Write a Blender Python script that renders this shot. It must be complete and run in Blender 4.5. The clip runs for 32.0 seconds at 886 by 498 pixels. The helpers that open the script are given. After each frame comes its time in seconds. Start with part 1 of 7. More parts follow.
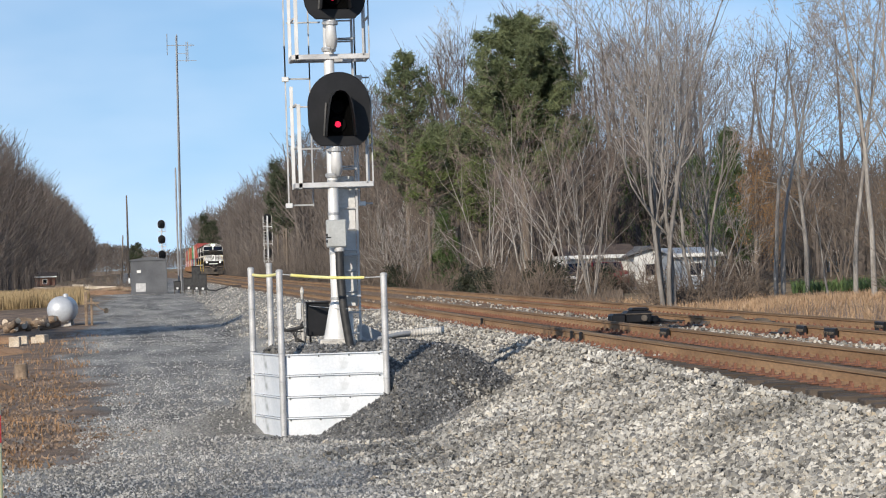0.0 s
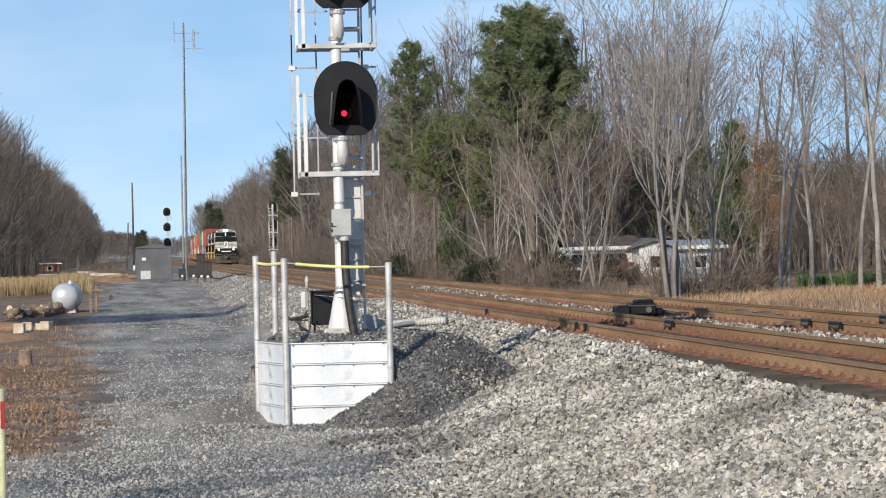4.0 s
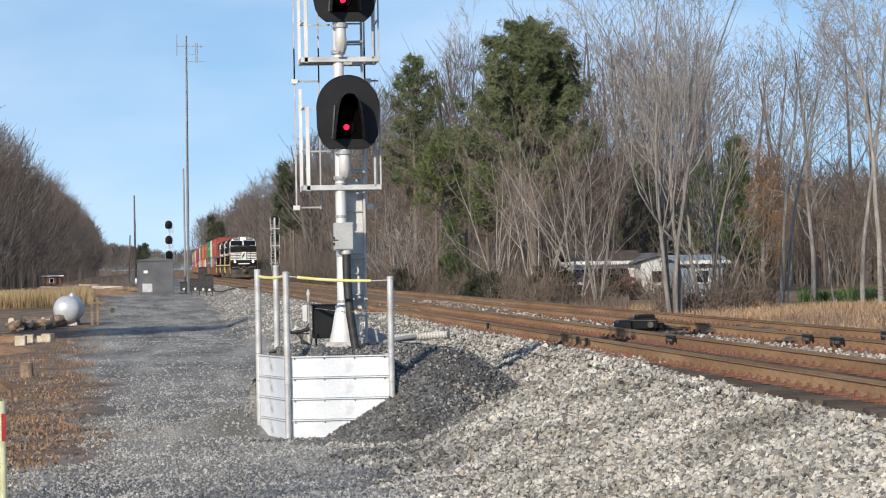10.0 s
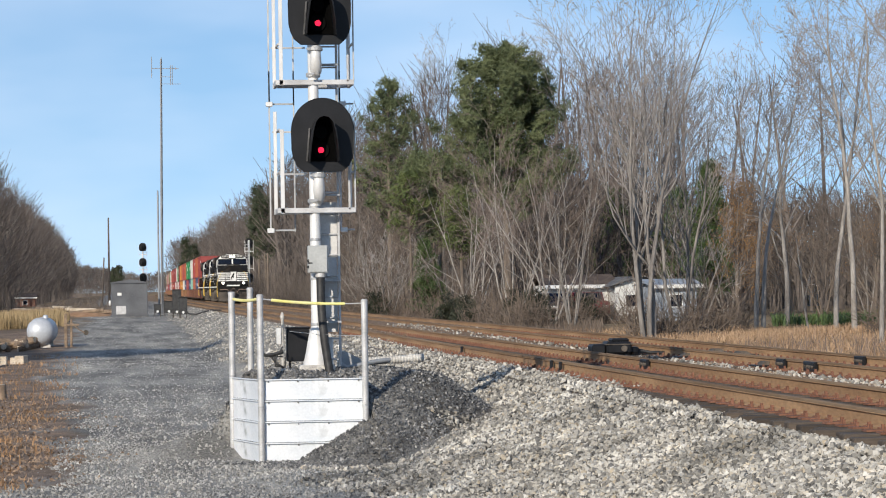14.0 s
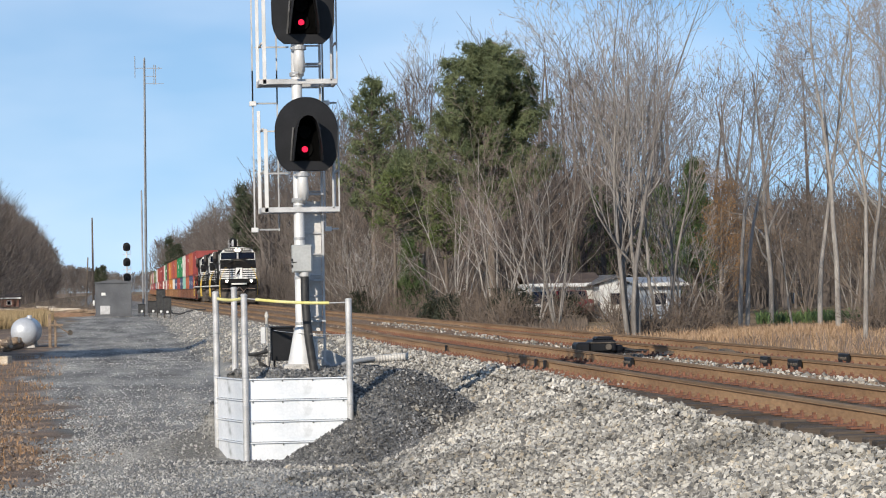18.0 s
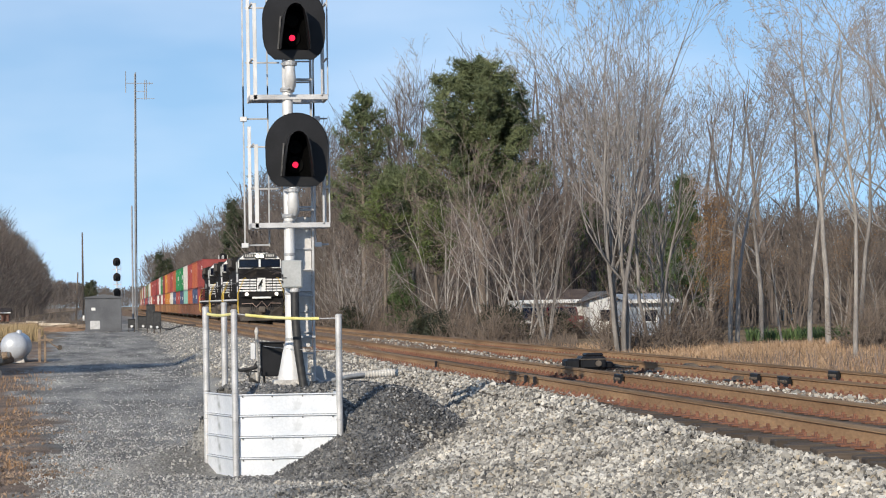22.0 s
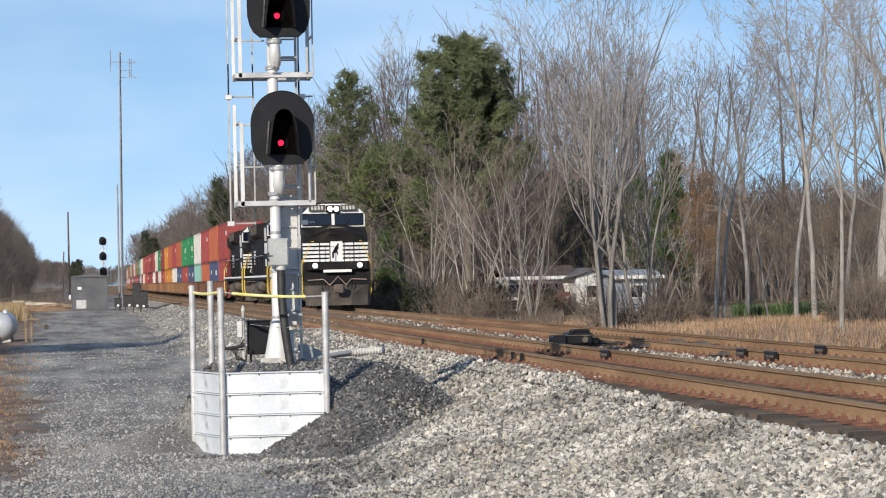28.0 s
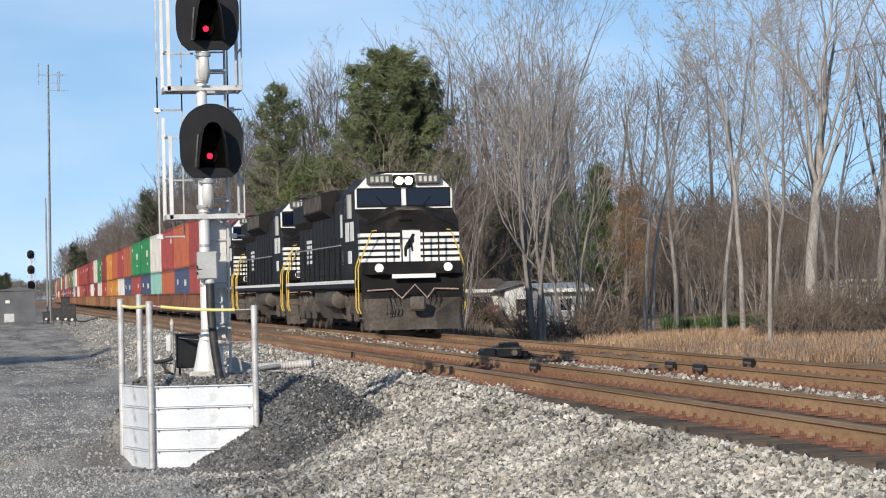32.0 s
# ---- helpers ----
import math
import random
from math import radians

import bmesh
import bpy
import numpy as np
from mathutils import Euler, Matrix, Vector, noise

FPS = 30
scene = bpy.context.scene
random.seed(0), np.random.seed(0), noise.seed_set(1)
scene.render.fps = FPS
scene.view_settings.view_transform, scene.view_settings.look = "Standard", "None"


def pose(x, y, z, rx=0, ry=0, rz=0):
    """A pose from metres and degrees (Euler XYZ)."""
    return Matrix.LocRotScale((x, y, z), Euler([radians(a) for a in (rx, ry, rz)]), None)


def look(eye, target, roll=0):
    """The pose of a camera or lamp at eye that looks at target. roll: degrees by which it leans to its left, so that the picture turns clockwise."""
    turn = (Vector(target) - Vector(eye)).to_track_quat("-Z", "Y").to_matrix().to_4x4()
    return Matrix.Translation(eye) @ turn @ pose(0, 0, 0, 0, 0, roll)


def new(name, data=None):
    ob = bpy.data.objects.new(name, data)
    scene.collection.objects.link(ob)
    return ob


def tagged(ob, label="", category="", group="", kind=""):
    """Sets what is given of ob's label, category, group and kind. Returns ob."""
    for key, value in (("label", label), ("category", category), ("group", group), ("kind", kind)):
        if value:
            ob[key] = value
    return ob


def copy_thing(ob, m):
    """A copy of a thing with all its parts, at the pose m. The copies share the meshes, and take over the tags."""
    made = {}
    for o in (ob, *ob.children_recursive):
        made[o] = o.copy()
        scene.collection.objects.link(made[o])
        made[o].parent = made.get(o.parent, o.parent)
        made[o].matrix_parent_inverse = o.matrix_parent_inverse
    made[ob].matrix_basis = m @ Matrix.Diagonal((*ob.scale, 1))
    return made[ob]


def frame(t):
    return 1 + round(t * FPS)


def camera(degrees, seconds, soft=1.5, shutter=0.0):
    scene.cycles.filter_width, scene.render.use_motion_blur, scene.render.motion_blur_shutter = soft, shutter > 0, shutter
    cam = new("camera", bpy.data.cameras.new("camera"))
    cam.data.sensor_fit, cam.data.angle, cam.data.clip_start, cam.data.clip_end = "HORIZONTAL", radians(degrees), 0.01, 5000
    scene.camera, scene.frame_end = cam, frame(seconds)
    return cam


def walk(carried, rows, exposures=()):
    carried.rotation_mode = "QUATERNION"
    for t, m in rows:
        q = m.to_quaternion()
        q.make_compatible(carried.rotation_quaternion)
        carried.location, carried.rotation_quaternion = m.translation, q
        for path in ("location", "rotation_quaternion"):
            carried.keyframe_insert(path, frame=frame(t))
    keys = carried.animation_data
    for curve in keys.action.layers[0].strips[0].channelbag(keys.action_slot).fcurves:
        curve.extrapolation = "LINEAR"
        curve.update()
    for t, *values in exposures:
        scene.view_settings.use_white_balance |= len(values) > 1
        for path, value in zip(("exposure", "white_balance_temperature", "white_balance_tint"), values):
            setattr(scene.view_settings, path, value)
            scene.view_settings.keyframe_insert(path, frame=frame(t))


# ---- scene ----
EYE_Z = 1.24  # eye above the rail tops; rail tops are z = 0, the tracks run along y
CAM = [
    (0, 90.209, 1.794, -6.329), (0.5, 90.106, 1.804, -6.278), (1, 90.047, 1.906, -6.270), (1.5, 89.909, 1.892, -6.174),
    (2, 89.780, 1.890, -6.106), (2.5, 89.630, 1.882, -6.036), (3, 89.851, 2.083, -6.091), (3.5, 89.908, 1.572, -6.027),
    (5.5, 90.533, 1.063, -6.406), (6, 90.647, 1.147, -6.205), (6.5, 90.781, 1.127, -5.852), (7, 90.708, 0.981, -5.832),
    (7.5, 90.707, 1.575, -6.047), (8, 90.578, 1.503, -6.110), (8.5, 90.414, 1.163, -6.045), (9, 90.385, 1.132, -6.196),
    (9.5, 90.323, 1.036, -6.228), (10, 90.297, 1.054, -6.191), (10.5, 90.458, 1.399, -6.247), (11, 90.605, 1.204, -6.242),
    (11.5, 90.741, 1.126, -6.311), (12, 90.698, 1.004, -6.389), (12.5, 90.708, 1.181, -6.458), (13, 90.692, 1.015, -6.655),
    (13.5, 90.771, 0.938, -6.734), (14, 90.760, 0.867, -6.715), (14.5, 90.631, 0.904, -6.766), (16.5, 90.728, 1.299, -6.931),
    (17, 90.787, 1.107, -7.045), (17.5, 90.723, 1.100, -7.157), (18, 90.731, 1.054, -7.035), (18.5, 90.784, 1.055, -6.969),
    (19, 90.719, 1.216, -7.017), (19.5, 90.743, 1.126, -6.928), (20, 90.881, 0.965, -7.059), (20.5, 91.069, 1.381, -7.028),
    (21, 91.158, 1.003, -7.162), (21.5, 91.035, 1.004, -7.250), (22, 91.053, 0.875, -7.236), (22.5, 90.965, 1.257, -7.261),
    (23, 90.943, 1.156, -7.297), (23.5, 90.813, 1.275, -7.329), (24, 90.782, 1.385, -7.242), (24.5, 90.774, 1.526, -7.158),
    (26.5, 90.648, 1.253, -7.388), (27, 90.468, 1.131, -7.418), (27.5, 90.547, 1.248, -7.514), (28, 90.584, 1.218, -7.513),
    (28.5, 90.571, 1.403, -7.678), (28.7, 90.669, 1.154, -7.467), (28.9, 90.654, 1.324, -7.842), (29, 90.668, 1.534, -7.904),
    (29.5, 90.699, 1.462, -8.129), (30, 90.750, 1.517, -8.357), (30.5, 90.952, 1.464, -8.515), (31, 90.955, 1.303, -8.670),
    (31.5, 90.939, 1.410, -8.730), (32, 90.821, 1.260, -8.946),
]
cam = camera(2 * math.degrees(math.atan(784 / 5000)), 32.0, soft=1.1)
walk(cam, [(t, pose(0, 0, EYE_Z, rx, ry, rz)) for t, rx, ry, rz in CAM])

# ---- light ----
SUN_AZ, SUN_EL = 31.0, 20.5  # degrees left of straight behind the camera, above the horizon
to_sun = Vector((-math.sin(radians(SUN_AZ)) * math.cos(radians(SUN_EL)), -math.cos(radians(SUN_AZ)) * math.cos(radians(SUN_EL)), math.sin(radians(SUN_EL))))
world = bpy.data.worlds.new("sky")
scene.world = world
world.use_nodes = True
wn, wl = world.node_tree.nodes, world.node_tree.links
sky = wn.new("ShaderNodeTexSky")
sky.sky_type, sky.sun_disc = "NISHITA", False
sky.sun_elevation, sky.sun_rotation = radians(SUN_EL), radians(180 + SUN_AZ)
sky.altitude, sky.air_density, sky.dust_density, sky.ozone_density = 300, 1.0, 0.0, 3.0
wco = wn.new("ShaderNodeTexCoord")
wmp = wn.new("ShaderNodeMapping")
wmp.inputs["Scale"].default_value = (1.0, 1.0, 3.2)
wno = wn.new("ShaderNodeTexNoise")
wno.inputs["Scale"].default_value, wno.inputs["Detail"].default_value = 6.0, 4.0
wrp = wn.new("ShaderNodeValToRGB")
wrp.color_ramp.elements[0].position, wrp.color_ramp.elements[0].color = 0.36, (0.0, 0.0, 0.0, 1)
wrp.color_ramp.elements[1].position, wrp.color_ramp.elements[1].color = 0.80, (0.42, 0.42, 0.42, 1)
wmx = wn.new("ShaderNodeMix")
wmx.data_type = "RGBA"
wmx.inputs["B"].default_value = (7.6, 8.2, 9.3, 1)
wl.new(wco.outputs["Generated"], wmp.inputs["Vector"])
wl.new(wmp.outputs["Vector"], wno.inputs["Vector"])
wl.new(wno.outputs["Fac"], wrp.inputs["Fac"])
wl.new(wrp.outputs["Color"], wmx.inputs["Factor"])
wl.new(sky.outputs["Color"], wmx.inputs["A"])
# the clear winter sky is blue down to the tree tops: read the sky somewhat above the true height
wup = wn.new("ShaderNodeVectorMath")
wup.operation = "MULTIPLY_ADD"
wup.inputs[1].default_value, wup.inputs[2].default_value = (1, 1, 0.8), (0, 0, 0.13)
wl.new(wco.outputs["Generated"], wup.inputs[0])
wl.new(wup.outputs["Vector"], sky.inputs["Vector"])
wl.new(wmx.outputs["Result"], wn["Background"].inputs["Color"])
wn["Background"].inputs["Strength"].default_value = 0.14
sun = new("sun", bpy.data.lights.new("sun", "SUN"))
sun.data.energy, sun.data.angle, sun.data.color = 4.8, radians(0.6), (1.0, 0.90, 0.76)
sun.matrix_world = look((0, 0, 60), Vector((0, 0, 60)) - to_sun)
scene.view_settings.exposure = -0.08


# ---- materials ----
def mat(name, a, b, scale=2.0, fine=30.0, rough=0.8, metal=0.0, bump=0.0, c=None, ramp=(0.35, 0.65), stretch=(1, 1, 1), per_object=0.0, fine_mix=0.35, rust=None, spec=0.5):
    """Two colours mixed by coarse noise, grain by fine noise, in metres of the object's own space; bump in metres."""
    m = bpy.data.materials.new(name)
    m.use_nodes = True
    n, l = m.node_tree.nodes, m.node_tree.links
    bs = n["Principled BSDF"]
    co = n.new("ShaderNodeTexCoord")
    mp = n.new("ShaderNodeMapping")
    mp.inputs["Scale"].default_value = stretch
    l.new(co.outputs["Object"], mp.inputs["Vector"])
    big, small = n.new("ShaderNodeTexNoise"), n.new("ShaderNodeTexNoise")
    big.inputs["Scale"].default_value, big.inputs["Detail"].default_value = scale, 5
    small.inputs["Scale"].default_value, small.inputs["Detail"].default_value = fine, 4
    for t in (big, small):
        l.new(mp.outputs["Vector"], t.inputs["Vector"])
    r = n.new("ShaderNodeValToRGB")
    r.color_ramp.elements[0].position, r.color_ramp.elements[1].position = ramp
    r.color_ramp.elements[0].color, r.color_ramp.elements[1].color = (*a, 1), (*b, 1)
    if c:
        e = r.color_ramp.elements.new((ramp[0] + ramp[1]) / 2)
        e.color = (*c, 1)
    l.new(big.outputs["Fac"], r.inputs["Fac"])
    mul = n.new("ShaderNodeMix")
    mul.data_type, mul.blend_type = "RGBA", "MULTIPLY"
    mul.inputs["Factor"].default_value = 1.0
    gr = n.new("ShaderNodeMapRange")
    gr.inputs["From Min"].default_value, gr.inputs["From Max"].default_value = 0.25, 0.75
    gr.inputs["To Min"].default_value, gr.inputs["To Max"].default_value = 1 - fine_mix, 1 + fine_mix
    l.new(small.outputs["Fac"], gr.inputs["Value"])
    l.new(r.outputs["Color"], mul.inputs["A"])
    l.new(gr.outputs["Result"], mul.inputs["B"])
    col = mul.outputs["Result"]
    if per_object:
        oi = n.new("ShaderNodeObjectInfo")
        vr = n.new("ShaderNodeMapRange")
        vr.inputs["To Min"].default_value, vr.inputs["To Max"].default_value = 1 - per_object, 1 + per_object
        l.new(oi.outputs["Random"], vr.inputs["Value"])
        m2 = n.new("ShaderNodeMix")
        m2.data_type, m2.blend_type = "RGBA", "MULTIPLY"
        m2.inputs["Factor"].default_value = 1.0
        l.new(col, m2.inputs["A"])
        l.new(vr.outputs["Result"], m2.inputs["B"])
        col = m2.outputs["Result"]
    if rust:
        rn = n.new("ShaderNodeTexNoise")
        rn.inputs["Scale"].default_value, rn.inputs["Detail"].default_value = rust[1], 8
        l.new(co.outputs["Object"], rn.inputs["Vector"])
        rr = n.new("ShaderNodeValToRGB")
        rr.color_ramp.elements[0].position, rr.color_ramp.elements[1].position = rust[2], rust[2] + 0.12
        l.new(rn.outputs["Fac"], rr.inputs["Fac"])
        m3 = n.new("ShaderNodeMix")
        m3.data_type = "RGBA"
        m3.inputs["B"].default_value = (*rust[0], 1)
        l.new(rr.outputs["Color"], m3.inputs["Factor"])
        l.new(col, m3.inputs["A"])
        col = m3.outputs["Result"]
    l.new(col, bs.inputs["Base Color"])
    bs.inputs["Roughness"].default_value, bs.inputs["Metallic"].default_value = rough, metal
    bs.inputs["Specular IOR Level"].default_value = spec
    if bump:
        bp = n.new("ShaderNodeBump")
        bp.inputs["Distance"].default_value = bump
        bp.inputs["Strength"].default_value = 0.8
        l.new(small.outputs["Fac"], bp.inputs["Height"])
        l.new(bp.outputs["Normal"], bs.inputs["Normal"])
    return m


def glow(name, colour, strength):
    m = bpy.data.materials.new(name)
    m.use_nodes = True
    bs = m.node_tree.nodes["Principled BSDF"]
    bs.inputs["Base Color"].default_value = (*colour, 1)
    bs.inputs["Emission Color"].default_value = (*colour, 1)
    bs.inputs["Emission Strength"].default_value = strength
    return m


def glass(name, tint, rough=0.05):
    m = bpy.data.materials.new(name)
    m.use_nodes = True
    bs = m.node_tree.nodes["Principled BSDF"]
    bs.inputs["Base Color"].default_value = (*tint, 1)
    bs.inputs["Roughness"].default_value = rough
    bs.inputs["Metallic"].default_value = 0.0
    bs.inputs["Specular IOR Level"].default_value = 0.5
    return m


GALV = mat("galvanised_steel", (0.42, 0.42, 0.42), (0.60, 0.60, 0.60), 4, 60, 0.55, 0.25, 0.0004, fine_mix=0.15)
GALV_DULL = mat("dull_galvanised_steel", (0.34, 0.35, 0.36), (0.46, 0.47, 0.48), 3, 50, 0.55, 0.4, 0.0004, fine_mix=0.15)
WHITE_STEEL = mat("white_galvanised_plank", (0.62, 0.66, 0.70), (0.80, 0.82, 0.84), 1.6, 30, 0.5, 0.15, 0.0006, fine_mix=0.08, rust=((0.42, 0.44, 0.44), 2.2, 0.62))
ALU = mat("aluminium", (0.62, 0.62, 0.61), (0.76, 0.76, 0.75), 3, 60, 0.5, 0.2, fine_mix=0.08)
BLACK = mat("black_signal_paint", (0.006, 0.0065, 0.008), (0.012, 0.0125, 0.015), 3, 40, 0.5, 0.0, 0.0003, fine_mix=0.2, spec=0.3)
GREY_BOX = mat("grey_cabinet_paint", (0.36, 0.37, 0.36), (0.44, 0.45, 0.44), 2, 40, 0.5, 0.1, fine_mix=0.1)
RUBBER = mat("black_cable_rubber", (0.015, 0.015, 0.016), (0.04, 0.04, 0.04), 8, 60, 0.6)
CONCRETE = mat("concrete", (0.42, 0.40, 0.37), (0.60, 0.58, 0.54), 3, 40, 0.9, 0, 0.002)
YELLOW = mat("yellow_chain_sleeve", (0.75, 0.68, 0.22), (0.85, 0.80, 0.40), 4, 40, 0.5, fine_mix=0.08)
RAIL_RUST = mat("rusted_rail_web", (0.25, 0.145, 0.074), (0.375, 0.235, 0.125), 1.2, 25, 0.85, 0.0, 0.0015, stretch=(1, 0.25, 1), fine_mix=0.25)
RAIL_TOP = mat("worn_rail_head", (0.175, 0.118, 0.076), (0.26, 0.186, 0.124), 1.0, 20, 0.9, 0.0, spec=0.08, stretch=(1, 0.1, 1), fine_mix=0.15)
TIE = mat("weathered_tie_wood", (0.036, 0.028, 0.022), (0.115, 0.09, 0.07), 2.5, 18, 0.92, 0, 0.004, stretch=(0.4, 4, 2), per_object=0.3)
PLATE = mat("rusted_tie_plate", (0.145, 0.064, 0.04), (0.235, 0.112, 0.072), 5, 50, 0.85, 0.1, 0.001)


# ---- mesh helpers ----
class Shape:
    """Collects vertices and faces of one mesh."""

    def __init__(self):
        self.v, self.f, self.n = [], [], 0

    def add(self, v, f):
        self.v.append(np.asarray(v, float))
        self.f += [tuple(i + self.n for i in q) for q in f]
        self.n += len(v)
        return self

    def box(self, x0, x1, y0, y1, z0, z1, c=0.0, m=None):
        """A block, its edges chamfered by c."""
        if c <= 0:
            v = [(x, y, z) for x in (x0, x1) for y in (y0, y1) for z in (z0, z1)]
            f = [(0, 1, 3, 2), (4, 6, 7, 5), (0, 4, 5, 1), (2, 3, 7, 6), (0, 2, 6, 4), (1, 5, 7, 3)]
        else:
            bm = bmesh.new()
            bmesh.ops.create_cube(bm, size=1)
            for w in bm.verts:
                w.co = ((x0 + x1) / 2 + w.co.x * (x1 - x0), (y0 + y1) / 2 + w.co.y * (y1 - y0), (z0 + z1) / 2 + w.co.z * (z1 - z0))
            bmesh.ops.bevel(bm, geom=bm.edges[:], offset=c, segments=1, affect="EDGES")
            v, f = [tuple(w.co) for w in bm.verts], []
            bm.verts.index_update()
            f = [tuple(w.index for w in q.verts) for q in bm.faces]
            bm.free()
        if m is not None:
            v = [tuple(m @ Vector(p)) for p in v]
        return self.add(v, f)

    def tube(self, pts, radii, sides=10, caps=True):
        """A round bar through pts; radii: one number or one for each point."""
        pts = [Vector(p) for p in pts]
        if not hasattr(radii, "__len__"):
            radii = [radii] * len(pts)
        v, f = [], []
        for i, p in enumerate(pts):
            d = (pts[min(i + 1, len(pts) - 1)] - pts[max(i - 1, 0)]).normalized()
            a = d.orthogonal() if i == 0 else (a - d * a.dot(d))
            a.normalize()
            b = d.cross(a)
            for k in range(sides):
                w = 2 * math.pi * k / sides
                v.append(tuple(p + (a * math.cos(w) + b * math.sin(w)) * radii[i]))
        for i in range(len(pts) - 1):
            for k in range(sides):
                k2 = (k + 1) % sides
                f.append((i * sides + k, i * sides + k2, (i + 1) * sides + k2, (i + 1) * sides + k))
        if caps:
            f.append(tuple(range(sides))[::-1])
            f.append(tuple((len(pts) - 1) * sides + k for k in range(sides)))
        return self.add(v, f)

    def prism(self, outline, lo, hi, axis="y"):
        """An outline of (a, b) pushed along an axis from lo to hi: axis y -> (x, z), x -> (y, z), z -> (x, y)."""
        n = len(outline)
        put = {"y": lambda a, b, h: (a, h, b), "x": lambda a, b, h: (h, a, b), "z": lambda a, b, h: (a, b, h)}[axis]
        v = [put(a, b, lo) for a, b in outline] + [put(a, b, hi) for a, b in outline]
        f = [tuple(range(n))[::-1], tuple(range(n, 2 * n))] + [(i, (i + 1) % n, n + (i + 1) % n, n + i) for i in range(n)]
        return self.add(v, f)

    def turn(self, profile, sides=20, centre=(0, 0, 0), axis="z"):
        """A profile of (radius, height) turned about an axis."""
        v, f = [], []
        for r, h in profile:
            for k in range(sides):
                w = 2 * math.pi * k / sides
                a, b = r * math.cos(w), r * math.sin(w)
                p = {"z": (a, b, h), "y": (a, h, b), "x": (h, a, b)}[axis]
                v.append((p[0] + centre[0], p[1] + centre[1], p[2] + centre[2]))
        for i in range(len(profile) - 1):
            for k in range(sides):
                k2 = (k + 1) % sides
                f.append((i * sides + k, i * sides + k2, (i + 1) * sides + k2, (i + 1) * sides + k))
        f.append(tuple(range(sides))[::-1])
        f.append(tuple((len(profile) - 1) * sides + k for k in range(sides)))
        return self.add(v, f)

    def mesh(self, name, material, smooth=False):
        me = bpy.data.meshes.new(name)
        vs = np.concatenate(self.v) if self.v else np.zeros((0, 3))
        me.from_pydata(vs.tolist(), [], self.f)
        bm = bmesh.new()
        bm.from_mesh(me)
        bmesh.ops.recalc_face_normals(bm, faces=bm.faces[:])
        bm.to_mesh(me)
        bm.free()
        if material:
            me.materials.append(material)
        if smooth:
            me.shade_smooth()
            me.set_sharp_from_angle(angle=radians(38))
        return me


def part(name, shape, material, parent=None, label="", smooth=False, at=None):
    """One mesh object, under a thing or a part."""
    me = shape.mesh(name, material, smooth) if isinstance(shape, Shape) else shape
    ob = new(name, me)
    if parent is not None:
        ob.parent = parent
    if at is not None:
        ob.matrix_basis = at
    return tagged(ob, label)


def thing(name, m, label, category, group="", kind=""):
    ob = new(name)
    ob.empty_display_size = 0.2
    ob.matrix_basis = m
    return tagged(ob, label, category, group, kind)


def raw_mesh(name, verts, quads, material, smooth=False):
    """A large mesh from arrays of equal faces (three or four corners each)."""
    me = bpy.data.meshes.new(name)
    verts, quads = np.asarray(verts, np.float32), np.asarray(quads, np.int32)
    k = quads.shape[1]
    me.vertices.add(len(verts))
    me.vertices.foreach_set("co", verts.ravel())
    me.loops.add(quads.size)
    me.loops.foreach_set("vertex_index", quads.ravel())
    me.polygons.add(len(quads))
    me.polygons.foreach_set("loop_start", np.arange(0, quads.size, k, dtype=np.int32))
    me.polygons.foreach_set("loop_total", np.full(len(quads), k, np.int32))
    me.polygons.foreach_set("use_smooth", np.full(len(quads), smooth))
    me.update(calc_edges=True)
    me.materials.append(material)
    return me


def smooth(a, b, x):
    t = np.clip((np.asarray(x, float) - a) / (b - a), 0, 1)
    return t * t * (3 - 2 * t)


def wavy(x, y, s=1.0):
    """Cheap rolling unevenness, in -1..1."""
    x, y = np.asarray(x, float) * s, np.asarray(y, float) * s
    return (np.sin(1.3 * x + 0.7 * y) + np.sin(0.6 * x - 1.9 * y + 1.0) + np.sin(2.9 * x + 2.1 * y + 2.0) * 0.6 + np.sin(-4.1 * x + 3.3 * y) * 0.4) / 3.0


# ---- the plan ----
TRACK_A, TRACK_B = 8.05, 11.58  # centre lines of the near and the far track
GAUGE = 0.7535  # half the distance between the rail heads' middles


def bend(y):
    """The far end of the line swings gently to the right."""
    y = np.asarray(y, float)
    return np.where(y > 200, 0.72 * ((np.maximum(y, 200) - 200) / 220) ** 2, 0.0)


def base_z(x, y):
    x, y = np.asarray(x, float), np.asarray(y, float)
    z = -1.22 + 0.60 * smooth(105, 200, y) + 0.12 * smooth(220, 330, y)
    z = z + 0.8 * (1 - smooth(6, 26, y))
    z = z - 0.15 * smooth(-2, -7, x) - 0.35 * smooth(-7, -14, x)
    return z + 0.03 * wavy(x, y, 0.9) * smooth(5.5, 4.0, x)


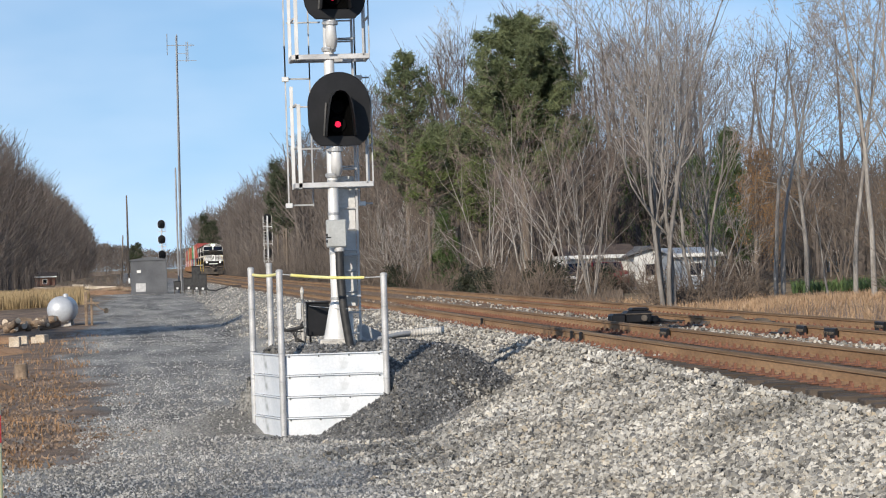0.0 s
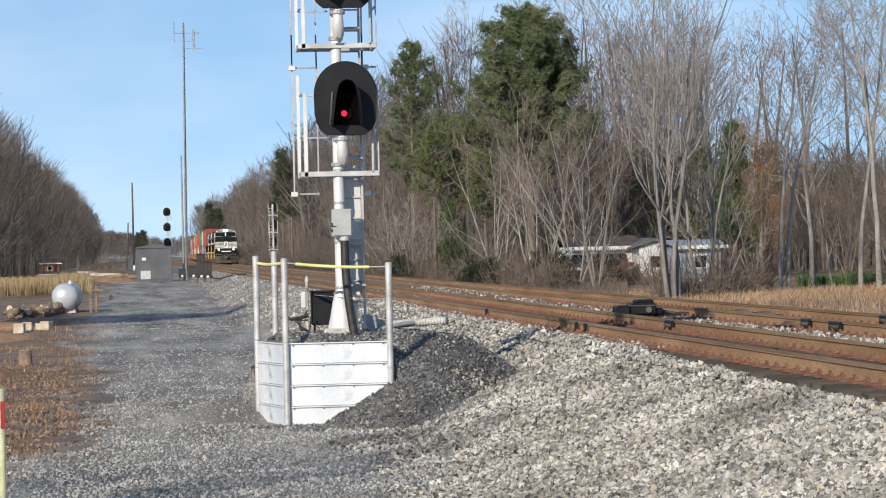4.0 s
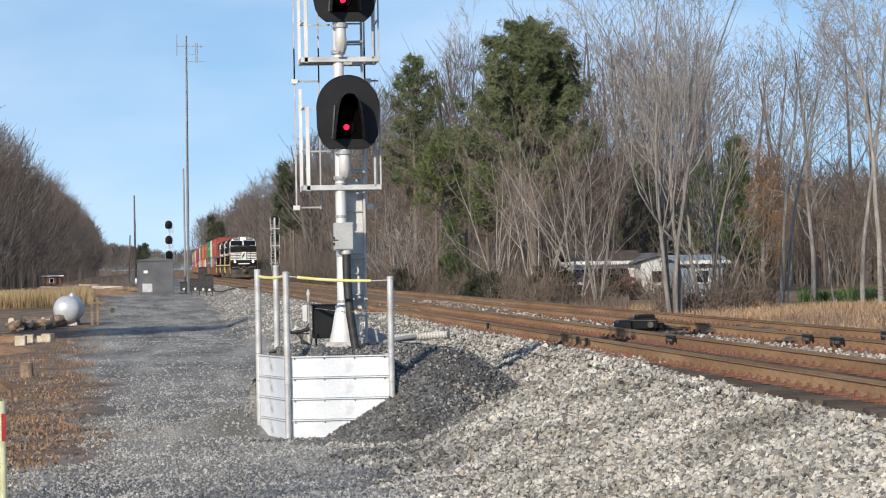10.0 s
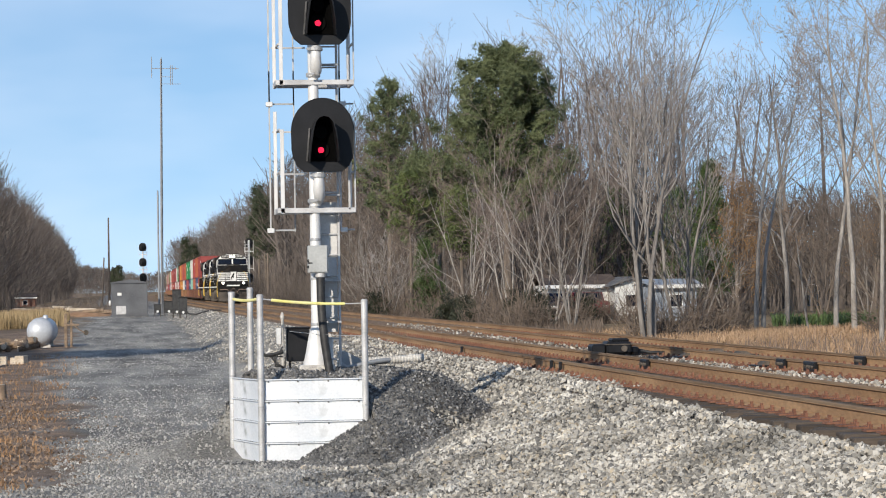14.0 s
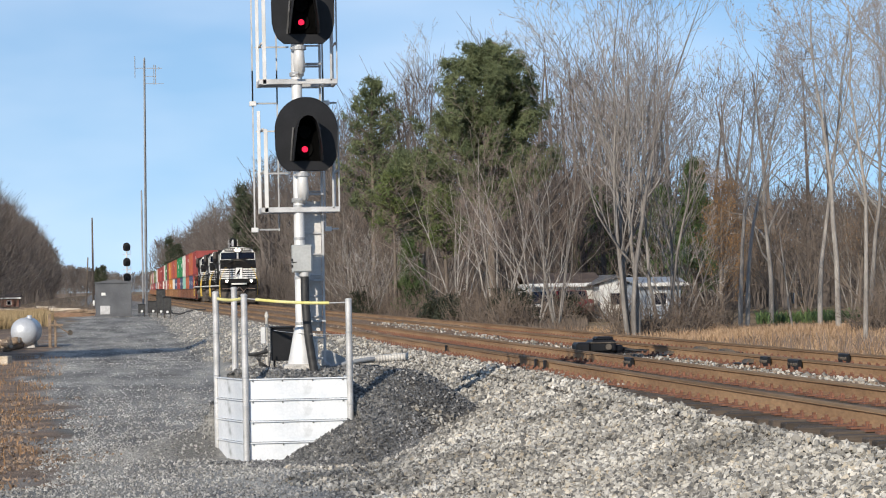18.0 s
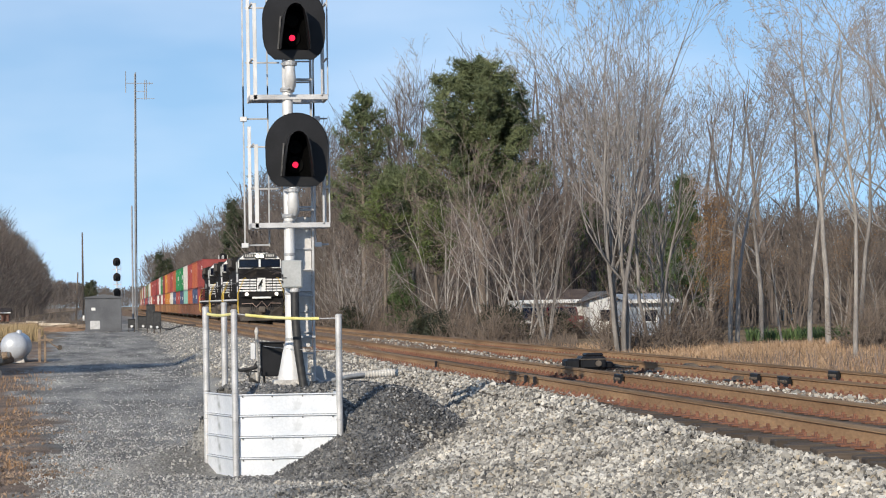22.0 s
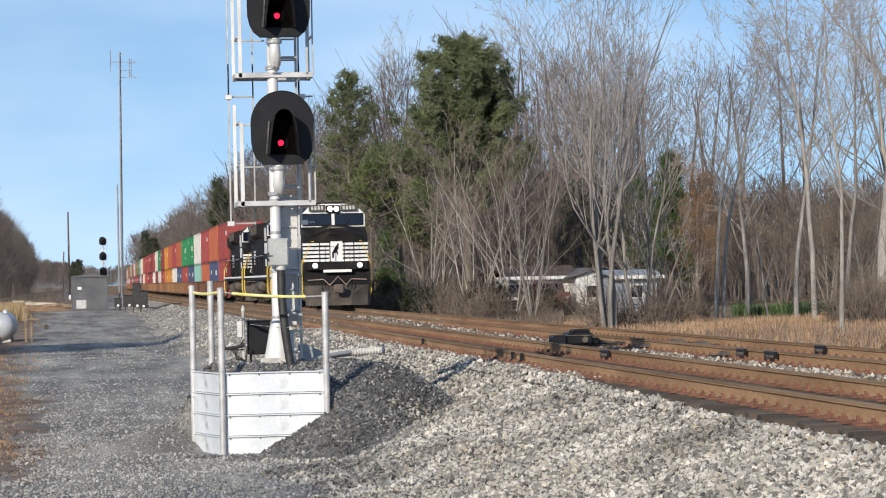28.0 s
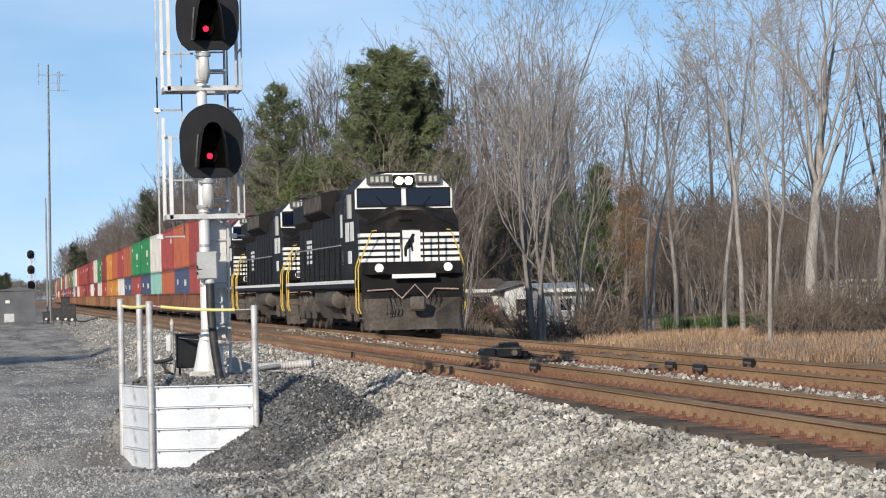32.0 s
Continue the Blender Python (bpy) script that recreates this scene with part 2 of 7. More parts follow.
def ground_z(x, y):
    """Height of the one sheet of ground: yard, ballast bed, mound behind the retaining box, fields."""
    x, y = np.asarray(x, float), np.asarray(y, float)
    base = base_z(x, y)
    xr = x - bend(y)
    low = 0.075 * smooth(40, 31, y)
    fill = 0.12 * smooth(62, 96, y)  # further out the stone is tamped up to the rail heads
    bank = np.minimum(-0.26, -0.30 - 0.325 * (6.45 - xr)) + fill * smooth(3.6, 5.4, xr)
    left = np.maximum(base, bank)
    right = -0.26 - 0.45 * smooth(13.2, 14.6, xr) + 0.10 * smooth(15, 19, xr) + 0.05 * wavy(x, y, 0.35) * smooth(14, 17, xr) - 0.5 * smooth(60, 200, xr)
    z = np.where(xr < 6.45, left, np.where(xr < 13.2, -0.26 - low * smooth(9.3, 8.9, xr) * smooth(6.6, 6.8, xr) + fill * smooth(13.2, 12.9, xr), right))
    z = z + 0.07 * smooth(9.4, 9.75, xr) * smooth(10.75, 10.55, xr)
    # mound of dark stone that backs the signal's footing
    ax, ay, bx, by = 2.5, 41.0, 4.35, 41.75
    t = np.clip(((x - ax) * (bx - ax) + (y - ay) * (by - ay)) / ((bx - ax) ** 2 + (by - ay) ** 2), 0, 1)
    d = np.hypot(x - ax - t * (bx - ax), y - ay - t * (by - ay))
    mound = 0.05 - 0.56 * np.maximum(0, d - 0.5) - 0.12 * np.maximum(0, x - 3.9)
    in_front = (y < 40.06) & (x < 3.68)
    at_left = x < 2.18 - 0.24 * (y - 40.02)
    spill = -0.58 - 0.60 * np.hypot(np.maximum(3.66 - x, 0), np.maximum(40.0 - y, 0) * 0.9)
    mound = np.where(in_front, spill, np.where(at_left, -9, mound))
    drift = np.where((x < 1.95) & (y > 40.3), -0.84 - 0.30 * np.hypot(x - 1.35, y - 42.0), -9)
    return np.maximum(np.maximum(z, drift), mound + 0.02 * wavy(x, y, 6))


def gz(x, y):
    return float(ground_z(np.array([x]), np.array([y]))[0])


# ---- ground ----
def ground_material():
    m = bpy.data.materials.new("ground")
    m.use_nodes = True
    n, l = m.node_tree.nodes, m.node_tree.links
    bs = n["Principled BSDF"]
    co = n.new("ShaderNodeTexCoord")
    sep = n.new("ShaderNodeSeparateXYZ")
    l.new(co.outputs["Object"], sep.inputs[0])

    def noise_at(scale, detail=5, stretch=(1, 1, 1)):
        mp = n.new("ShaderNodeMapping")
        mp.inputs["Scale"].default_value = stretch
        l.new(co.outputs["Object"], mp.inputs["Vector"])
        t = n.new("ShaderNodeTexNoise")
        t.inputs["Scale"].default_value, t.inputs["Detail"].default_value = scale, detail
        l.new(mp.outputs["Vector"], t.inputs["Vector"])
        return t.outputs["Fac"]

    def ramp(fac, stops):
        r = n.new("ShaderNodeValToRGB")
        while len(r.color_ramp.elements) < len(stops):
            r.color_ramp.elements.new(0.5)
        for e, (p, c) in zip(r.color_ramp.elements, stops):
            e.position, e.color = p, (*c, 1)
        l.new(fac, r.inputs["Fac"])
        return r.outputs["Color"]

    def mix(fac, a, b, blend="MIX"):
        x = n.new("ShaderNodeMix")
        x.data_type, x.blend_type = "RGBA", blend
        if isinstance(fac, float):
            x.inputs["Factor"].default_value = fac
        else:
            l.new(fac, x.inputs["Factor"])
        l.new(a, x.inputs["A"])
        l.new(b, x.inputs["B"])
        return x.outputs["Result"]

    def math_node(op, a, b):
        x = n.new("ShaderNodeMath")
        x.operation = op
        for i, q in enumerate((a, b)):
            if isinstance(q, (int, float)):
                x.inputs[i].default_value = q
            else:
                l.new(q, x.inputs[i])
        return x.outputs[0]

    def step(v, a, b):
        x = n.new("ShaderNodeMapRange")
        x.interpolation_type = "SMOOTHSTEP"
        x.inputs["From Min"].default_value, x.inputs["From Max"].default_value = a, b
        l.new(v, x.inputs["Value"])
        return x.outputs["Result"]

    warp = math_node("MULTIPLY", math_node("SUBTRACT", noise_at(0.8, 8, (1, 0.3, 1)), 0.5), 4.5)
    xw = math_node("ADD", sep.outputs["X"], warp)
    grain = noise_at(28, 3)
    gravel = ramp(noise_at(0.7, 6, (1, 0.25, 1)), [(0.30, (0.15, 0.147, 0.14)), (0.5, (0.27, 0.264, 0.25)), (0.7, (0.39, 0.377, 0.35))])
    gravel = mix(0.85, gravel, ramp(grain, [(0.35, (0.55, 0.55, 0.56)), (0.65, (1.35, 1.34, 1.30))]), "MULTIPLY")
    gravel = mix(0.8, gravel, ramp(noise_at(1.3, 5, (1, 0.07, 1)), [(0.36, (0.68, 0.685, 0.695)), (0.52, (1.1, 1.1, 1.09)), (0.66, (1.38, 1.36, 1.3))]), "MULTIPLY")
    dirt = ramp(noise_at(0.8, 7), [(0.3, (0.12, 0.09, 0.068)), (0.48, (0.22, 0.165, 0.125)), (0.6, (0.29, 0.20, 0.14)), (0.75, (0.37, 0.32, 0.26))])
    dirt = mix(0.8, dirt, ramp(grain, [(0.35, (0.55, 0.55, 0.55)), (0.65, (1.3, 1.3, 1.3))]), "MULTIPLY")
    # near bed darkened: the shade in gaps between pale stones is put into its colour
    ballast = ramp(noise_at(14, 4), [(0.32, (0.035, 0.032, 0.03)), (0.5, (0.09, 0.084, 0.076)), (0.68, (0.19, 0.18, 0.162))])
    # fades to the stones' own mid tone further out, where they lie sparser
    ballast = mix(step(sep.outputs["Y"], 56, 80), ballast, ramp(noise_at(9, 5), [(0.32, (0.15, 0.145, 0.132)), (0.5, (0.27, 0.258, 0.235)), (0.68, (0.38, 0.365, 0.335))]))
    rusty = ramp(noise_at(5, 6), [(0.3, (0.13, 0.085, 0.055)), (0.55, (0.24, 0.165, 0.11)), (0.75, (0.33, 0.26, 0.19))])
    grass = ramp(noise_at(1.1, 7, (1, 0.4, 1)), [(0.3, (0.13, 0.09, 0.05)), (0.5, (0.25, 0.175, 0.10)), (0.7, (0.34, 0.26, 0.16))])
    field = ramp(noise_at(0.12, 7), [(0.35, (0.10, 0.075, 0.05)), (0.5, (0.22, 0.15, 0.09)), (0.65, (0.34, 0.25, 0.15))])
    edge = math_node("ADD", math_node("ADD", xw, math_node("MULTIPLY", step(sep.outputs["Y"], 37, 31), 3.0)), math_node("MULTIPLY", step(sep.outputs["Y"], 60, 84), 1.3))
    c = mix(step(edge, -0.4, -1.3), gravel, dirt)
    c = mix(step(sep.outputs["Y"], 150, 175), c, mix(step(xw, -1.0, -3.0), gravel, field))
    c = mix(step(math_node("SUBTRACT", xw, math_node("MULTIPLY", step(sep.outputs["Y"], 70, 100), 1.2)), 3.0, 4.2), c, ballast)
    c = mix(step(sep.outputs["X"], 6.3, 6.9), c, rusty)
    c = mix(step(math_node("ADD", sep.outputs["X"], math_node("MULTIPLY", warp, 0.3)), 13.8, 14.6), c, grass)
    c = mix(step(sep.outputs["X"], 40, 60), c, field)
    l.new(c, bs.inputs["Base Color"])
    bs.inputs["Roughness"].default_value = 0.95
    bs.inputs["Specular IOR Level"].default_value = 0.2
    bp = n.new("ShaderNodeBump")
    bp.inputs["Distance"].default_value, bp.inputs["Strength"].default_value = 0.03, 0.9
    l.new(noise_at(22, 4), bp.inputs["Height"])
    l.new(bp.outputs["Normal"], bs.inputs["Normal"])
    return m


def lattice(*stops):
    """Positions from (start, end, step) runs."""
    out = []
    for a, b, s in stops:
        k = max(1, round((b - a) / s))
        out += [a + (b - a) * i / k for i in range(k)]
    return np.array(out + [stops[-1][1]])


gx = lattice((-3000, -200, 350), (-200, -40, 20), (-40, -8, 2), (-8, 0, 0.4), (0, 1.2, 0.2), (1.2, 5.2, 0.08), (5.2, 8, 0.2), (8, 14.5, 0.2), (14.5, 40, 1.0), (40, 200, 16), (200, 3000, 350))
gy = lattice((-300, 0, 30), (0, 20, 1.0), (20, 38.6, 0.35), (38.6, 39.9, 0.1), (39.9, 40.2, 0.06), (40.2, 43.5, 0.1), (43.5, 70, 0.5), (70, 140, 1.5), (140, 500, 8), (500, 1000, 40), (1000, 4500, 350))
GX, GY = np.meshgrid(gx, gy)
gv = np.stack([GX.ravel(), GY.ravel(), ground_z(GX.ravel(), GY.ravel())], 1)
nx = len(gx)
ii = (np.arange(len(gy) - 1)[:, None] * nx + np.arange(nx - 1)[None]).ravel()
ground = new("ground", raw_mesh("ground", gv, np.stack([ii, ii + 1, ii + nx + 1, ii + nx], 1), ground_material(), True))
tagged(ground, "grey gravel yard, brown verge and dry grass beside the tracks", "ground", kind="structure")


# ---- rails and ties ----
def rail_runs(x, y0, y1, name, track):
    """One rail: rusted foot and web, worn head."""
    ys = [y0, 60, 120, 200] + list(range(230, int(y1), 30)) + [y1]
    prof = [(-0.07, -0.18), (0.07, -0.18), (0.07, -0.165), (0.012, -0.14), (0.012, -0.05), (0.037, -0.04), (0.037, -0.012), (-0.037, -0.012), (-0.037, -0.04), (-0.012, -0.05), (-0.012, -0.14), (-0.07, -0.165)]
    head = [(-0.0372, -0.03), (-0.0372, -0.006), (-0.03, 0), (0.03, 0), (0.0372, -0.006), (0.0372, -0.03)]
    for pr, nm, mt in ((prof, "rail", RAIL_RUST), (head, "rail_head", RAIL_TOP)):
        v = [(x + a + float(bend(y)), y, b) for y in ys for a, b in pr]
        k = len(pr)
        f = [(i * k + j, i * k + (j + 1) % k, (i + 1) * k + (j + 1) % k, (i + 1) * k + j) for i in range(len(ys) - 1) for j in range(k)]
        f += [tuple(range(k))[::-1], tuple((len(ys) - 1) * k + j for j in range(k))]
        part(nm, Shape().add(v, f), mt, track)


track_a = thing("railway_track", pose(0, 0, 0), "rusty main track on weathered wooden ties in pale ballast", "railway track", "double track")
track_b = thing("railway_track", pose(0, 0, 0), "rusty track with rail joints beside the dry grass", "railway track", "double track")
for tr, cx in ((track_a, TRACK_A), (track_b, TRACK_B)):
    for s in (-1, 1):
        rail_runs(cx + s * GAUGE, 10, 900, "rail", tr)


# ---- the mast signal in its retaining box ----
GUARD_GREY = mat("dull_grey_guard", (0.54, 0.53, 0.51), (0.62, 0.61, 0.59), 2, 30, 0.6, 0.1, fine_mix=0.1)
RED_LENS = glow("red_lens_lit", (1.0, 0.02, 0.07), 1.5)
DARK_LENS = mat("dark_lens", (0.004, 0.004, 0.004), (0.006, 0.006, 0.006), 3, 30, 0.9, spec=0.05)
FLANGE = mat("dull_hood_flange", (0.05, 0.05, 0.05), (0.11, 0.11, 0.11), 6, 40, 0.6)
# near-black colour for the shade deep inside the signal hoods
HOOD_SHADE = mat("hood_shade_black", (0.003, 0.003, 0.003), (0.004, 0.004, 0.004), 3, 30, 1.0, spec=0.0)


def signal_head(parent, x, y, z, mast_y):
    """Backplate with a round top, a long hood and two lenses, one lit red. z: the backplate's foot."""
    w, h = 0.45, 1.05
    rim = []
    for k in range(25):  # round top
        a = math.pi * k / 24
        rim.append((w * math.cos(a), h - 0.47 + 0.47 * math.sin(a)))
    rim += [(-w + 0.005, 0.30), (-w + 0.03, 0.18), (-w + 0.08, 0.08), (-w + 0.17, 0.0), (w - 0.17, 0.0), (w - 0.08, 0.08), (w - 0.03, 0.18), (w - 0.005, 0.30)]
    plate = part("backplate", Shape().prism([(x + a, z + b) for a, b in rim], y, y + 0.012), BLACK, parent, "black rounded signal backplate")
    lip = Shape()
    pts = [(x + a, y + 0.006, z + b) for a, b in rim]
    lip.tube(pts + pts[:1], 0.009, 5, False)
    part("rim", lip, BLACK, plate)
    # hood: a shell that widens downwards, open below
    prof = [(-0.215, 0.13), (-0.205, 0.30), (-0.165, 0.58), (-0.13, 0.70), (-0.07, 0.765), (0, 0.785), (0.07, 0.765), (0.13, 0.70), (0.165, 0.58), (0.205, 0.30), (0.215, 0.13)]
    front, back = y - 0.40, y
    v, f = [], []
    for s, inset in ((front, 0.0), (back, 0.0), (back, 0.012), (front, 0.012)):
        for a, b in prof:
            k = 1 - inset / 0.2
            v.append((x + a * k, s if s == back or b > 0.3 else s + 0.10 * (0.3 - b) / 0.17, z + b - inset * (b > 0.5)))
    n = len(prof)
    for r in range(4):
        for i in range(n - 1):
            f.append((r * n + i, r * n + i + 1, ((r + 1) % 4) * n + i + 1, ((r + 1) % 4) * n + i))
    f += [(0, n, 2 * n, 3 * n), (n - 1, 2 * n - 1, 3 * n - 1, 4 * n - 1)]
    hood = part("hood", Shape().add(v, f), BLACK, parent, "deep black light hood", True)
    # black sheet filling the hood's opening: its inner shade put into colour
    lin = [(a * 0.93, b if b > 0.3 else 0.14) for a, b in prof]
    lin = [(a, min(b, 0.772)) for a, b in lin]
    part("hood_lining", Shape().prism([(x + a, z + b) for a, b in lin], y - 0.028, y - 0.003), HOOD_SHADE, hood, "black sheet standing in for the shade inside the hood")
    for s in (-1, 1):
        edge = Shape()
        edge.box(-0.012, 0.012, -0.012, 0.012, 0.14, 0.62, 0.003, pose(x + s * 0.245, y - 0.015, z, 0, -s * 5.0, 0))
        for k in range(4):
            edge.turn([(0.011, 0), (0.011, -0.008)], 8, (x + s * (0.234 - 0.012 * k), y - 0.028, z + 0.2 + 0.12 * k), "y")
        part("hood_flange", edge, FLANGE, hood)
    for dz, m, nm, lb in ((0.30, RED_LENS, "lamp", "small red lamp, lit"), (0.55, DARK_LENS, "lens", "unlit lens")):
        part(nm, Shape().turn([(0.012 if m is RED_LENS else 0.09, -0.080), (0.042 if m is RED_LENS else 0.10, -0.065), (0.046 if m is RED_LENS else 0.105, -0.03)], 16, (x - 0.03, y - 0.002, z + dz), "y"), m, parent, lb, True)
    part("lens_ring", Shape().turn([(0.045, -0.05), (0.115, -0.05), (0.12, -0.029), (0.045, -0.029)], 20, (x - 0.03, y - 0.001, z + 0.30), "y"), DARK_LENS, parent)
    body = Shape().box(x - 0.2, x + 0.2, y + 0.014, y + 0.2, z + 0.12, z + 0.8, 0.02)
    part("housing", body, BLACK, parent)
    # bracket below the head: a pipe elbow with a clamp
    br = Shape()
    br.tube([(x - 0.06, y + 0.1, z + 0.14), (x - 0.06, y + 0.09, z - 0.12), (x - 0.06, y + 0.1, z - 0.26), (x - 0.05, y + 0.17, z - 0.36), (x - 0.04, mast_y, z - 0.42)], [0.075, 0.075, 0.088, 0.085, 0.06], 12)
    part("bracket", br, ALU, parent, "cast aluminium bracket elbow", True)
    for dz in (-0.06, -0.42):
        part("clamp", Shape().turn([(0.098, dz - 0.03), (0.105, dz - 0.02), (0.105, dz + 0.02), (0.098, dz + 0.03)], 14, (x - 0.06 if dz > -0.2 else 2.97, y + 0.1 if dz > -0.2 else mast_y, z)), GALV_DULL, parent)
        part("clamp_ear", Shape().box(x - 0.19, x - 0.08, y + 0.07, y + 0.1, z + dz - 0.015, z + dz + 0.015, 0.003), GALV_DULL, parent)


def mast_signal():
    my, mx = 41.0, 2.97
    s = thing("signal_mast", pose(0, 0, 0), "galvanised railway signal mast with black heads showing red", "railway signal")
    mast = Shape().turn([(0.20, 0.12), (0.20, 0.15), (0.165, 0.3), (0.12, 0.55), (0.085, 0.66), (0.078, 0.70), (0.076, 6.4)], 20, (mx, my, 0))
    part("mast", mast, ALU, s, "pale aluminium mast with flared foot", True)
    for z in (0.72, 1.38, 1.95, 2.42, 4.24):
        part("band", Shape().turn([(0.079, z - 0.02), (0.086, z - 0.015), (0.086, z + 0.015), (0.079, z + 0.02)], 16, (mx, my, 0)), GALV_DULL, s)
    signal_head(s, 3.07, 40.62, 2.93, my)
    signal_head(s, 3.05, 40.62, 4.76, my)
    box = part("junction_box", Shape().box(2.84, 3.13, 40.70, 40.88, 1.46, 1.86, 0.012), GREY_BOX, s, "grey junction box on the mast")
    part("lid", Shape().box(2.855, 3.115, 40.685, 40.702, 1.475, 1.845, 0.006), GREY_BOX, box)
    part("latch", Shape().box(2.825, 2.85, 40.69, 40.73, 1.53, 1.57, 0.004).box(2.825, 2.85, 40.69, 40.73, 1.62, 1.66, 0.004).box(2.83, 2.90, 40.675, 40.70, 1.60, 1.615, 0.002), RUBBER, box)
    part("conduit", Shape().tube([(3.02, 40.78, 1.47), (3.02, 40.76, 1.1), (3.035, 40.74, 0.8), (3.06, 40.72, 0.5), (3.10, 40.70, 0.2), (3.13, 40.68, 0.0)], 0.062, 12), RUBBER, s, "thick black cable conduit", True)
    part("conduit_collar", Shape().turn([(0.07, 1.40), (0.075, 1.41), (0.075, 1.45), (0.07, 1.46)], 14, (3.02, 40.78, 0)), GALV, s)
    # ladder with a climb guard
    lad = part("ladder", Shape().box(3.03, 3.06, 41.20, 41.24, 0.10, 6.6, 0.004).box(3.31, 3.345, 41.20, 41.24, 0.10, 6.6, 0.004), GALV, s, "galvanised ladder")
    for k in range(21):
        z = 0.20 + 0.305 * k
        part("rung", Shape().tube([(3.05, 41.22, z), (3.33, 41.22, z)], 0.013, 8), GALV, lad)
    part("climb_guard", Shape().box(3.06, 3.305, 41.25, 41.262, 0.60, 2.5, 0.003), GUARD_GREY, s, "grey sheet climb guard behind the ladder")
    for z in (0.75, 1.35, 2.6, 4.5):
        part("standoff", Shape().box(3.02, 3.34, 41.05, 41.2, z - 0.015, z + 0.015, 0.003), GALV_DULL, s)
    # work platforms with side frames
    for z0, zt in ((2.38, 3.55), (4.24, 5.6)):
        pl = part("platform", Shape().box(2.42, 3.56, 40.90, 40.95, z0 - 0.045, z0 + 0.03, 0.005).box(2.42, 3.56, 41.55, 41.60, z0 - 0.045, z0 + 0.03, 0.005).box(2.42, 2.47, 40.95, 41.55, z0 - 0.045, z0 + 0.03, 0.005).box(3.51, 3.56, 40.95, 41.55, z0 - 0.045, z0 + 0.03, 0.005), GALV, s, "galvanised work platform frame")
        gr = Shape()
        for k in range(14):
            gr.box(2.47, 3.0, 40.97 + 0.042 * k, 40.975 + 0.042 * k, z0 - 0.01, z0 + 0.015)
        part("grating", gr, GALV_DULL, pl)
        for x, y, wd, zb, ztop in ((2.36, 41.6, 0.022, z0 - 0.28, zt + 0.9), (2.44, 41.58, 0.05, z0 - 0.05, zt + 0.3), (2.50, 40.92, 0.055, z0 - 0.05, zt), (2.72, 41.6, 0.02, z0 - 0.3, zt + 0.9), (3.40, 41.62, 0.025, z0 - 0.3, zt + 0.9), (3.47, 40.92, 0.03, z0 + 0.0, zt), (3.545, 41.58, 0.035, z0 - 0.05, zt + 0.2), (3.555, 40.93, 0.02, z0, zt + 0.1)):
            part("upright", Shape().box(x - wd / 2, x + wd / 2, y - 0.02, y + 0.02, zb, ztop, 0.003), ALU if wd > 0.03 else GALV, pl)
        for z in (z0 + 0.55, zt):
            part("guard_rail", Shape().box(2.45, 2.475, 40.92, 41.58, z - 0.015, z + 0.015, 0.003), GALV, pl)
            part("guard_rail", Shape().box(2.40, 2.9, 41.58, 41.60, z - 0.012, z + 0.012, 0.003), GALV, pl)
            part("guard_rail", Shape().box(3.53, 3.555, 40.92, 41.58, z - 0.015, z + 0.015, 0.003), GALV, pl)
        part("foot_bar", Shape().box(2.33, 2.72, 41.59, 41.61, z0 - 0.29, z0 - 0.265, 0.003), GALV_DULL, pl)
        part("foot_bar", Shape().box(3.36, 3.6, 41.61, 41.63, z0 - 0.29, z0 - 0.265, 0.003), GALV_DULL, pl)
        for x in (2.36, 3.44):
            part("block", Shape().box(x - 0.05, x + 0.05, 41.54, 41.64, z0 - 0.315, z0 - 0.245, 0.006), ALU, pl)
    foot = part("footing", Shape().box(2.70, 3.22, 40.74, 41.3, -0.10, 0.135, 0.02), CONCRETE, s, "pale concrete footing")
    return s


mast_signal()


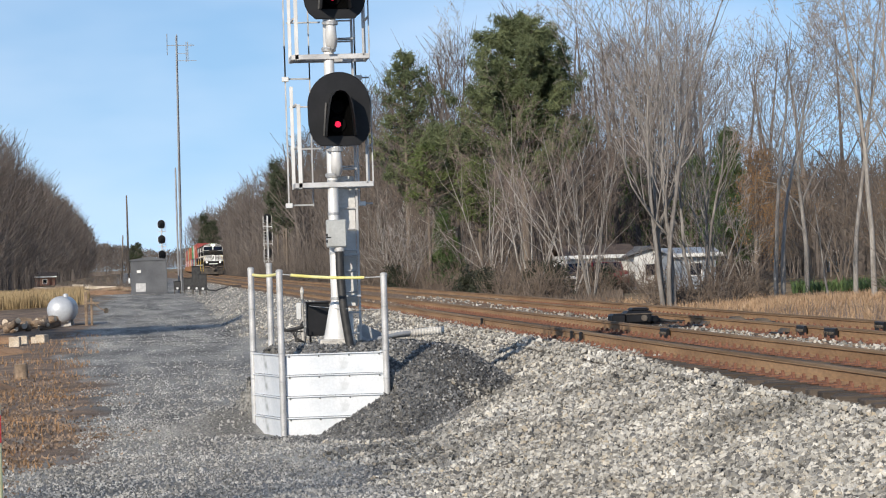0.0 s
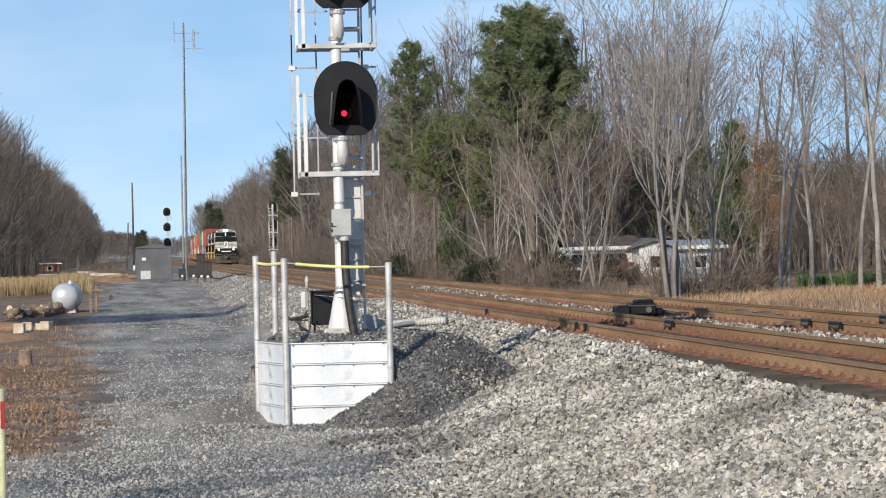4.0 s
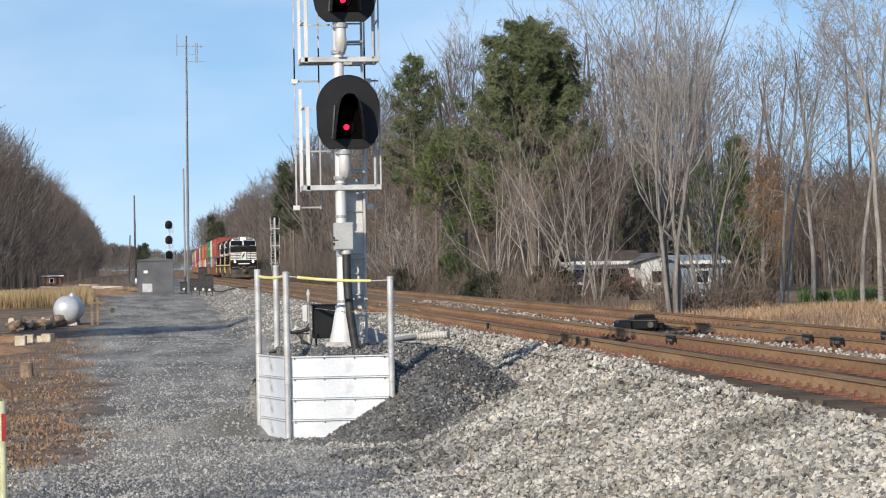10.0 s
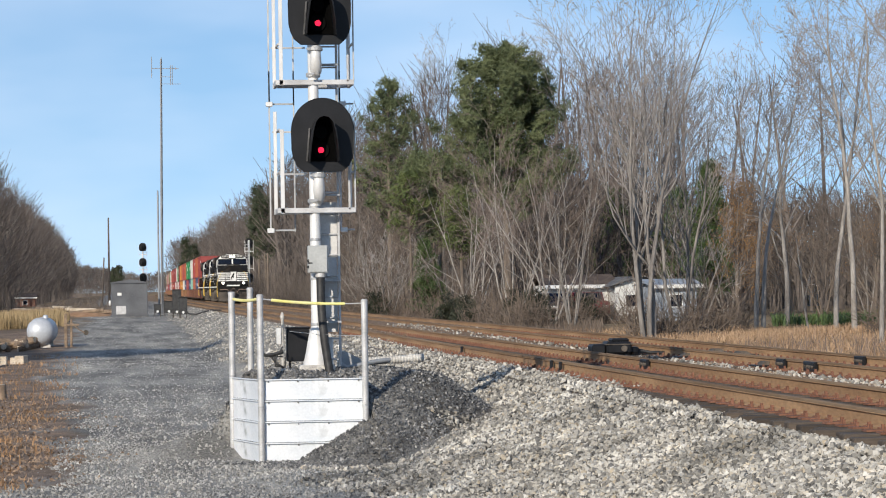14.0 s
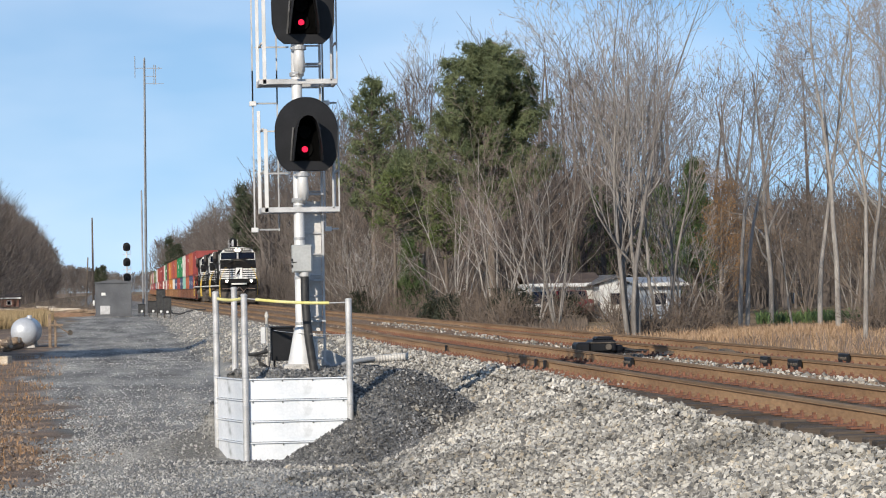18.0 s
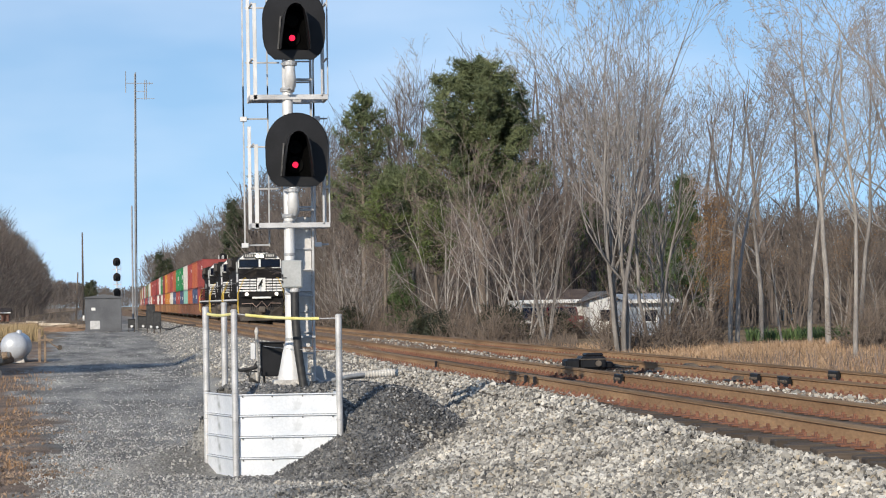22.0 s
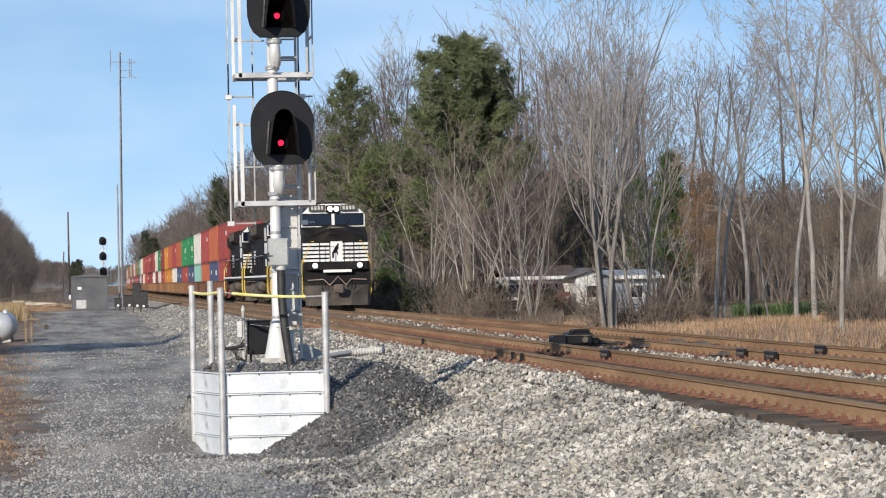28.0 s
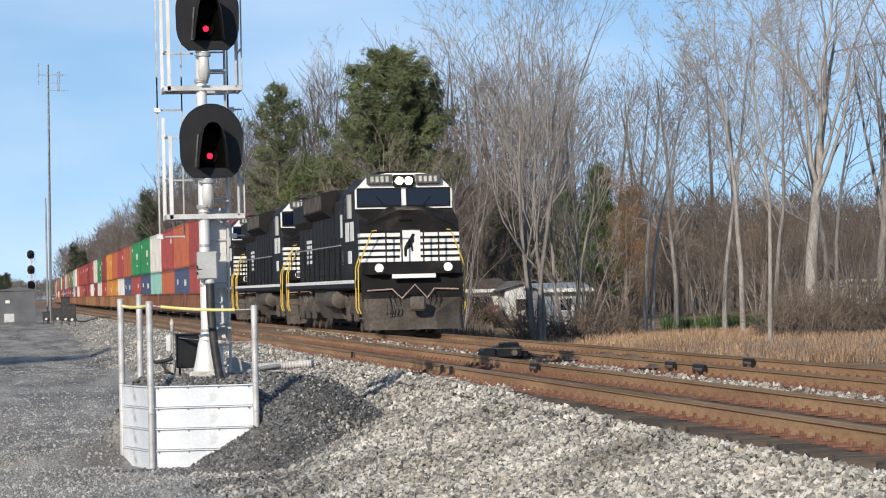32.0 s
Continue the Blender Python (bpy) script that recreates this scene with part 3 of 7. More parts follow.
def retaining_box():
    b = thing("retaining_box", pose(0, 0, 0), "white steel plank box holding dark stone round the signal footing", "retaining wall")
    plank_f = Shape().box(2.145, 3.545, 40.0, 40.03, 0.004, 0.298, 0.006).box(2.145, 3.545, 39.965, 40.03, 0.282, 0.298, 0.003).mesh("plank", WHITE_STEEL)
    dark = mat("plank_seam_shadow_gap", (0.05, 0.05, 0.05), (0.12, 0.12, 0.12), 4, 30, 0.8)
    left_dir = Vector((1.77 - 2.09, 41.35 - 40.02, 0))
    ln = left_dir.length
    ang = math.degrees(math.atan2(left_dir.y, left_dir.x))
    plank_l = Shape().box(0.03, ln - 0.03, -0.015, 0.015, 0.004, 0.298, 0.006).box(0.03, ln - 0.03, -0.015, 0.045, 0.282, 0.298, 0.003).mesh("plank", WHITE_STEEL)
    plank_r = Shape().box(3.55, 3.58, 40.06, 41.8, 0.004, 0.298, 0.006).mesh("plank", WHITE_STEEL)
    for k in range(5):
        z = -0.335 - 0.30 * k
        part("plank", plank_f, None, b, at=pose(0, 0, z))
        part("plank", plank_l, None, b, "bluish weathered steel plank", at=pose(2.09, 40.02, z, 0, 0, ang))
        part("plank", plank_r, None, b, at=pose(0, 0, z))
        for x in (2.20, 2.62, 3.05, 3.48):
            part("bolt", Shape().turn([(0.011, 0.003), (0.011, -0.012)], 8, (x, 39.995, z + 0.262), "y"), dark, b)
    # dark sheets behind the planks paint the shade seen in their seams
    part("backing", Shape().box(2.14, 3.55, 40.035, 40.05, -1.6, -0.04).box(0.02, ln - 0.02, -0.03, -0.018, -1.6, -0.04, 0, pose(2.09, 40.02, 0, 0, 0, ang)), dark, b)
    for x, y, top, bot in ((1.755, 41.38, 1.18, -1.4), (2.095, 39.965, 1.14, -1.5), (3.575, 39.965, 1.05, -1.5), (2.075, 42.4, 1.24, -0.6)):
        p = part("post", Shape().turn([(0.046, bot), (0.046, top - 0.01), (0.05, top - 0.008), (0.05, top + 0.012), (0.03, top + 0.03)], 16, (x, y, 0)), GALV, b, "galvanised pipe post", True)
        for z in (0.6, -0.02, -0.42):
            part("ring", Shape().turn([(0.047, z - 0.008), (0.052, z - 0.005), (0.052, z + 0.005), (0.047, z + 0.008)], 14, (x, y, 0)), GALV_DULL, p)
    return b


retaining_box()


def sagging(a, b, sag, n=12):
    return [tuple(Vector(a).lerp(Vector(b), k / n) - Vector((0, 0, sag * 4 * (k / n) * (1 - k / n)))) for k in range(n + 1)]


chain = thing("safety_chain", pose(0, 0, 0), "pale yellow sleeved safety chain between the posts", "chain")
path = sagging((2.14, 39.965, 1.10), (3.53, 39.965, 1.02), 0.03)
part("sleeve", Shape().tube(path[1:11], 0.022, 8), YELLOW, chain, "yellow plastic sleeve", True)
part("link", Shape().tube(path[:2], 0.009, 5), GALV, chain)
part("link", Shape().tube(path[10:], 0.009, 5), GALV, chain)
path = sagging((1.755, 41.38, 1.11), (2.095, 39.965, 1.11), 0.03)
part("sleeve", Shape().tube(path[1:12], 0.022, 8), YELLOW, chain, "yellow plastic sleeve", True)
part("wire", Shape().tube(sagging((3.575, 39.965, 0.56), (2.60, 41.35, 0.62), 0.02), 0.005, 4), GALV_DULL, chain)

# equipment at the signal's foot
eq = thing("relay_case", pose(2.60, 41.55, gz(2.6, 41.55)), "small black relay case behind the mast", "relay case")
part("body", Shape().box(-0.03, 0.30, 0, 0.28, 0.12, 0.60, 0.01), BLACK, eq)
for lx in (0.0, 0.24):
    part("leg", Shape().box(lx, lx + 0.03, 0.05, 0.1, 0, 0.13), BLACK, eq)
part("lid", Shape().box(-0.045, 0.315, -0.015, 0.295, 0.60, 0.625, 0.006), BLACK, eq)
pipe = thing("riser_pipe", pose(2.62 - 0.12, 41.45, gz(2.5, 41.45)), "pale weathered junction pipe with cable tails", "pipe")
part("pipe", Shape().turn([(0.022, 0), (0.022, 0.75), (0.03, 0.76), (0.03, 0.80), (0.012, 0.85)], 10), CONCRETE, pipe, "", True)
part("cap_box", Shape().box(-0.09, -0.02, -0.04, 0.04, 0.38, 0.62, 0.008), ALU, pipe)
tails = Shape()
for k in range(4):
    tails.tube([(0.0, -0.02, 0.35 - 0.05 * k), (-0.10 - 0.03 * k, -0.05, 0.2), (-0.12, -0.1, 0.06 + 0.02 * k), (0.02, -0.12 - 0.02 * k, 0.04), (0.05, -0.05, 0.25)], 0.011, 6)
tails.tube([(0, -0.02, 0.27), (-0.12, -0.05, 0.24), (-0.24, -0.06, 0.22), (-0.33, -0.05, 0.25)], 0.025, 8)
part("cable", tails, RUBBER, pipe, "", True)
stub = thing("conduit_stub", pose(2.17, 41.3, gz(2.25, 41.2) - 0.02), "short pale conduit stub in the dark stone", "pipe")
part("pipe", Shape().turn([(0.042, -0.05), (0.042, 0.20), (0.034, 0.21)], 12), ALU, stub, "", True)
rods = thing("conduit_riser", pose(3.20, 41.35, gz(3.2, 41.35) - 0.02), "two pale conduit risers behind the ladder", "pipe")
part("pipe", Shape().turn([(0.036, 0), (0.036, 0.48), (0.03, 0.5)], 12), ALU, rods, "", True)
part("pipe", Shape().turn([(0.018, 0), (0.018, 0.5), (0.01, 0.51)], 10, (-0.09, 0, 0)), ALU, rods, "", True)
hose = thing("corrugated_conduit", pose(0, 0, 0), "grey corrugated cable conduit lying on the dark stone mound", "conduit")
hp = [(3.35, 41.5, 0.12), (3.45, 41.5, 0.06), (3.62, 41.5, 0.10), (3.9, 41.6, 0.15), (4.15, 41.75, 0.17)]
part("flex_hose", Shape().tube([(a, b, c) for a, b, c in hp], 0.035, 10), GALV_DULL, hose, "", True)
rr = [0.062 if k % 2 else 0.054 for k in range(40)]
part("pipe", Shape().tube([(3.75 + k * 0.022, 41.75, 0.145 + 0.0012 * k) for k in range(40)], rr, 12), CONCRETE, hose, "", True)
part("base_plate", Shape().prism([(3.33, 0.30), (3.43, 0.31), (3.75, 0.14), (3.75, 0.02), (3.33, 0.02)], 41.62, 41.9), GALV_DULL, hose)


# ---- the train ----
LOCO_BLACK = mat("black_locomotive_paint", (0.006, 0.006, 0.007), (0.015, 0.0137, 0.013), 1.2, 20, 0.6, 0.0, 0.0005, fine_mix=0.2, rust=((0.04, 0.033, 0.026), 1.3, 0.58), spec=0.2)
LOCO_WHITE = mat("white_stripe_paint", (0.72, 0.72, 0.70), (0.82, 0.82, 0.80), 2, 20, 0.5, fine_mix=0.08)
LOCO_GRIME = mat("grimy_underframe", (0.055, 0.046, 0.038), (0.125, 0.105, 0.086), 2, 20, 0.8, 0.1, 0.002)
PLOW = mat("dirty_plow_paint", (0.045, 0.037, 0.029), (0.085, 0.07, 0.055), 1.5, 12, 0.75, 0.0, 0.002)
NUMBER_BOARD = mat("number_board_glass", (0.05, 0.05, 0.048), (0.08, 0.08, 0.075), 3, 20, 0.5)
SERIF_PALE = mat("pale_board_paint", (0.42, 0.41, 0.38), (0.5, 0.49, 0.46), 3, 20, 0.6)
LOCO_YELLOW = mat("yellow_handrail_paint", (0.62, 0.42, 0.05), (0.75, 0.52, 0.08), 4, 30, 0.5, fine_mix=0.1)
WINDSHIELD = glass("windshield_glass", (0.006, 0.009, 0.02), 0.12)
HEADLIGHT = glow("headlight_lit", (1.0, 0.86, 0.62), 60.0)
DITCH = glow("ditch_light_lit", (1.0, 0.84, 0.62), 25.0)
CUT_LEVER = mat("worn_lever_steel", (0.26, 0.18, 0.15), (0.42, 0.32, 0.27), 3, 20, 0.6)
WHEEL = mat("wheel_steel", (0.06, 0.05, 0.045), (0.12, 0.10, 0.085), 3, 30, 0.7, 0.3)


def wheel_set(parent, y, r=0.53, inner=0.68):
    """Two wheels on an axle."""
    ax = part("axle", Shape().turn([(0.09, -0.75), (0.09, 0.75)], 12, (0, y, r), "x"), WHEEL, parent)
    for s in (-1, 1):
        part("wheel", Shape().turn([(0.12, s * (inner + 0.16)), (0.2, s * (inner + 0.13)), (r - 0.09, s * (inner + 0.09)), (r - 0.05, s * (inner + 0.14)), (r, s * (inner + 0.13)), (r, s * inner), (r + 0.025, s * (inner - 0.02)), (0.12, s * (inner - 0.03))], 24, (0, y, r), "x"), WHEEL, ax, "", True)


def locomotive():
    lo = thing("locomotive", pose(TRACK_B, 80, 0), "black and white wide-cab diesel freight locomotive with lit headlight", "locomotive", "train")
    W = 1.42
    part("frame", Shape().box(-1.35, 1.35, 0.9, 21.9, 1.28, 1.56, 0.02), LOCO_BLACK, lo)
    for s in (-1, 1):
        sill = part("side_sill", Shape().box(s * 1.50 - 0.03, s * 1.50 + 0.03, 1.2, 21.6, 1.34, 1.56, 0.008), LOCO_BLACK, lo)
        st = Shape()
        for k in range(28):
            y = 1.6 + 0.72 * k
            if not 9.0 < y < 9.4:
                st.box(s * 1.533 - 0.006, s * 1.533 + 0.006, y, y + 0.62, 1.47, 1.57, 0)
        part("sill_stripe", st, LOCO_WHITE, sill, "white broken sill stripe")
        part("walkway", Shape().box(min(s * 1.0, s * 1.5), max(s * 1.0, s * 1.5), 5.0, 21.5, 1.50, 1.562), LOCO_GRIME, lo)
    # plough and pilot
    plan = [(-1.42, 0.35), (-1.3, 0.12), (-0.55, -0.32), (0.55, -0.32), (1.3, 0.12), (1.42, 0.35)]
    v = [(x, y + 0.05, 0.14) for x, y in plan] + [(x, y + 0.30, 0.60) for x, y in plan] + [(x * 0.99, y * 0.35 + 0.42, 1.02) for x, y in plan] + [(x * 0.99, y * 0.35 + 0.46, 1.02) for x, y in plan] + [(x * 0.98, y + 0.20, 0.14) for x, y in plan]
    f = []
    for r in range(4):
        f += [(r * 6 + i, r * 6 + i + 1, r * 6 + i + 7, r * 6 + i + 6) for i in range(5)]
    part("plow", Shape().add(v, f), PLOW, lo, "grimy dark snowplow")
    grab = Shape()
    for k in range(4):
        grab.tube([(-0.55 - 0.1 * k, -0.2, 0.82), (-0.55 - 0.1 * k, -0.28, 0.78), (-0.55 - 0.1 * k, -0.28, 0.62), (-0.55 - 0.1 * k, -0.2, 0.58)], 0.02, 6)
    part("hose_rack", grab, RUBBER, lo)
    part("pilot_plate", Shape().box(-1.45, 1.45, 0.55, 0.68, 0.95, 1.72, 0.02), LOCO_BLACK, lo)
    co = part("coupler", Shape().box(-0.17, 0.17, -0.38, 0.6, 0.72, 1.0, 0.03).box(-0.24, 0.20, -0.62, -0.36, 0.66, 1.06, 0.06), LOCO_GRIME, lo, "rusty coupler knuckle")
    part("coupler_pocket", Shape().box(-0.36, 0.36, 0.30, 0.56, 0.62, 1.12, 0.05), LOCO_BLACK, co)
    part("cut_lever", Shape().tube([(-1.3, 0.50, 1.25), (-0.6, 0.45, 1.28), (-0.36, 0.2, 1.02), (0.0, 0.1, 1.40), (0.36, 0.2, 1.02), (0.6, 0.45, 1.28), (1.3, 0.50, 1.25)], 0.024, 6), CUT_LEVER, lo, "worn pale uncoupling lever")
    for s in (-1, 1):
        for k in range(3):
            part("brake_hose", Shape().tube([(s * (0.45 + 0.14 * k), 0.5, 1.1), (s * (0.45 + 0.14 * k), 0.2, 1.0), (s * (0.38 + 0.14 * k), 0.12, 0.7), (s * (0.30 + 0.14 * k), 0.2, 0.55)], 0.025, 6), RUBBER, lo)
    ac = part("anticlimber", Shape().prism([(-1.43, 0.62), (-1.3, 0.30), (1.3, 0.30), (1.43, 0.62), (1.43, 1.1), (-1.43, 1.1)], 1.70, 2.04, "z"), LOCO_BLACK, lo)
    part("step_plate", Shape().box(-0.62, 0.62, 0.22, 0.31, 1.58, 1.70, 0.01), LOCO_WHITE, ac, "white painted step plate")
    for s in (-1, 1):
        dl = part("ditch_light", Shape().turn([(0.12, 0.30), (0.13, 0.24), (0.10, 0.235)], 18, (s * 0.98, 0.02, 1.88), "y"), ALU, lo, "lit ditch light", True)
        part("bulb", Shape().turn([(0.01, 0.245), (0.085, 0.25), (0.085, 0.26)], 16, (s * 0.98, 0.0, 1.88), "y"), DITCH, dl)
        part("bracket", Shape().box(s * 0.98 - 0.13, s * 0.98 + 0.13, 0.2, 0.34, 1.70, 1.77, 0.01), LOCO_BLACK, dl)
    # nose: striped front, raised centre, sloping top
    part("nose", Shape().prism([(0.95, 1.56), (0.95, 2.95), (1.12, 3.25), (2.15, 3.62), (2.15, 1.56)], -W, W, "x"), LOCO_BLACK, lo, "wide black nose")
    v = [(-1.40, 1.05, 3.05), (-0.35, 0.90, 3.52), (0.35, 0.90, 3.52), (1.40, 1.05, 3.05), (-1.40, 0.93, 2.93), (1.40, 0.93, 2.93), (-1.4, 2.2, 3.55), (-0.35, 2.2, 3.72), (0.35, 2.2, 3.72), (1.4, 2.2, 3.55)]
    part("nose_peak", Shape().add(v, [(4, 5, 3, 2, 1, 0), (0, 1, 7, 6), (1, 2, 8, 7), (2, 3, 9, 8)]), LOCO_BLACK, lo)
    for k in range(5):
        z = 2.06 + 0.178 * k
        for s in (-1, 1):
            part("stripe", Shape().box(min(s * 0.28, s * (W + 0.004)), max(s * 0.28, s * (W + 0.004)), 0.938, 0.952, z, z + 0.105), LOCO_WHITE, lo, "white nose stripe")
            part("stripe", Shape().box(s * (W + 0.003) - 0.004, s * (W + 0.003) + 0.004, 0.95, 1.25 + 0.05 * k, z, z + 0.105), LOCO_WHITE, lo, "white nose stripe")
    em = part("emblem_panel", Shape().prism([(-0.30, 2.06), (0.30, 2.06), (0.30, 2.95), (-0.22, 2.95)], 0.934, 0.946), LOCO_WHITE, lo, "white panel with a dark rearing shape")
    part("emblem", Shape().prism([(-0.16, 2.20), (-0.10, 2.20), (-0.08, 2.40), (0.02, 2.46), (0.05, 2.34), (0.10, 2.36), (0.07, 2.56), (0.13, 2.62), (0.12, 2.76), (0.16, 2.82), (0.08, 2.86), (0.0, 2.72), (-0.10, 2.58), (-0.17, 2.44)], 0.926, 0.936), LOCO_BLACK, em)
    for x in (-0.75, -0.3, 0.32, 0.75):
        part("stanchion", Shape().tube([(x, 0.45, 2.03), (x, 0.45, 2.92)], 0.022, 6), LOCO_BLACK, lo)
    part("nose_handrail", Shape().tube([(-1.35, 0.5, 2.9), (-0.32, 0.45, 2.92), (-0.3, 0.45, 2.92)], 0.02, 6).tube([(0.3, 0.45, 2.92), (1.35, 0.5, 2.9)], 0.02, 6).tube([(-0.35, 0.88, 3.28), (-0.35, 0.82, 3.28), (-0.0, 0.82, 3.28), (0.0, 0.88, 3.28)], 0.015, 5), LOCO_BLACK, lo)
    # corner steps with yellow rails, front and rear
    for y0, d in ((0.75, 1), (21.5, -1)):
        for s in (-1, 1):
            sw = part("step_well", Shape().box(s * 1.3 - 0.2, s * 1.3 + 0.2, min(y0, y0 + d * 0.55), max(y0, y0 + d * 0.55), 0.45, 0.49, 0.005).box(s * 1.3 - 0.2, s * 1.3 + 0.2, min(y0, y0 + d * 0.55), max(y0, y0 + d * 0.55), 0.80, 0.84, 0.005).box(s * 1.3 - 0.2, s * 1.3 + 0.2, min(y0, y0 + d * 0.55), max(y0, y0 + d * 0.55), 1.15, 1.19, 0.005).box(s * 1.12 - 0.02, s * 1.12 + 0.02, min(y0, y0 + d * 0.55), max(y0, y0 + d * 0.55), 0.45, 1.5, 0.005), LOCO_GRIME, lo)
            for dy in (-0.02, 0.58):
                yy = y0 + d * dy
                top = [(s * 1.0, yy - d * 0.2, 2.95), (s * 1.12, yy - d * 0.2, 2.93)] if d > 0 else [(s * 1.2, yy + 0.9 - 1.1 * (dy > 0), 2.75)]
                part("step_rail", Shape().tube(top + [(s * 1.44, yy - d * 0.05, 2.15), (s * 1.52, yy, 1.9), (s * 1.52, yy, 0.75), (s * 1.46, yy, 0.6)], 0.019, 6), LOCO_YELLOW, sw, "yellow step handrail")
    # cab
    cab = part("cab", Shape().prism([(-1.41, 1.56), (1.41, 1.56), (1.41, 4.12), (1.05, 4.50), (0.5, 4.60), (-0.5, 4.60), (-1.05, 4.50), (-1.41, 4.12)], 2.05, 5.1), LOCO_BLACK, lo, "black cab with white window surround")
    part("windshield_surround", Shape().prism([(-1.41, 3.60), (1.41, 3.60), (1.41, 4.14), (1.05, 4.52), (0.5, 4.62), (-0.5, 4.62), (-1.05, 4.52), (-1.41, 4.14)], 1.99, 2.052), LOCO_WHITE, cab, "white painted cab front")
    for s in (-1, 1):
        x0, x1 = min(s * 0.10, s * 1.33), max(s * 0.10, s * 1.33)
        part("windshield", Shape().prism([(x0, 3.70), (x1, 3.70), (x1, 4.12), (x0, 4.18)] if s > 0 else [(x0, 3.70), (x1, 3.70), (x1, 4.18), (x0, 4.12)], 1.965, 1.992), WINDSHIELD, cab, "dark blue windshield")
        part("gasket", Shape().prism([(x0 - 0.03, 3.64), (x1 + 0.03, 3.64), (x1 + 0.03, 4.20), (x0 - 0.03, 4.20)], 1.975, 1.991), LOCO_BLACK, cab)
        nb = part("number_board", Shape().box(s * 0.70 - 0.37, s * 0.70 + 0.37, 1.82, 2.2, 4.30, 4.58, 0.02), NUMBER_BOARD, cab, "grey number board with pale bars")
        bars = Shape()
        for k in range(4):
            bars.box(s * 0.70 - 0.27 + 0.145 * k, s * 0.70 - 0.185 + 0.145 * k, 1.812, 1.822, 4.36, 4.52)
        part("bar", bars, SERIF_PALE, nb)
        part("side_window", Shape().box(s * 1.412 - 0.012, s * 1.412 + 0.012, 2.9, 4.5, 3.40, 4.0, 0.004), WINDSHIELD, cab)
        part("window_shade", Shape().box(s * 1.45 - 0.05, s * 1.45 + 0.05, 2.85, 3.25, 3.35, 4.05, 0.01), GREY_BOX, cab)
        part("wiper", Shape().tube([(s * 0.5, 1.95, 3.62), (s * 0.8, 1.94, 3.95)], 0.012, 5), LOCO_BLACK, cab)
    hl = part("headlight", Shape().box(-0.30, 0.30, 1.84, 2.0, 4.22, 4.56, 0.03), LOCO_BLACK, cab, "twin headlight, lit")
    for s in (-1, 1):
        part("bulb", Shape().turn([(0.02, 1.80), (0.10, 1.82), (0.11, 1.845)], 16, (s * 0.135, 0, 4.39), "y"), HEADLIGHT, hl)
    part("roof_air_unit", Shape().box(-0.6, 0.6, 3.2, 4.6, 4.58, 4.72, 0.04), LOCO_BLACK, cab)
    # white lettering panels on the flank, kept as plain bars
    for s in (-1, 1):
        for y, z0, z1 in ((2.45, 2.70, 3.26), (3.55, 2.70, 3.26), (3.0, 2.05, 2.42), (5.55, 2.9, 3.6), (6.5, 2.9, 3.6), (7.45, 2.9, 3.6), (5.8, 2.05, 2.5), (6.9, 2.05, 2.5)):
            lb = Shape().box(s * (1.416 if y < 5 else 1.116) - 0.006, s * (1.416 if y < 5 else 1.116) + 0.006, y, y + (0.8 if y < 5 else 0.72), z0, z1)
            part("lettering_bar", lb, LOCO_WHITE, lo, "white lettering bar")
        for k in range(5):
            sl = Shape().box(s * 1.116 - 0.006, s * 1.116 + 0.006, 16.7, 18.3, 2.20 + 0.17 * k, 2.31 + 0.17 * k)
            part("flank_stripe", sl, LOCO_WHITE, lo, "white flank stripe")
    # hoods
    hood = part("long_hood", Shape().box(-1.09, 1.09, 5.1, 21.0, 1.56, 4.05, 0.05), LOCO_BLACK, lo)
    for s in (-1, 1):
        for k in range(14):
            y = 5.5 + 1.08 * k
            part("door", Shape().box(s * 1.098 - 0.014, s * 1.098 + 0.014, y, y + 0.96, 1.75, 3.75, 0.01).box(s * 1.116 - 0.01, s * 1.116 + 0.01, y + 0.82, y + 0.86, 2.5, 2.9, 0.004), LOCO_BLACK, hood)
    part("radiator_cabin", Shape().prism([(-1.42, 3.80), (-1.05, 3.55), (1.05, 3.55), (1.42, 3.80), (1.42, 4.35), (1.1, 4.45), (-1.1, 4.45), (-1.42, 4.35)], 10.6, 16.6), LOCO_BLACK, hood)
    part("engine_cover", Shape().prism([(-1.0, 4.0), (1.0, 4.0), (0.9, 4.36), (-0.9, 4.36)], 5.1, 10.6), LOCO_BLACK, hood)
    part("exhaust_stack", Shape().box(-0.35, 0.35, 8.4, 9.4, 4.3, 4.55, 0.03), LOCO_GRIME, hood)
    part("rear_cover", Shape().prism([(-1.3, 3.6), (-1.05, 3.3), (1.05, 3.3), (1.3, 3.6), (1.3, 4.15), (1.0, 4.28), (-1.0, 4.28), (-1.3, 4.15)], 16.6, 20.9), LOCO_BLACK, hood)
    for s in (-1, 1):
        for k in range(12):
            gr = Shape().box(s * 1.425 - 0.01, s * 1.425 + 0.01, 10.9 + 0.45 * k, 11.15 + 0.45 * k, 3.85, 4.3, 0)
            part("grille", gr, LOCO_GRIME, hood)
    for s in (-1, 1):
        part("side_handrail", Shape().tube([(s * 1.46, 5.2, 2.62), (s * 1.46, 20.3, 2.62)], 0.02, 6), GALV_DULL, lo, "grey walkway handrail")
        for k in range(11):
            part("stanchion", Shape().tube([(s * 1.46, 5.4 + 1.48 * k, 1.5), (s * 1.46, 5.4 + 1.48 * k, 2.62)], 0.02, 5), LOCO_BLACK, lo)
    tank = part("fuel_tank", Shape().prism([(-1.35, 0.95), (-1.1, 0.40), (1.1, 0.40), (1.35, 0.95), (1.35, 1.28), (-1.35, 1.28)], 7.6, 13.8), LOCO_GRIME, lo, "grimy fuel tank")
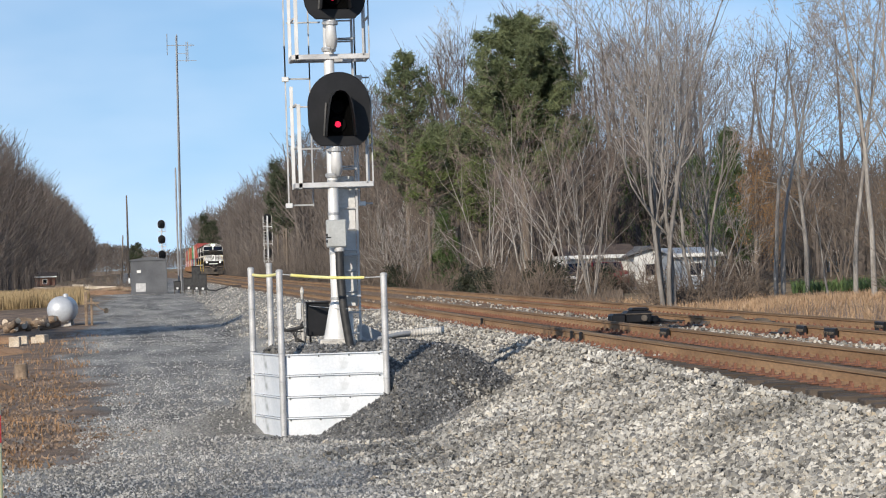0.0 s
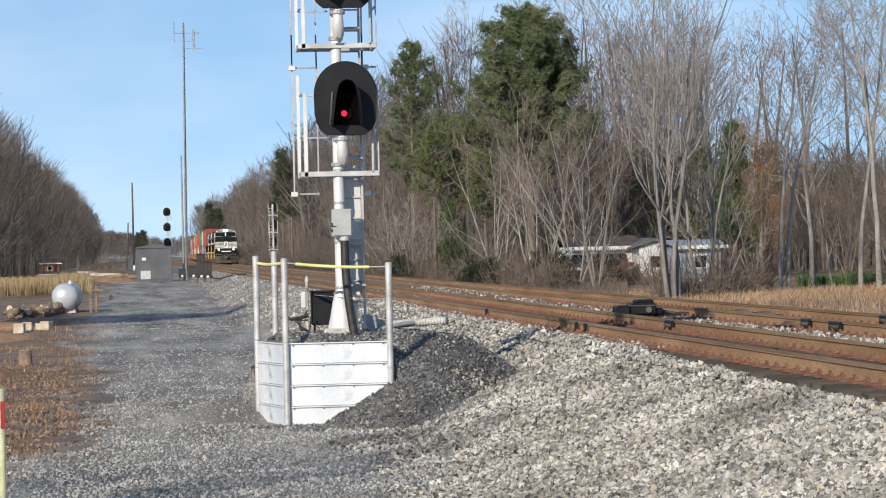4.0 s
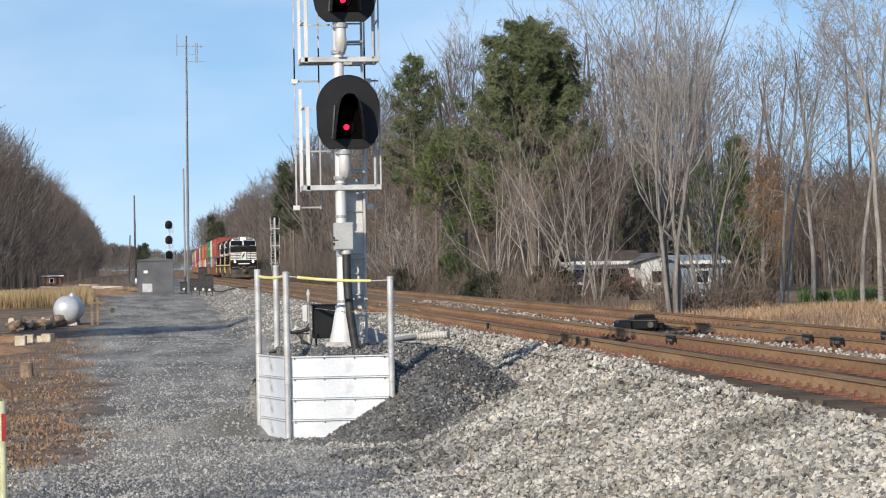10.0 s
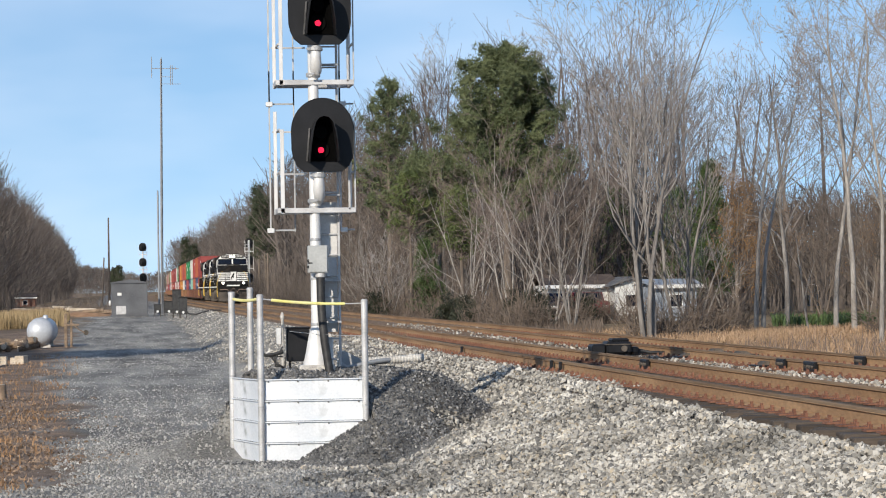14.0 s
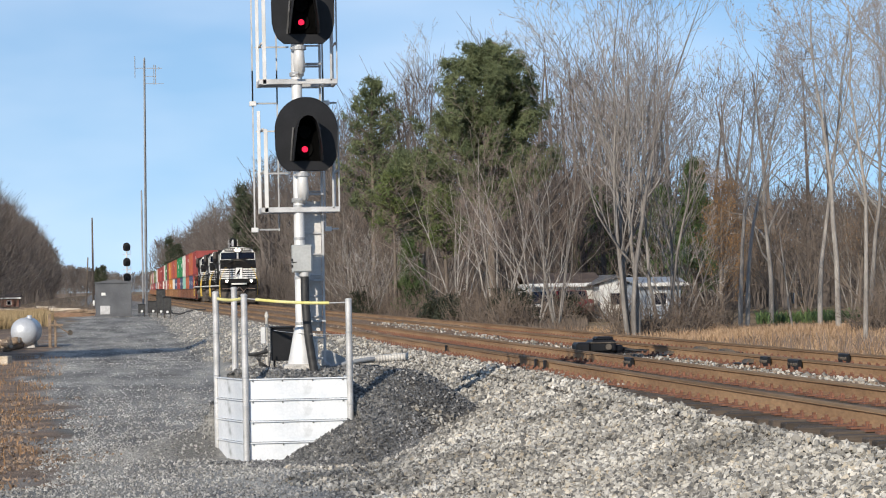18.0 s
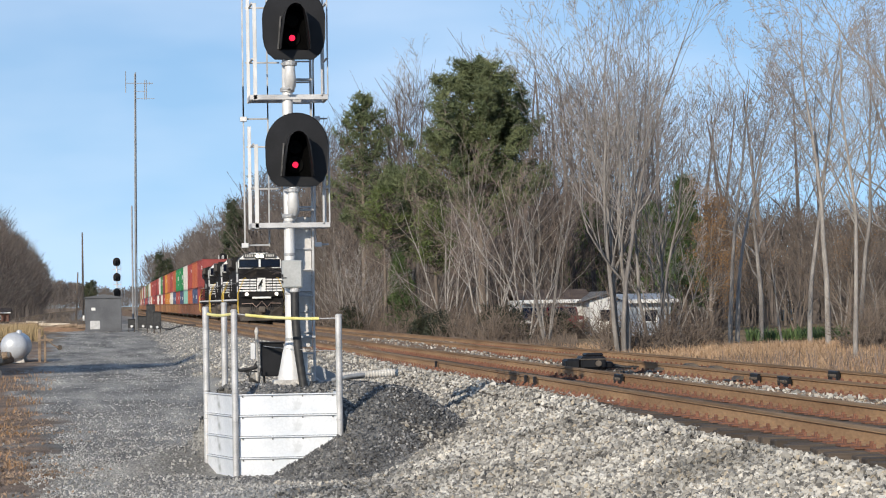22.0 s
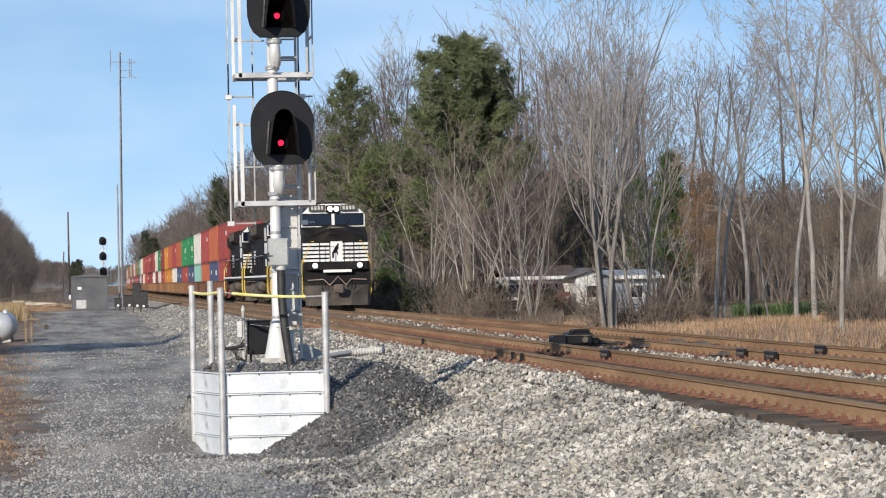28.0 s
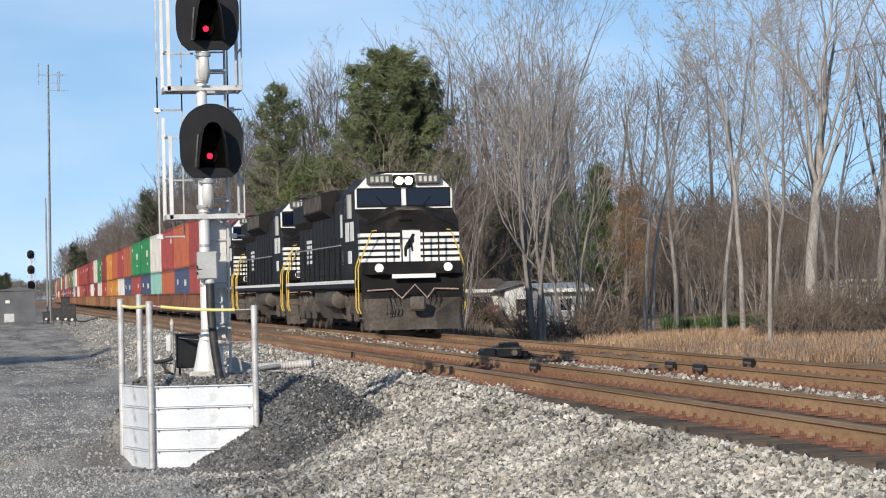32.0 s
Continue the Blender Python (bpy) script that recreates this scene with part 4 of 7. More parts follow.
    for s in (-1, 1):
        part("air_reservoir", Shape().turn([(0.05, 6.7), (0.27, 6.8), (0.27, 9.4), (0.05, 9.5)], 16, (s * 1.32, 0, 1.0), "y"), LOCO_GRIME, lo, "", True)
    for y0 in (3.9, 16.9):
        tk = part("truck", Shape().box(-1.20, -1.02, y0 - 2.6, y0 + 2.6, 0.55, 0.95, 0.05).box(1.02, 1.20, y0 - 2.6, y0 + 2.6, 0.55, 0.95, 0.05).box(-1.0, 1.0, y0 - 0.4, y0 + 0.4, 0.6, 1.3, 0.05), LOCO_GRIME, lo, "grimy truck frame")
        for dy in (-1.85, 0, 1.85):
            wheel_set(tk, y0 + dy)
            for s in (-1, 1):
                jb = Shape().box(s * 1.18 - 0.07, s * 1.18 + 0.07, y0 + dy - 0.24, y0 + dy + 0.24, 0.34, 0.80, 0.04)
                for e in (-0.55, 0.55):
                    jb.turn([(0.12, 0.75), (0.12, 1.2)], 10, (s * 1.12, y0 + dy + e, 0))
                part("journal_box", jb, LOCO_GRIME, tk)
    return lo


CAR_RUST = mat("brown_well_car_paint", (0.12, 0.05, 0.035), (0.19, 0.085, 0.05), 1.2, 15, 0.75, 0, 0.001, per_object=0.25, rust=((0.10, 0.07, 0.05), 1.5, 0.58))
CAR_ORANGE = mat("ochre_well_car_paint", (0.17, 0.085, 0.045), (0.25, 0.13, 0.06), 1.2, 15, 0.75, 0, 0.001, per_object=0.2, rust=((0.14, 0.08, 0.05), 1.5, 0.58))


def well_car(material, word):
    """One unit of a double-stack car, 12.9 m between truck centres; y = 0 is its leading truck."""
    c = thing("well_car", pose(TRACK_B, 100, 0), word + " double-stack well car with containers", "rail car", "train")
    for s in (-1, 1):
        side = part("side_sill", Shape().box(s * 1.36 - 0.06, s * 1.36 + 0.06, 0.9, 12.35, 0.35, 1.32, 0.02), material, c)
        ribs = Shape()
        for k in range(12):
            ribs.box(s * 1.44 - 0.035, s * 1.44 + 0.035, 1.2 + 0.92 * k, 1.3 + 0.92 * k, 0.38, 1.27, 0.01)
        ribs.box(s * 1.43 - 0.05, s * 1.43 + 0.05, 0.9, 12.0, 1.27, 1.36, 0.01).box(s * 1.43 - 0.05, s * 1.43 + 0.05, 0.9, 12.0, 0.31, 0.40, 0.01)
        part("rib", ribs, material, side)
    part("floor", Shape().box(-1.3, 1.3, 0.9, 12.0, 0.20, 0.27), LOCO_GRIME, c)
    for y, d in ((0.2, 1), (13.05, -1)):
        part("end_platform", Shape().prism([(y - d * 0.5, 0.95), (y + d * 0.9, 0.6), (y + d * 0.9, 1.35), (y - d * 0.5, 1.2)], -1.25, 1.25, "x"), material, c)
    tk = part("truck", Shape().box(-1.05, -0.93, -1.1, 1.1, 0.45, 0.75, 0.04).box(0.93, 1.05, -1.1, 1.1, 0.45, 0.75, 0.04).box(-0.9, 0.9, -0.2, 0.2, 0.5, 0.9, 0.03), LOCO_GRIME, c)
    for dy in (-0.88, 0.88):
        wheel_set(tk, dy, 0.42)
    return c


def container(name, colour, word, marks):
    a = tuple(v * 0.85 for v in colour)
    m = mat(name + "_paint", a, tuple(min(1, v * 1.12) for v in colour), 0.8, 12, 0.6, 0, 0.001, per_object=0.12, fine_mix=0.12, rust=(tuple(v * 0.55 for v in colour), 1.1, 0.63))
    c = thing("shipping_container", pose(0, 0, 0), word + " corrugated steel shipping container riding on the train", "container", "containers on the train")
    L, H = 11.85, 2.49
    for s in (-1, 1):
        pr = []
        for k in range(44):
            y = 0.12 + k * (L - 0.24) / 44
            p = (L - 0.24) / 44
            pr += [(s * 1.21, y), (s * 1.21, y + p * 0.4), (s * 1.18, y + p * 0.5), (s * 1.18, y + p * 0.9)]
        pr += [(s * 1.15, L - 0.12), (s * 1.15, 0.12)]
        part("side_panel", Shape().prism(pr, 0.12, H - 0.1, "z"), m, c)
        fr = Shape().box(s * 1.19 - 0.04, s * 1.19 + 0.04, 0, L, 0, 0.13, 0.008).box(s * 1.19 - 0.04, s * 1.19 + 0.04, 0, L, H - 0.11, H, 0.008)
        for y in (0, L - 0.14):
            fr.box(s * 1.16 - 0.07, s * 1.16 + 0.07, y, y + 0.14, 0, H, 0.01)
        part("side_frame", fr, m, c)
        if marks:
            for y0, y1, z0, z1 in marks:
                bars = Shape().box(s * 1.222 - 0.004, s * 1.222 + 0.004, y0, y1, z0, z1)
                part("marking", bars, LOCO_WHITE, c, "white lettering bar")
    part("roof", Shape().box(-1.18, 1.18, 0.05, L - 0.05, H - 0.06, H - 0.02), m, c)
    part("end_wall", Shape().box(-1.15, 1.15, 0.03, 0.10, 0.1, H - 0.08, 0.01), m, c)
    part("door", Shape().box(-1.13, 1.13, L - 0.10, L - 0.02, 0.1, H - 0.08, 0.01), m, c)
    return c


TRAIN = []  # (thing, offset behind the leading coupler, height)
lead = locomotive()
TRAIN.append((lead, 0.0, 0.0))
for o in lead.children_recursive:  # hood and frame end a metre shorter than the drawing's
    if o.name.split(".")[0] not in ("axle", "wheel", "truck", "journal_box"):
        for v in o.data.vertices:
            v.co.y = v.co.y if v.co.y < 5 else 5 + (v.co.y - 5) * 0.955
second = copy_thing(lead, pose(TRACK_B, 102.6, 0))
third = copy_thing(lead, pose(TRACK_B, 125.0, 0))
tagged(second, "second black diesel freight locomotive coupled behind the first")
TRAIN.append((second, 21.6, 0.0))
tagged(third, "third black diesel freight locomotive ahead of the containers")
TRAIN.append((third, 43.2, 0.0))
LAMP_OFF = glass("unlit_lamp_glass", (0.12, 0.12, 0.12))
for o in second.children_recursive + third.children_recursive:
    if o.name.startswith("bulb"):
        o.material_slots[0].link = "OBJECT"
        o.material_slots[0].material = LAMP_OFF
CARS = [well_car(CAR_RUST, "rusty brown"), well_car(CAR_ORANGE, "faded ochre")]
KINDS = {
    "red": ((0.29, 0.05, 0.045), "faded red", [(1.0, 2.2, 1.6, 1.9)]),
    "orange": ((0.38, 0.10, 0.045), "orange red", []),
    "maroon": ((0.20, 0.035, 0.035), "dark maroon", [(9.5, 11.2, 1.7, 2.0)]),
    "green": ((0.02, 0.20, 0.07), "green", [(1.6, 2.6, 1.2, 1.65), (3.0, 4.0, 1.2, 1.65), (9.6, 10.3, 1.9, 2.15), (2.0, 3.4, 0.65, 0.8)]),
    "white": ((0.62, 0.60, 0.56), "white", []),
    "blue": ((0.055, 0.075, 0.15), "dark blue", [(1.5, 3.2, 1.5, 1.85), (8.5, 9.6, 1.6, 1.9), (8.5, 9.6, 0.8, 1.0)]),
    "amber": ((0.50, 0.21, 0.035), "amber orange", [(1.0, 2.0, 1.4, 1.8)]),
    "grey": ((0.38, 0.40, 0.40), "grey", [(2.0, 5.0, 1.2, 1.8)]),
    "teal": ((0.22, 0.42, 0.36), "pale teal", []),
}
BOXES = {k: container(k, *v) for k, v in KINDS.items()}
used = set()


def take(store, key, off, z):
    ob = store[key] if (id(store), key) not in used else copy_thing(store[key], pose(0, 0, 0))
    used.add((id(store), key))
    TRAIN.append((ob, off, z))


TOP = ["red", "orange", "red", "white", "green", "green", "orange", "red", "orange", "amber", "maroon", "green", "white", "red", "maroon", "red", "red", "red", "orange", "white", "grey"]
LOW = ["red", "blue", "orange", "teal", "blue", "red", "blue", "white", "amber", "amber", "red", "white", "maroon", "white", "red", "maroon", "red", "orange", "white", "red", "grey"]
off = 64.0
rnd = random.Random(5)
for k in range(46):
    take(CARS, 0 if k < 5 or rnd.random() < 0.4 else 1, off, 0.0)
    take(BOXES, LOW[k] if k < 21 else rnd.choice(LOW), off + 0.42, 0.27)
    if k < 21 or rnd.random() < 0.8:
        take(BOXES, TOP[k] if k < 21 else rnd.choice(TOP), off + 0.42, 2.78)
    off += 13.25 if (k + 1) % 5 else 14.9


def move_train():
    """The train runs towards the camera along the far track."""
    head = [(0, 417.0), (3, 385.5), (6, 352.5), (10, 311.5), (14, 269.6), (17, 238.4), (20, 206.6), (24, 164.8), (27, 133.4), (29, 111.8), (30.5, 95.3), (32, 78.5)]
    for ob, back, z in TRAIN:
        rows = []
        for t, y in head:
            yy = y + back
            lean = math.degrees(math.atan2(float(bend(yy + 12)) - float(bend(yy)), 12))
            rows.append((t, pose(TRACK_B + float(bend(yy)), yy, z, 0, 0, -lean)))
        walk(ob, rows)


# ---- trees ----
# lighter copy of the grey bark: sunlight on slender trunks put into the colour
BARK_PALE = mat("pale_sunlit_bark", (0.21, 0.192, 0.175), (0.355, 0.33, 0.30), 2.0, 14, 0.9, 0, 0.004, stretch=(3, 3, 0.5))
BARK_GREY = mat("grey_bark", (0.135, 0.123, 0.113), (0.265, 0.246, 0.226), 2.0, 14, 0.9, 0, 0.004, stretch=(3, 3, 0.5))
BARK_DARK = mat("dark_bark", (0.10, 0.08, 0.065), (0.19, 0.155, 0.125), 2.0, 14, 0.9, 0, 0.005, stretch=(3, 3, 0.5))
TWIG_GREY = mat("grey_twigs", (0.215, 0.197, 0.185), (0.33, 0.307, 0.29), 0.6, 5, 0.9)
TWIG_BROWN = mat("brown_twigs", (0.10, 0.077, 0.061), (0.175, 0.138, 0.11), 0.5, 5, 0.9)
TWIG_RED = mat("reddish_twigs", (0.125, 0.096, 0.082), (0.225, 0.178, 0.152), 0.6, 5, 0.9)
WOOD_MID = mat("grey_brown_thicket", (0.066, 0.055, 0.048), (0.15, 0.125, 0.108), 0.3, 3, 0.95)
WOOD_FAR = mat("distant_bare_wood", (0.073, 0.0605, 0.054), (0.162, 0.139, 0.125), 0.16, 2, 0.95, ramp=(0.4, 0.6))
NEEDLE = mat("pine_needles", (0.056, 0.078, 0.033), (0.165, 0.19, 0.088), 0.7, 6, 0.7, fine_mix=0.4)
CEDAR_DARK = mat("dark_shrub_leaves", (0.018, 0.022, 0.012), (0.04, 0.048, 0.024), 0.9, 6, 0.75, fine_mix=0.4)
CEDAR_FAR = mat("dark_distant_needles", (0.026, 0.036, 0.018), (0.062, 0.078, 0.038), 0.9, 6, 0.75, fine_mix=0.4)
CEDAR = mat("cedar_foliage", (0.035, 0.065, 0.02), (0.085, 0.13, 0.04), 0.9, 6, 0.75, fine_mix=0.4)
BRIGHT_NEEDLE = mat("young_pine_needles", (0.05, 0.078, 0.018), (0.115, 0.14, 0.042), 0.9, 6, 0.7, fine_mix=0.4)
LEAF_RUST = mat("rusty_dead_leaves", (0.17, 0.095, 0.04), (0.29, 0.165, 0.07), 0.9, 6, 0.85, fine_mix=0.4)
LEAF_BUFF = mat("buff_dead_leaves", (0.26, 0.15, 0.09), (0.38, 0.25, 0.16), 0.9, 6, 0.85, fine_mix=0.4)
DRY_GRASS = mat("dry_grass_blades", (0.29, 0.185, 0.11), (0.47, 0.325, 0.20), 0.5, 4, 0.85, fine_mix=0.3)


def tubes(segs, sides):
    """Open tapered bars for many segments at once: rows of p0, p1, r0, r1."""
    s = np.asarray(segs, float)
    p0, p1, r0, r1 = s[:, :3], s[:, 3:6], s[:, 6], s[:, 7]
    d = p1 - p0
    d /= np.linalg.norm(d, axis=1)[:, None] + 1e-9
    p1 = p1 + d * r1[:, None] * 0.3
    up = np.where(np.abs(d[:, 2:3]) > 0.9, [[1.0, 0, 0]], [[0, 0, 1.0]])
    a = np.cross(d, up)
    a /= np.linalg.norm(a, axis=1)[:, None] + 1e-9
    b = np.cross(d, a)
    w = 2 * np.pi * np.arange(sides) / sides
    ring = a[:, None] * np.cos(w)[None, :, None] + b[:, None] * np.sin(w)[None, :, None]
    v = np.concatenate([p0[:, None] + ring * r0[:, None, None], p1[:, None] + ring * r1[:, None, None]], 1)
    k = np.arange(sides)
    q = np.stack([k, (k + 1) % sides, sides + (k + 1) % sides, sides + k], 1)
    f = (np.arange(len(s))[:, None, None] * 2 * sides + q[None]).reshape(-1, 4)
    return v.reshape(-1, 3), f


def ribbons(segs, rng):
    """Far-off finest twigs: one thin tapered blade each."""
    p0, p1, r0, r1 = segs[:, :3], segs[:, 3:6], segs[:, 6:7], segs[:, 7:8]
    s = np.cross(p1 - p0, rng.normal(0, 1, (len(segs), 3)) + [0, 2.0, 0])
    s /= np.linalg.norm(s, axis=1)[:, None] + 1e-9
    v = np.stack([p0 - s * r0, p0 + s * r0, p1 + s * r1, p1 - s * r1], 1).reshape(-1, 3)
    return v, np.arange(len(v)).reshape(-1, 4)


def grow(rng, p, d, length, r, level, out, o):
    """One branch and, from it, its children."""
    n = max(1 if level >= 3 else 2, int(length / o["step"][min(level, len(o["step"]) - 1)]))
    n = min(n, 9)
    step = length / n
    pts = [p.copy()]
    d = d / np.linalg.norm(d)
    spots = []
    for i in range(n):
        d = d + rng.normal(0, o["wander"] * (0.6 if level == 0 else 1.0), 3) + np.array([0, 0, o["lift"] * (0 if level == 0 else 1)])
        d /= np.linalg.norm(d)
        q = p + d * step
        t0, t1 = i / n, (i + 1) / n
        e = o["taper"]
        ra, rb = r * (1 - e * t0), max(r * (1 - e * t1), 0.0048)
        out.append((*p, *q, ra, rb, level))
        spots.append((p.copy(), q.copy(), d.copy(), rb, t1))
        p = q
    if level >= o["levels"]:
        return
    count = o["kids"][min(level, len(o["kids"]) - 1)]
    t_lo = o["bare"] if level == 0 else 0.15
    for k in range(count):
        t = t_lo + (1 - t_lo) * (k + rng.random()) / count
        a, b, dd, rb, _ = spots[min(int(t * n), n - 1)]
        fr = t * n - int(t * n)
        at = a + (b - a) * fr
        ang = rng.normal(o["angle"][min(level, len(o["angle"]) - 1)], 0.14)
        side = np.cross(dd, rng.normal(0, 1, 3))
        side /= np.linalg.norm(side) + 1e-9
        nd = dd * math.cos(ang) + side * math.sin(ang)
        ln = length * o["ratio"][min(level, len(o["ratio"]) - 1)] * (1.12 - 0.6 * t) * rng.uniform(0.75, 1.15)
        if level == 0:
            ln = max(ln, length * 0.12)
        grow(rng, at, nd, ln, max(rb * rng.uniform(0.5, 0.72), 0.0056), level + 1, out, o)


DEFAULT = dict(levels=4, kids=(14, 7, 6, 4), ratio=(0.52, 0.52, 0.5, 0.5), angle=(0.62, 0.6, 0.62, 0.6), step=(0.9, 0.55, 0.35, 0.3), wander=0.09, lift=0.05, bare=0.28, taper=0.82)


def skeleton_of(seed, height, r, **over):
    o = {**DEFAULT, **over}
    rng = np.random.default_rng(seed)
    out = []
    stems = o.get("stems", 1)
    for k in range(stems):
        a = 2 * math.pi * (k + rng.random() * 0.5) / stems
        sp = o.get("splay", 0.22) if stems > 1 else 0.02
        d = np.array([math.cos(a) * sp + o.get("lean", 0), math.sin(a) * sp, 1.0])
        grow(rng, np.array([math.cos(a) * r * 1.4, math.sin(a) * r * 1.4, -0.15]) if stems > 1 else np.array([0, 0, -0.15]), d, height * rng.uniform(0.85, 1.0) if stems > 1 else height, r * (0.7 if stems > 1 else 1), 0, out, o)
    return np.array(out), rng


def bare_tree(name, x, y, seed, height, r, bark, twig, label, leaves=None, leaf_n=0, group="bare trees by the line", **over):
    """Trunk and limbs in one part, the fine crown in another."""
    seg, rng = skeleton_of(seed, height, r, **over)
    t = thing(name, pose(x, y, gz(x, y) - 0.05), label, "tree", group)
    lv = seg[:, 8]
    v, f = tubes(seg[lv == 0], 10)
    part("trunk", raw_mesh("trunk", v, f, bark, True), None, t)
    idx = np.flatnonzero(lv == 1)
    for run in np.split(idx, np.flatnonzero(np.linalg.norm(seg[idx[1:], :3] - seg[idx[:-1], 3:6], axis=1) > 1e-6) + 1):
        v, f = tubes(seg[run], 6)
        part("limb", raw_mesh("limb", v, f, bark, True), None, t)
    v, f = tubes(seg[lv == 2], 3)
    v2, f2 = ribbons(seg[lv > 2], rng)
    part("twig_crown", raw_mesh("twigs", np.concatenate([v, v2]), np.concatenate([f, f2 + len(v)]), twig), None, t, "bare fine twigs")
    if leaves:
        tips = seg[lv >= over.get("levels", DEFAULT["levels"]) - 1][:, 3:6]
        part("leaves", raw_mesh("leaves", *flakes(rng, tips[rng.integers(0, len(tips), leaf_n)] + rng.normal(0, 0.12, (leaf_n, 3)), 0.034 if leaf_n > 2000 else 0.028), leaves), None, t, "clinging dry leaves")
    return t


def flakes(rng, at, size, stretch=1.0):
    """Small four-cornered leaves at random turns."""
    n = len(at)
    a = rng.normal(0, 1, (n, 3))
    a /= np.linalg.norm(a, axis=1)[:, None]
    b = np.cross(a, rng.normal(0, 1, (n, 3)))
    b /= np.linalg.norm(b, axis=1)[:, None]
    s = size * rng.uniform(0.6, 1.4, (n, 1))
    v = np.stack([at - a * s * stretch, at + b * s * 0.6, at + a * s * stretch, at - b * s * 0.6], 1).reshape(-1, 3)
    return v, np.arange(4 * n).reshape(-1, 4)


def tufts(rng, at, size, blades=5):
    """Needle sprays: thin blades that radiate from each place."""
    n = len(at)
    d = rng.normal(0, 1, (n, blades, 3))
    d[:, :, 2] = d[:, :, 2] * 0.8 + 0.35
    d /= np.linalg.norm(d, axis=2)[:, :, None]
    s = np.cross(d, rng.normal(0, 1, (n, blades, 3)))
    s /= np.linalg.norm(s, axis=2)[:, :, None]
    ln = size * rng.uniform(0.6, 1.3, (n, 1, 1))
    w = 0.17
    p = at[:, None]
    v = np.stack([p - s * ln * w * 0.5, p + s * ln * w * 0.5, p + d * ln + s * ln * w * 0.2, p + d * ln - s * ln * w * 0.2], 2).reshape(-1, 3)
    return v, np.arange(len(v)).reshape(-1, 4)


def pine(name, x, y, seed, height, r, crown, bare, label, needle, n_tufts, size=0.24, shape=1.0, clump=0.42):
    """Straight trunk, rising limbs, and rounded clumps of needle tufts with gaps between. crown: its greatest radius."""
    rng = np.random.default_rng(seed)
    t = thing(name, pose(x, y, gz(x, y) - 0.05), label, "tree", "evergreens by the line")
    segs = []
    grow(rng, np.array([0, 0, -0.1]), np.array([0.0, 0, 1]), height * 0.96, r, 0, segs, {**DEFAULT, "levels": 0, "wander": 0.022, "taper": 0.85, "step": (1.2,)})
    tr = np.array(segs)
    limbs = []
    n = int(80 * shape)
    for k in range(n):
        h = bare + (1 - bare) * ((k + rng.random()) / n)
        i = min(int(h * len(tr)), len(tr) - 1)
        p = tr[i, :3] + (tr[i, 3:6] - tr[i, :3]) * (h * len(tr) - i)
        u = (h - bare) / (1 - bare)
        reach = crown * (float(np.interp(u, (0, 0.2, 0.5, 0.8, 1), (0.8, 1.0, 0.84, 0.5, 0.12))) if shape >= 1 else (1.05 - u)) * rng.uniform(0.55, 1.08) + 0.15
        a = rng.random() * 2 * math.pi
        d = np.array([math.cos(a), math.sin(a), rng.uniform(0.05, 0.5)])
        sub = []
        grow(rng, p, d, reach, 0.02 + 0.03 * reach / crown, 1, sub, {**DEFAULT, "levels": 2, "kids": (0, 6), "ratio": (0.5, 0.40), "lift": 0.15, "step": (1, 0.5, 0.4)})
        limbs += sub
    limbs = np.array(limbs)
    v, f = tubes(tr, 9)
    part("trunk", raw_mesh("trunk", v, f, BARK_DARK, True), None, t)
    v, f = tubes(limbs[limbs[:, 8] < 2], 4)
    v2, f2 = ribbons(limbs[limbs[:, 8] >= 2], rng)
    v, f = np.concatenate([v, v2]), np.concatenate([f, f2 + len(v)])
    tagged(part("branch_work", raw_mesh("branch_work", v, f, BARK_DARK), None, t), kind="stuff")
    tips = limbs[limbs[:, 8] >= 2][:, 3:6]
    if len(tips) == 0:
        tips = limbs[:, 3:6]
    heart = tips[rng.integers(0, len(tips), max(6, n_tufts // 9))]
    pick = rng.integers(0, len(heart), n_tufts)
    off = rng.normal(0, 1, (n_tufts, 3))
    off *= (rng.random((n_tufts, 1)) ** 0.4) / (np.linalg.norm(off, axis=1)[:, None] + 1e-9)
    at = heart[pick] + off * clump * np.array([1.0, 1.0, 0.95]) * rng.uniform(0.7, 1.25, (len(heart), 1))[pick]
    v, f = tufts(rng, at, size)
    part("crown", raw_mesh("crown", v, f, needle), None, t, "uneven crown of rounded needle clumps")
    return t


def ratio(px):
    """Sideways run for each metre along the track, for a bearing counted from the first view's middle."""
    return math.tan(radians(6.335) + math.atan((px - 784) / 5000))


def at_bearing(px, y):
    return ratio(px) * y, y


def put(fn, name, px, y, *rest, **kw):
    return fn(name, ratio(px) * y, y, *rest, **kw)


put(pine, "pine_tree", 932, 150, 11, 15.0, 0.30, 5.0, 0.36, "tall dense green pine tree", NEEDLE, 25000, 0.22, clump=0.34)
put(pine, "pine_tree", 724, 185, 12, 16.0, 0.22, 3.0, 0.40, "slender sparse green pine tree", NEEDLE, 4400, 0.24, clump=0.34)
put(pine, "pine_tree", 765, 175, 13, 10.5, 0.16, 2.0, 0.45, "thin pine tree with sparse needles", NEEDLE, 1600, 0.25)
put(pine, "pine_tree", 852, 140, 14, 7.0, 0.14, 1.3, 0.50, "small leaning pine with yellow-green needles", BRIGHT_NEEDLE, 900, 0.24)
put(pine, "pine_tree", 815, 152, 18, 9.4, 0.16, 2.0, 0.50, "young pine with spreading boughs beside the tall pine", NEEDLE, 1900, 0.24)
put(pine, "pine_tree", 762, 150, 19, 8.2, 0.13, 1.6, 0.62, "young pine with drooping yellow-green boughs", BRIGHT_NEEDLE, 600, 0.25)
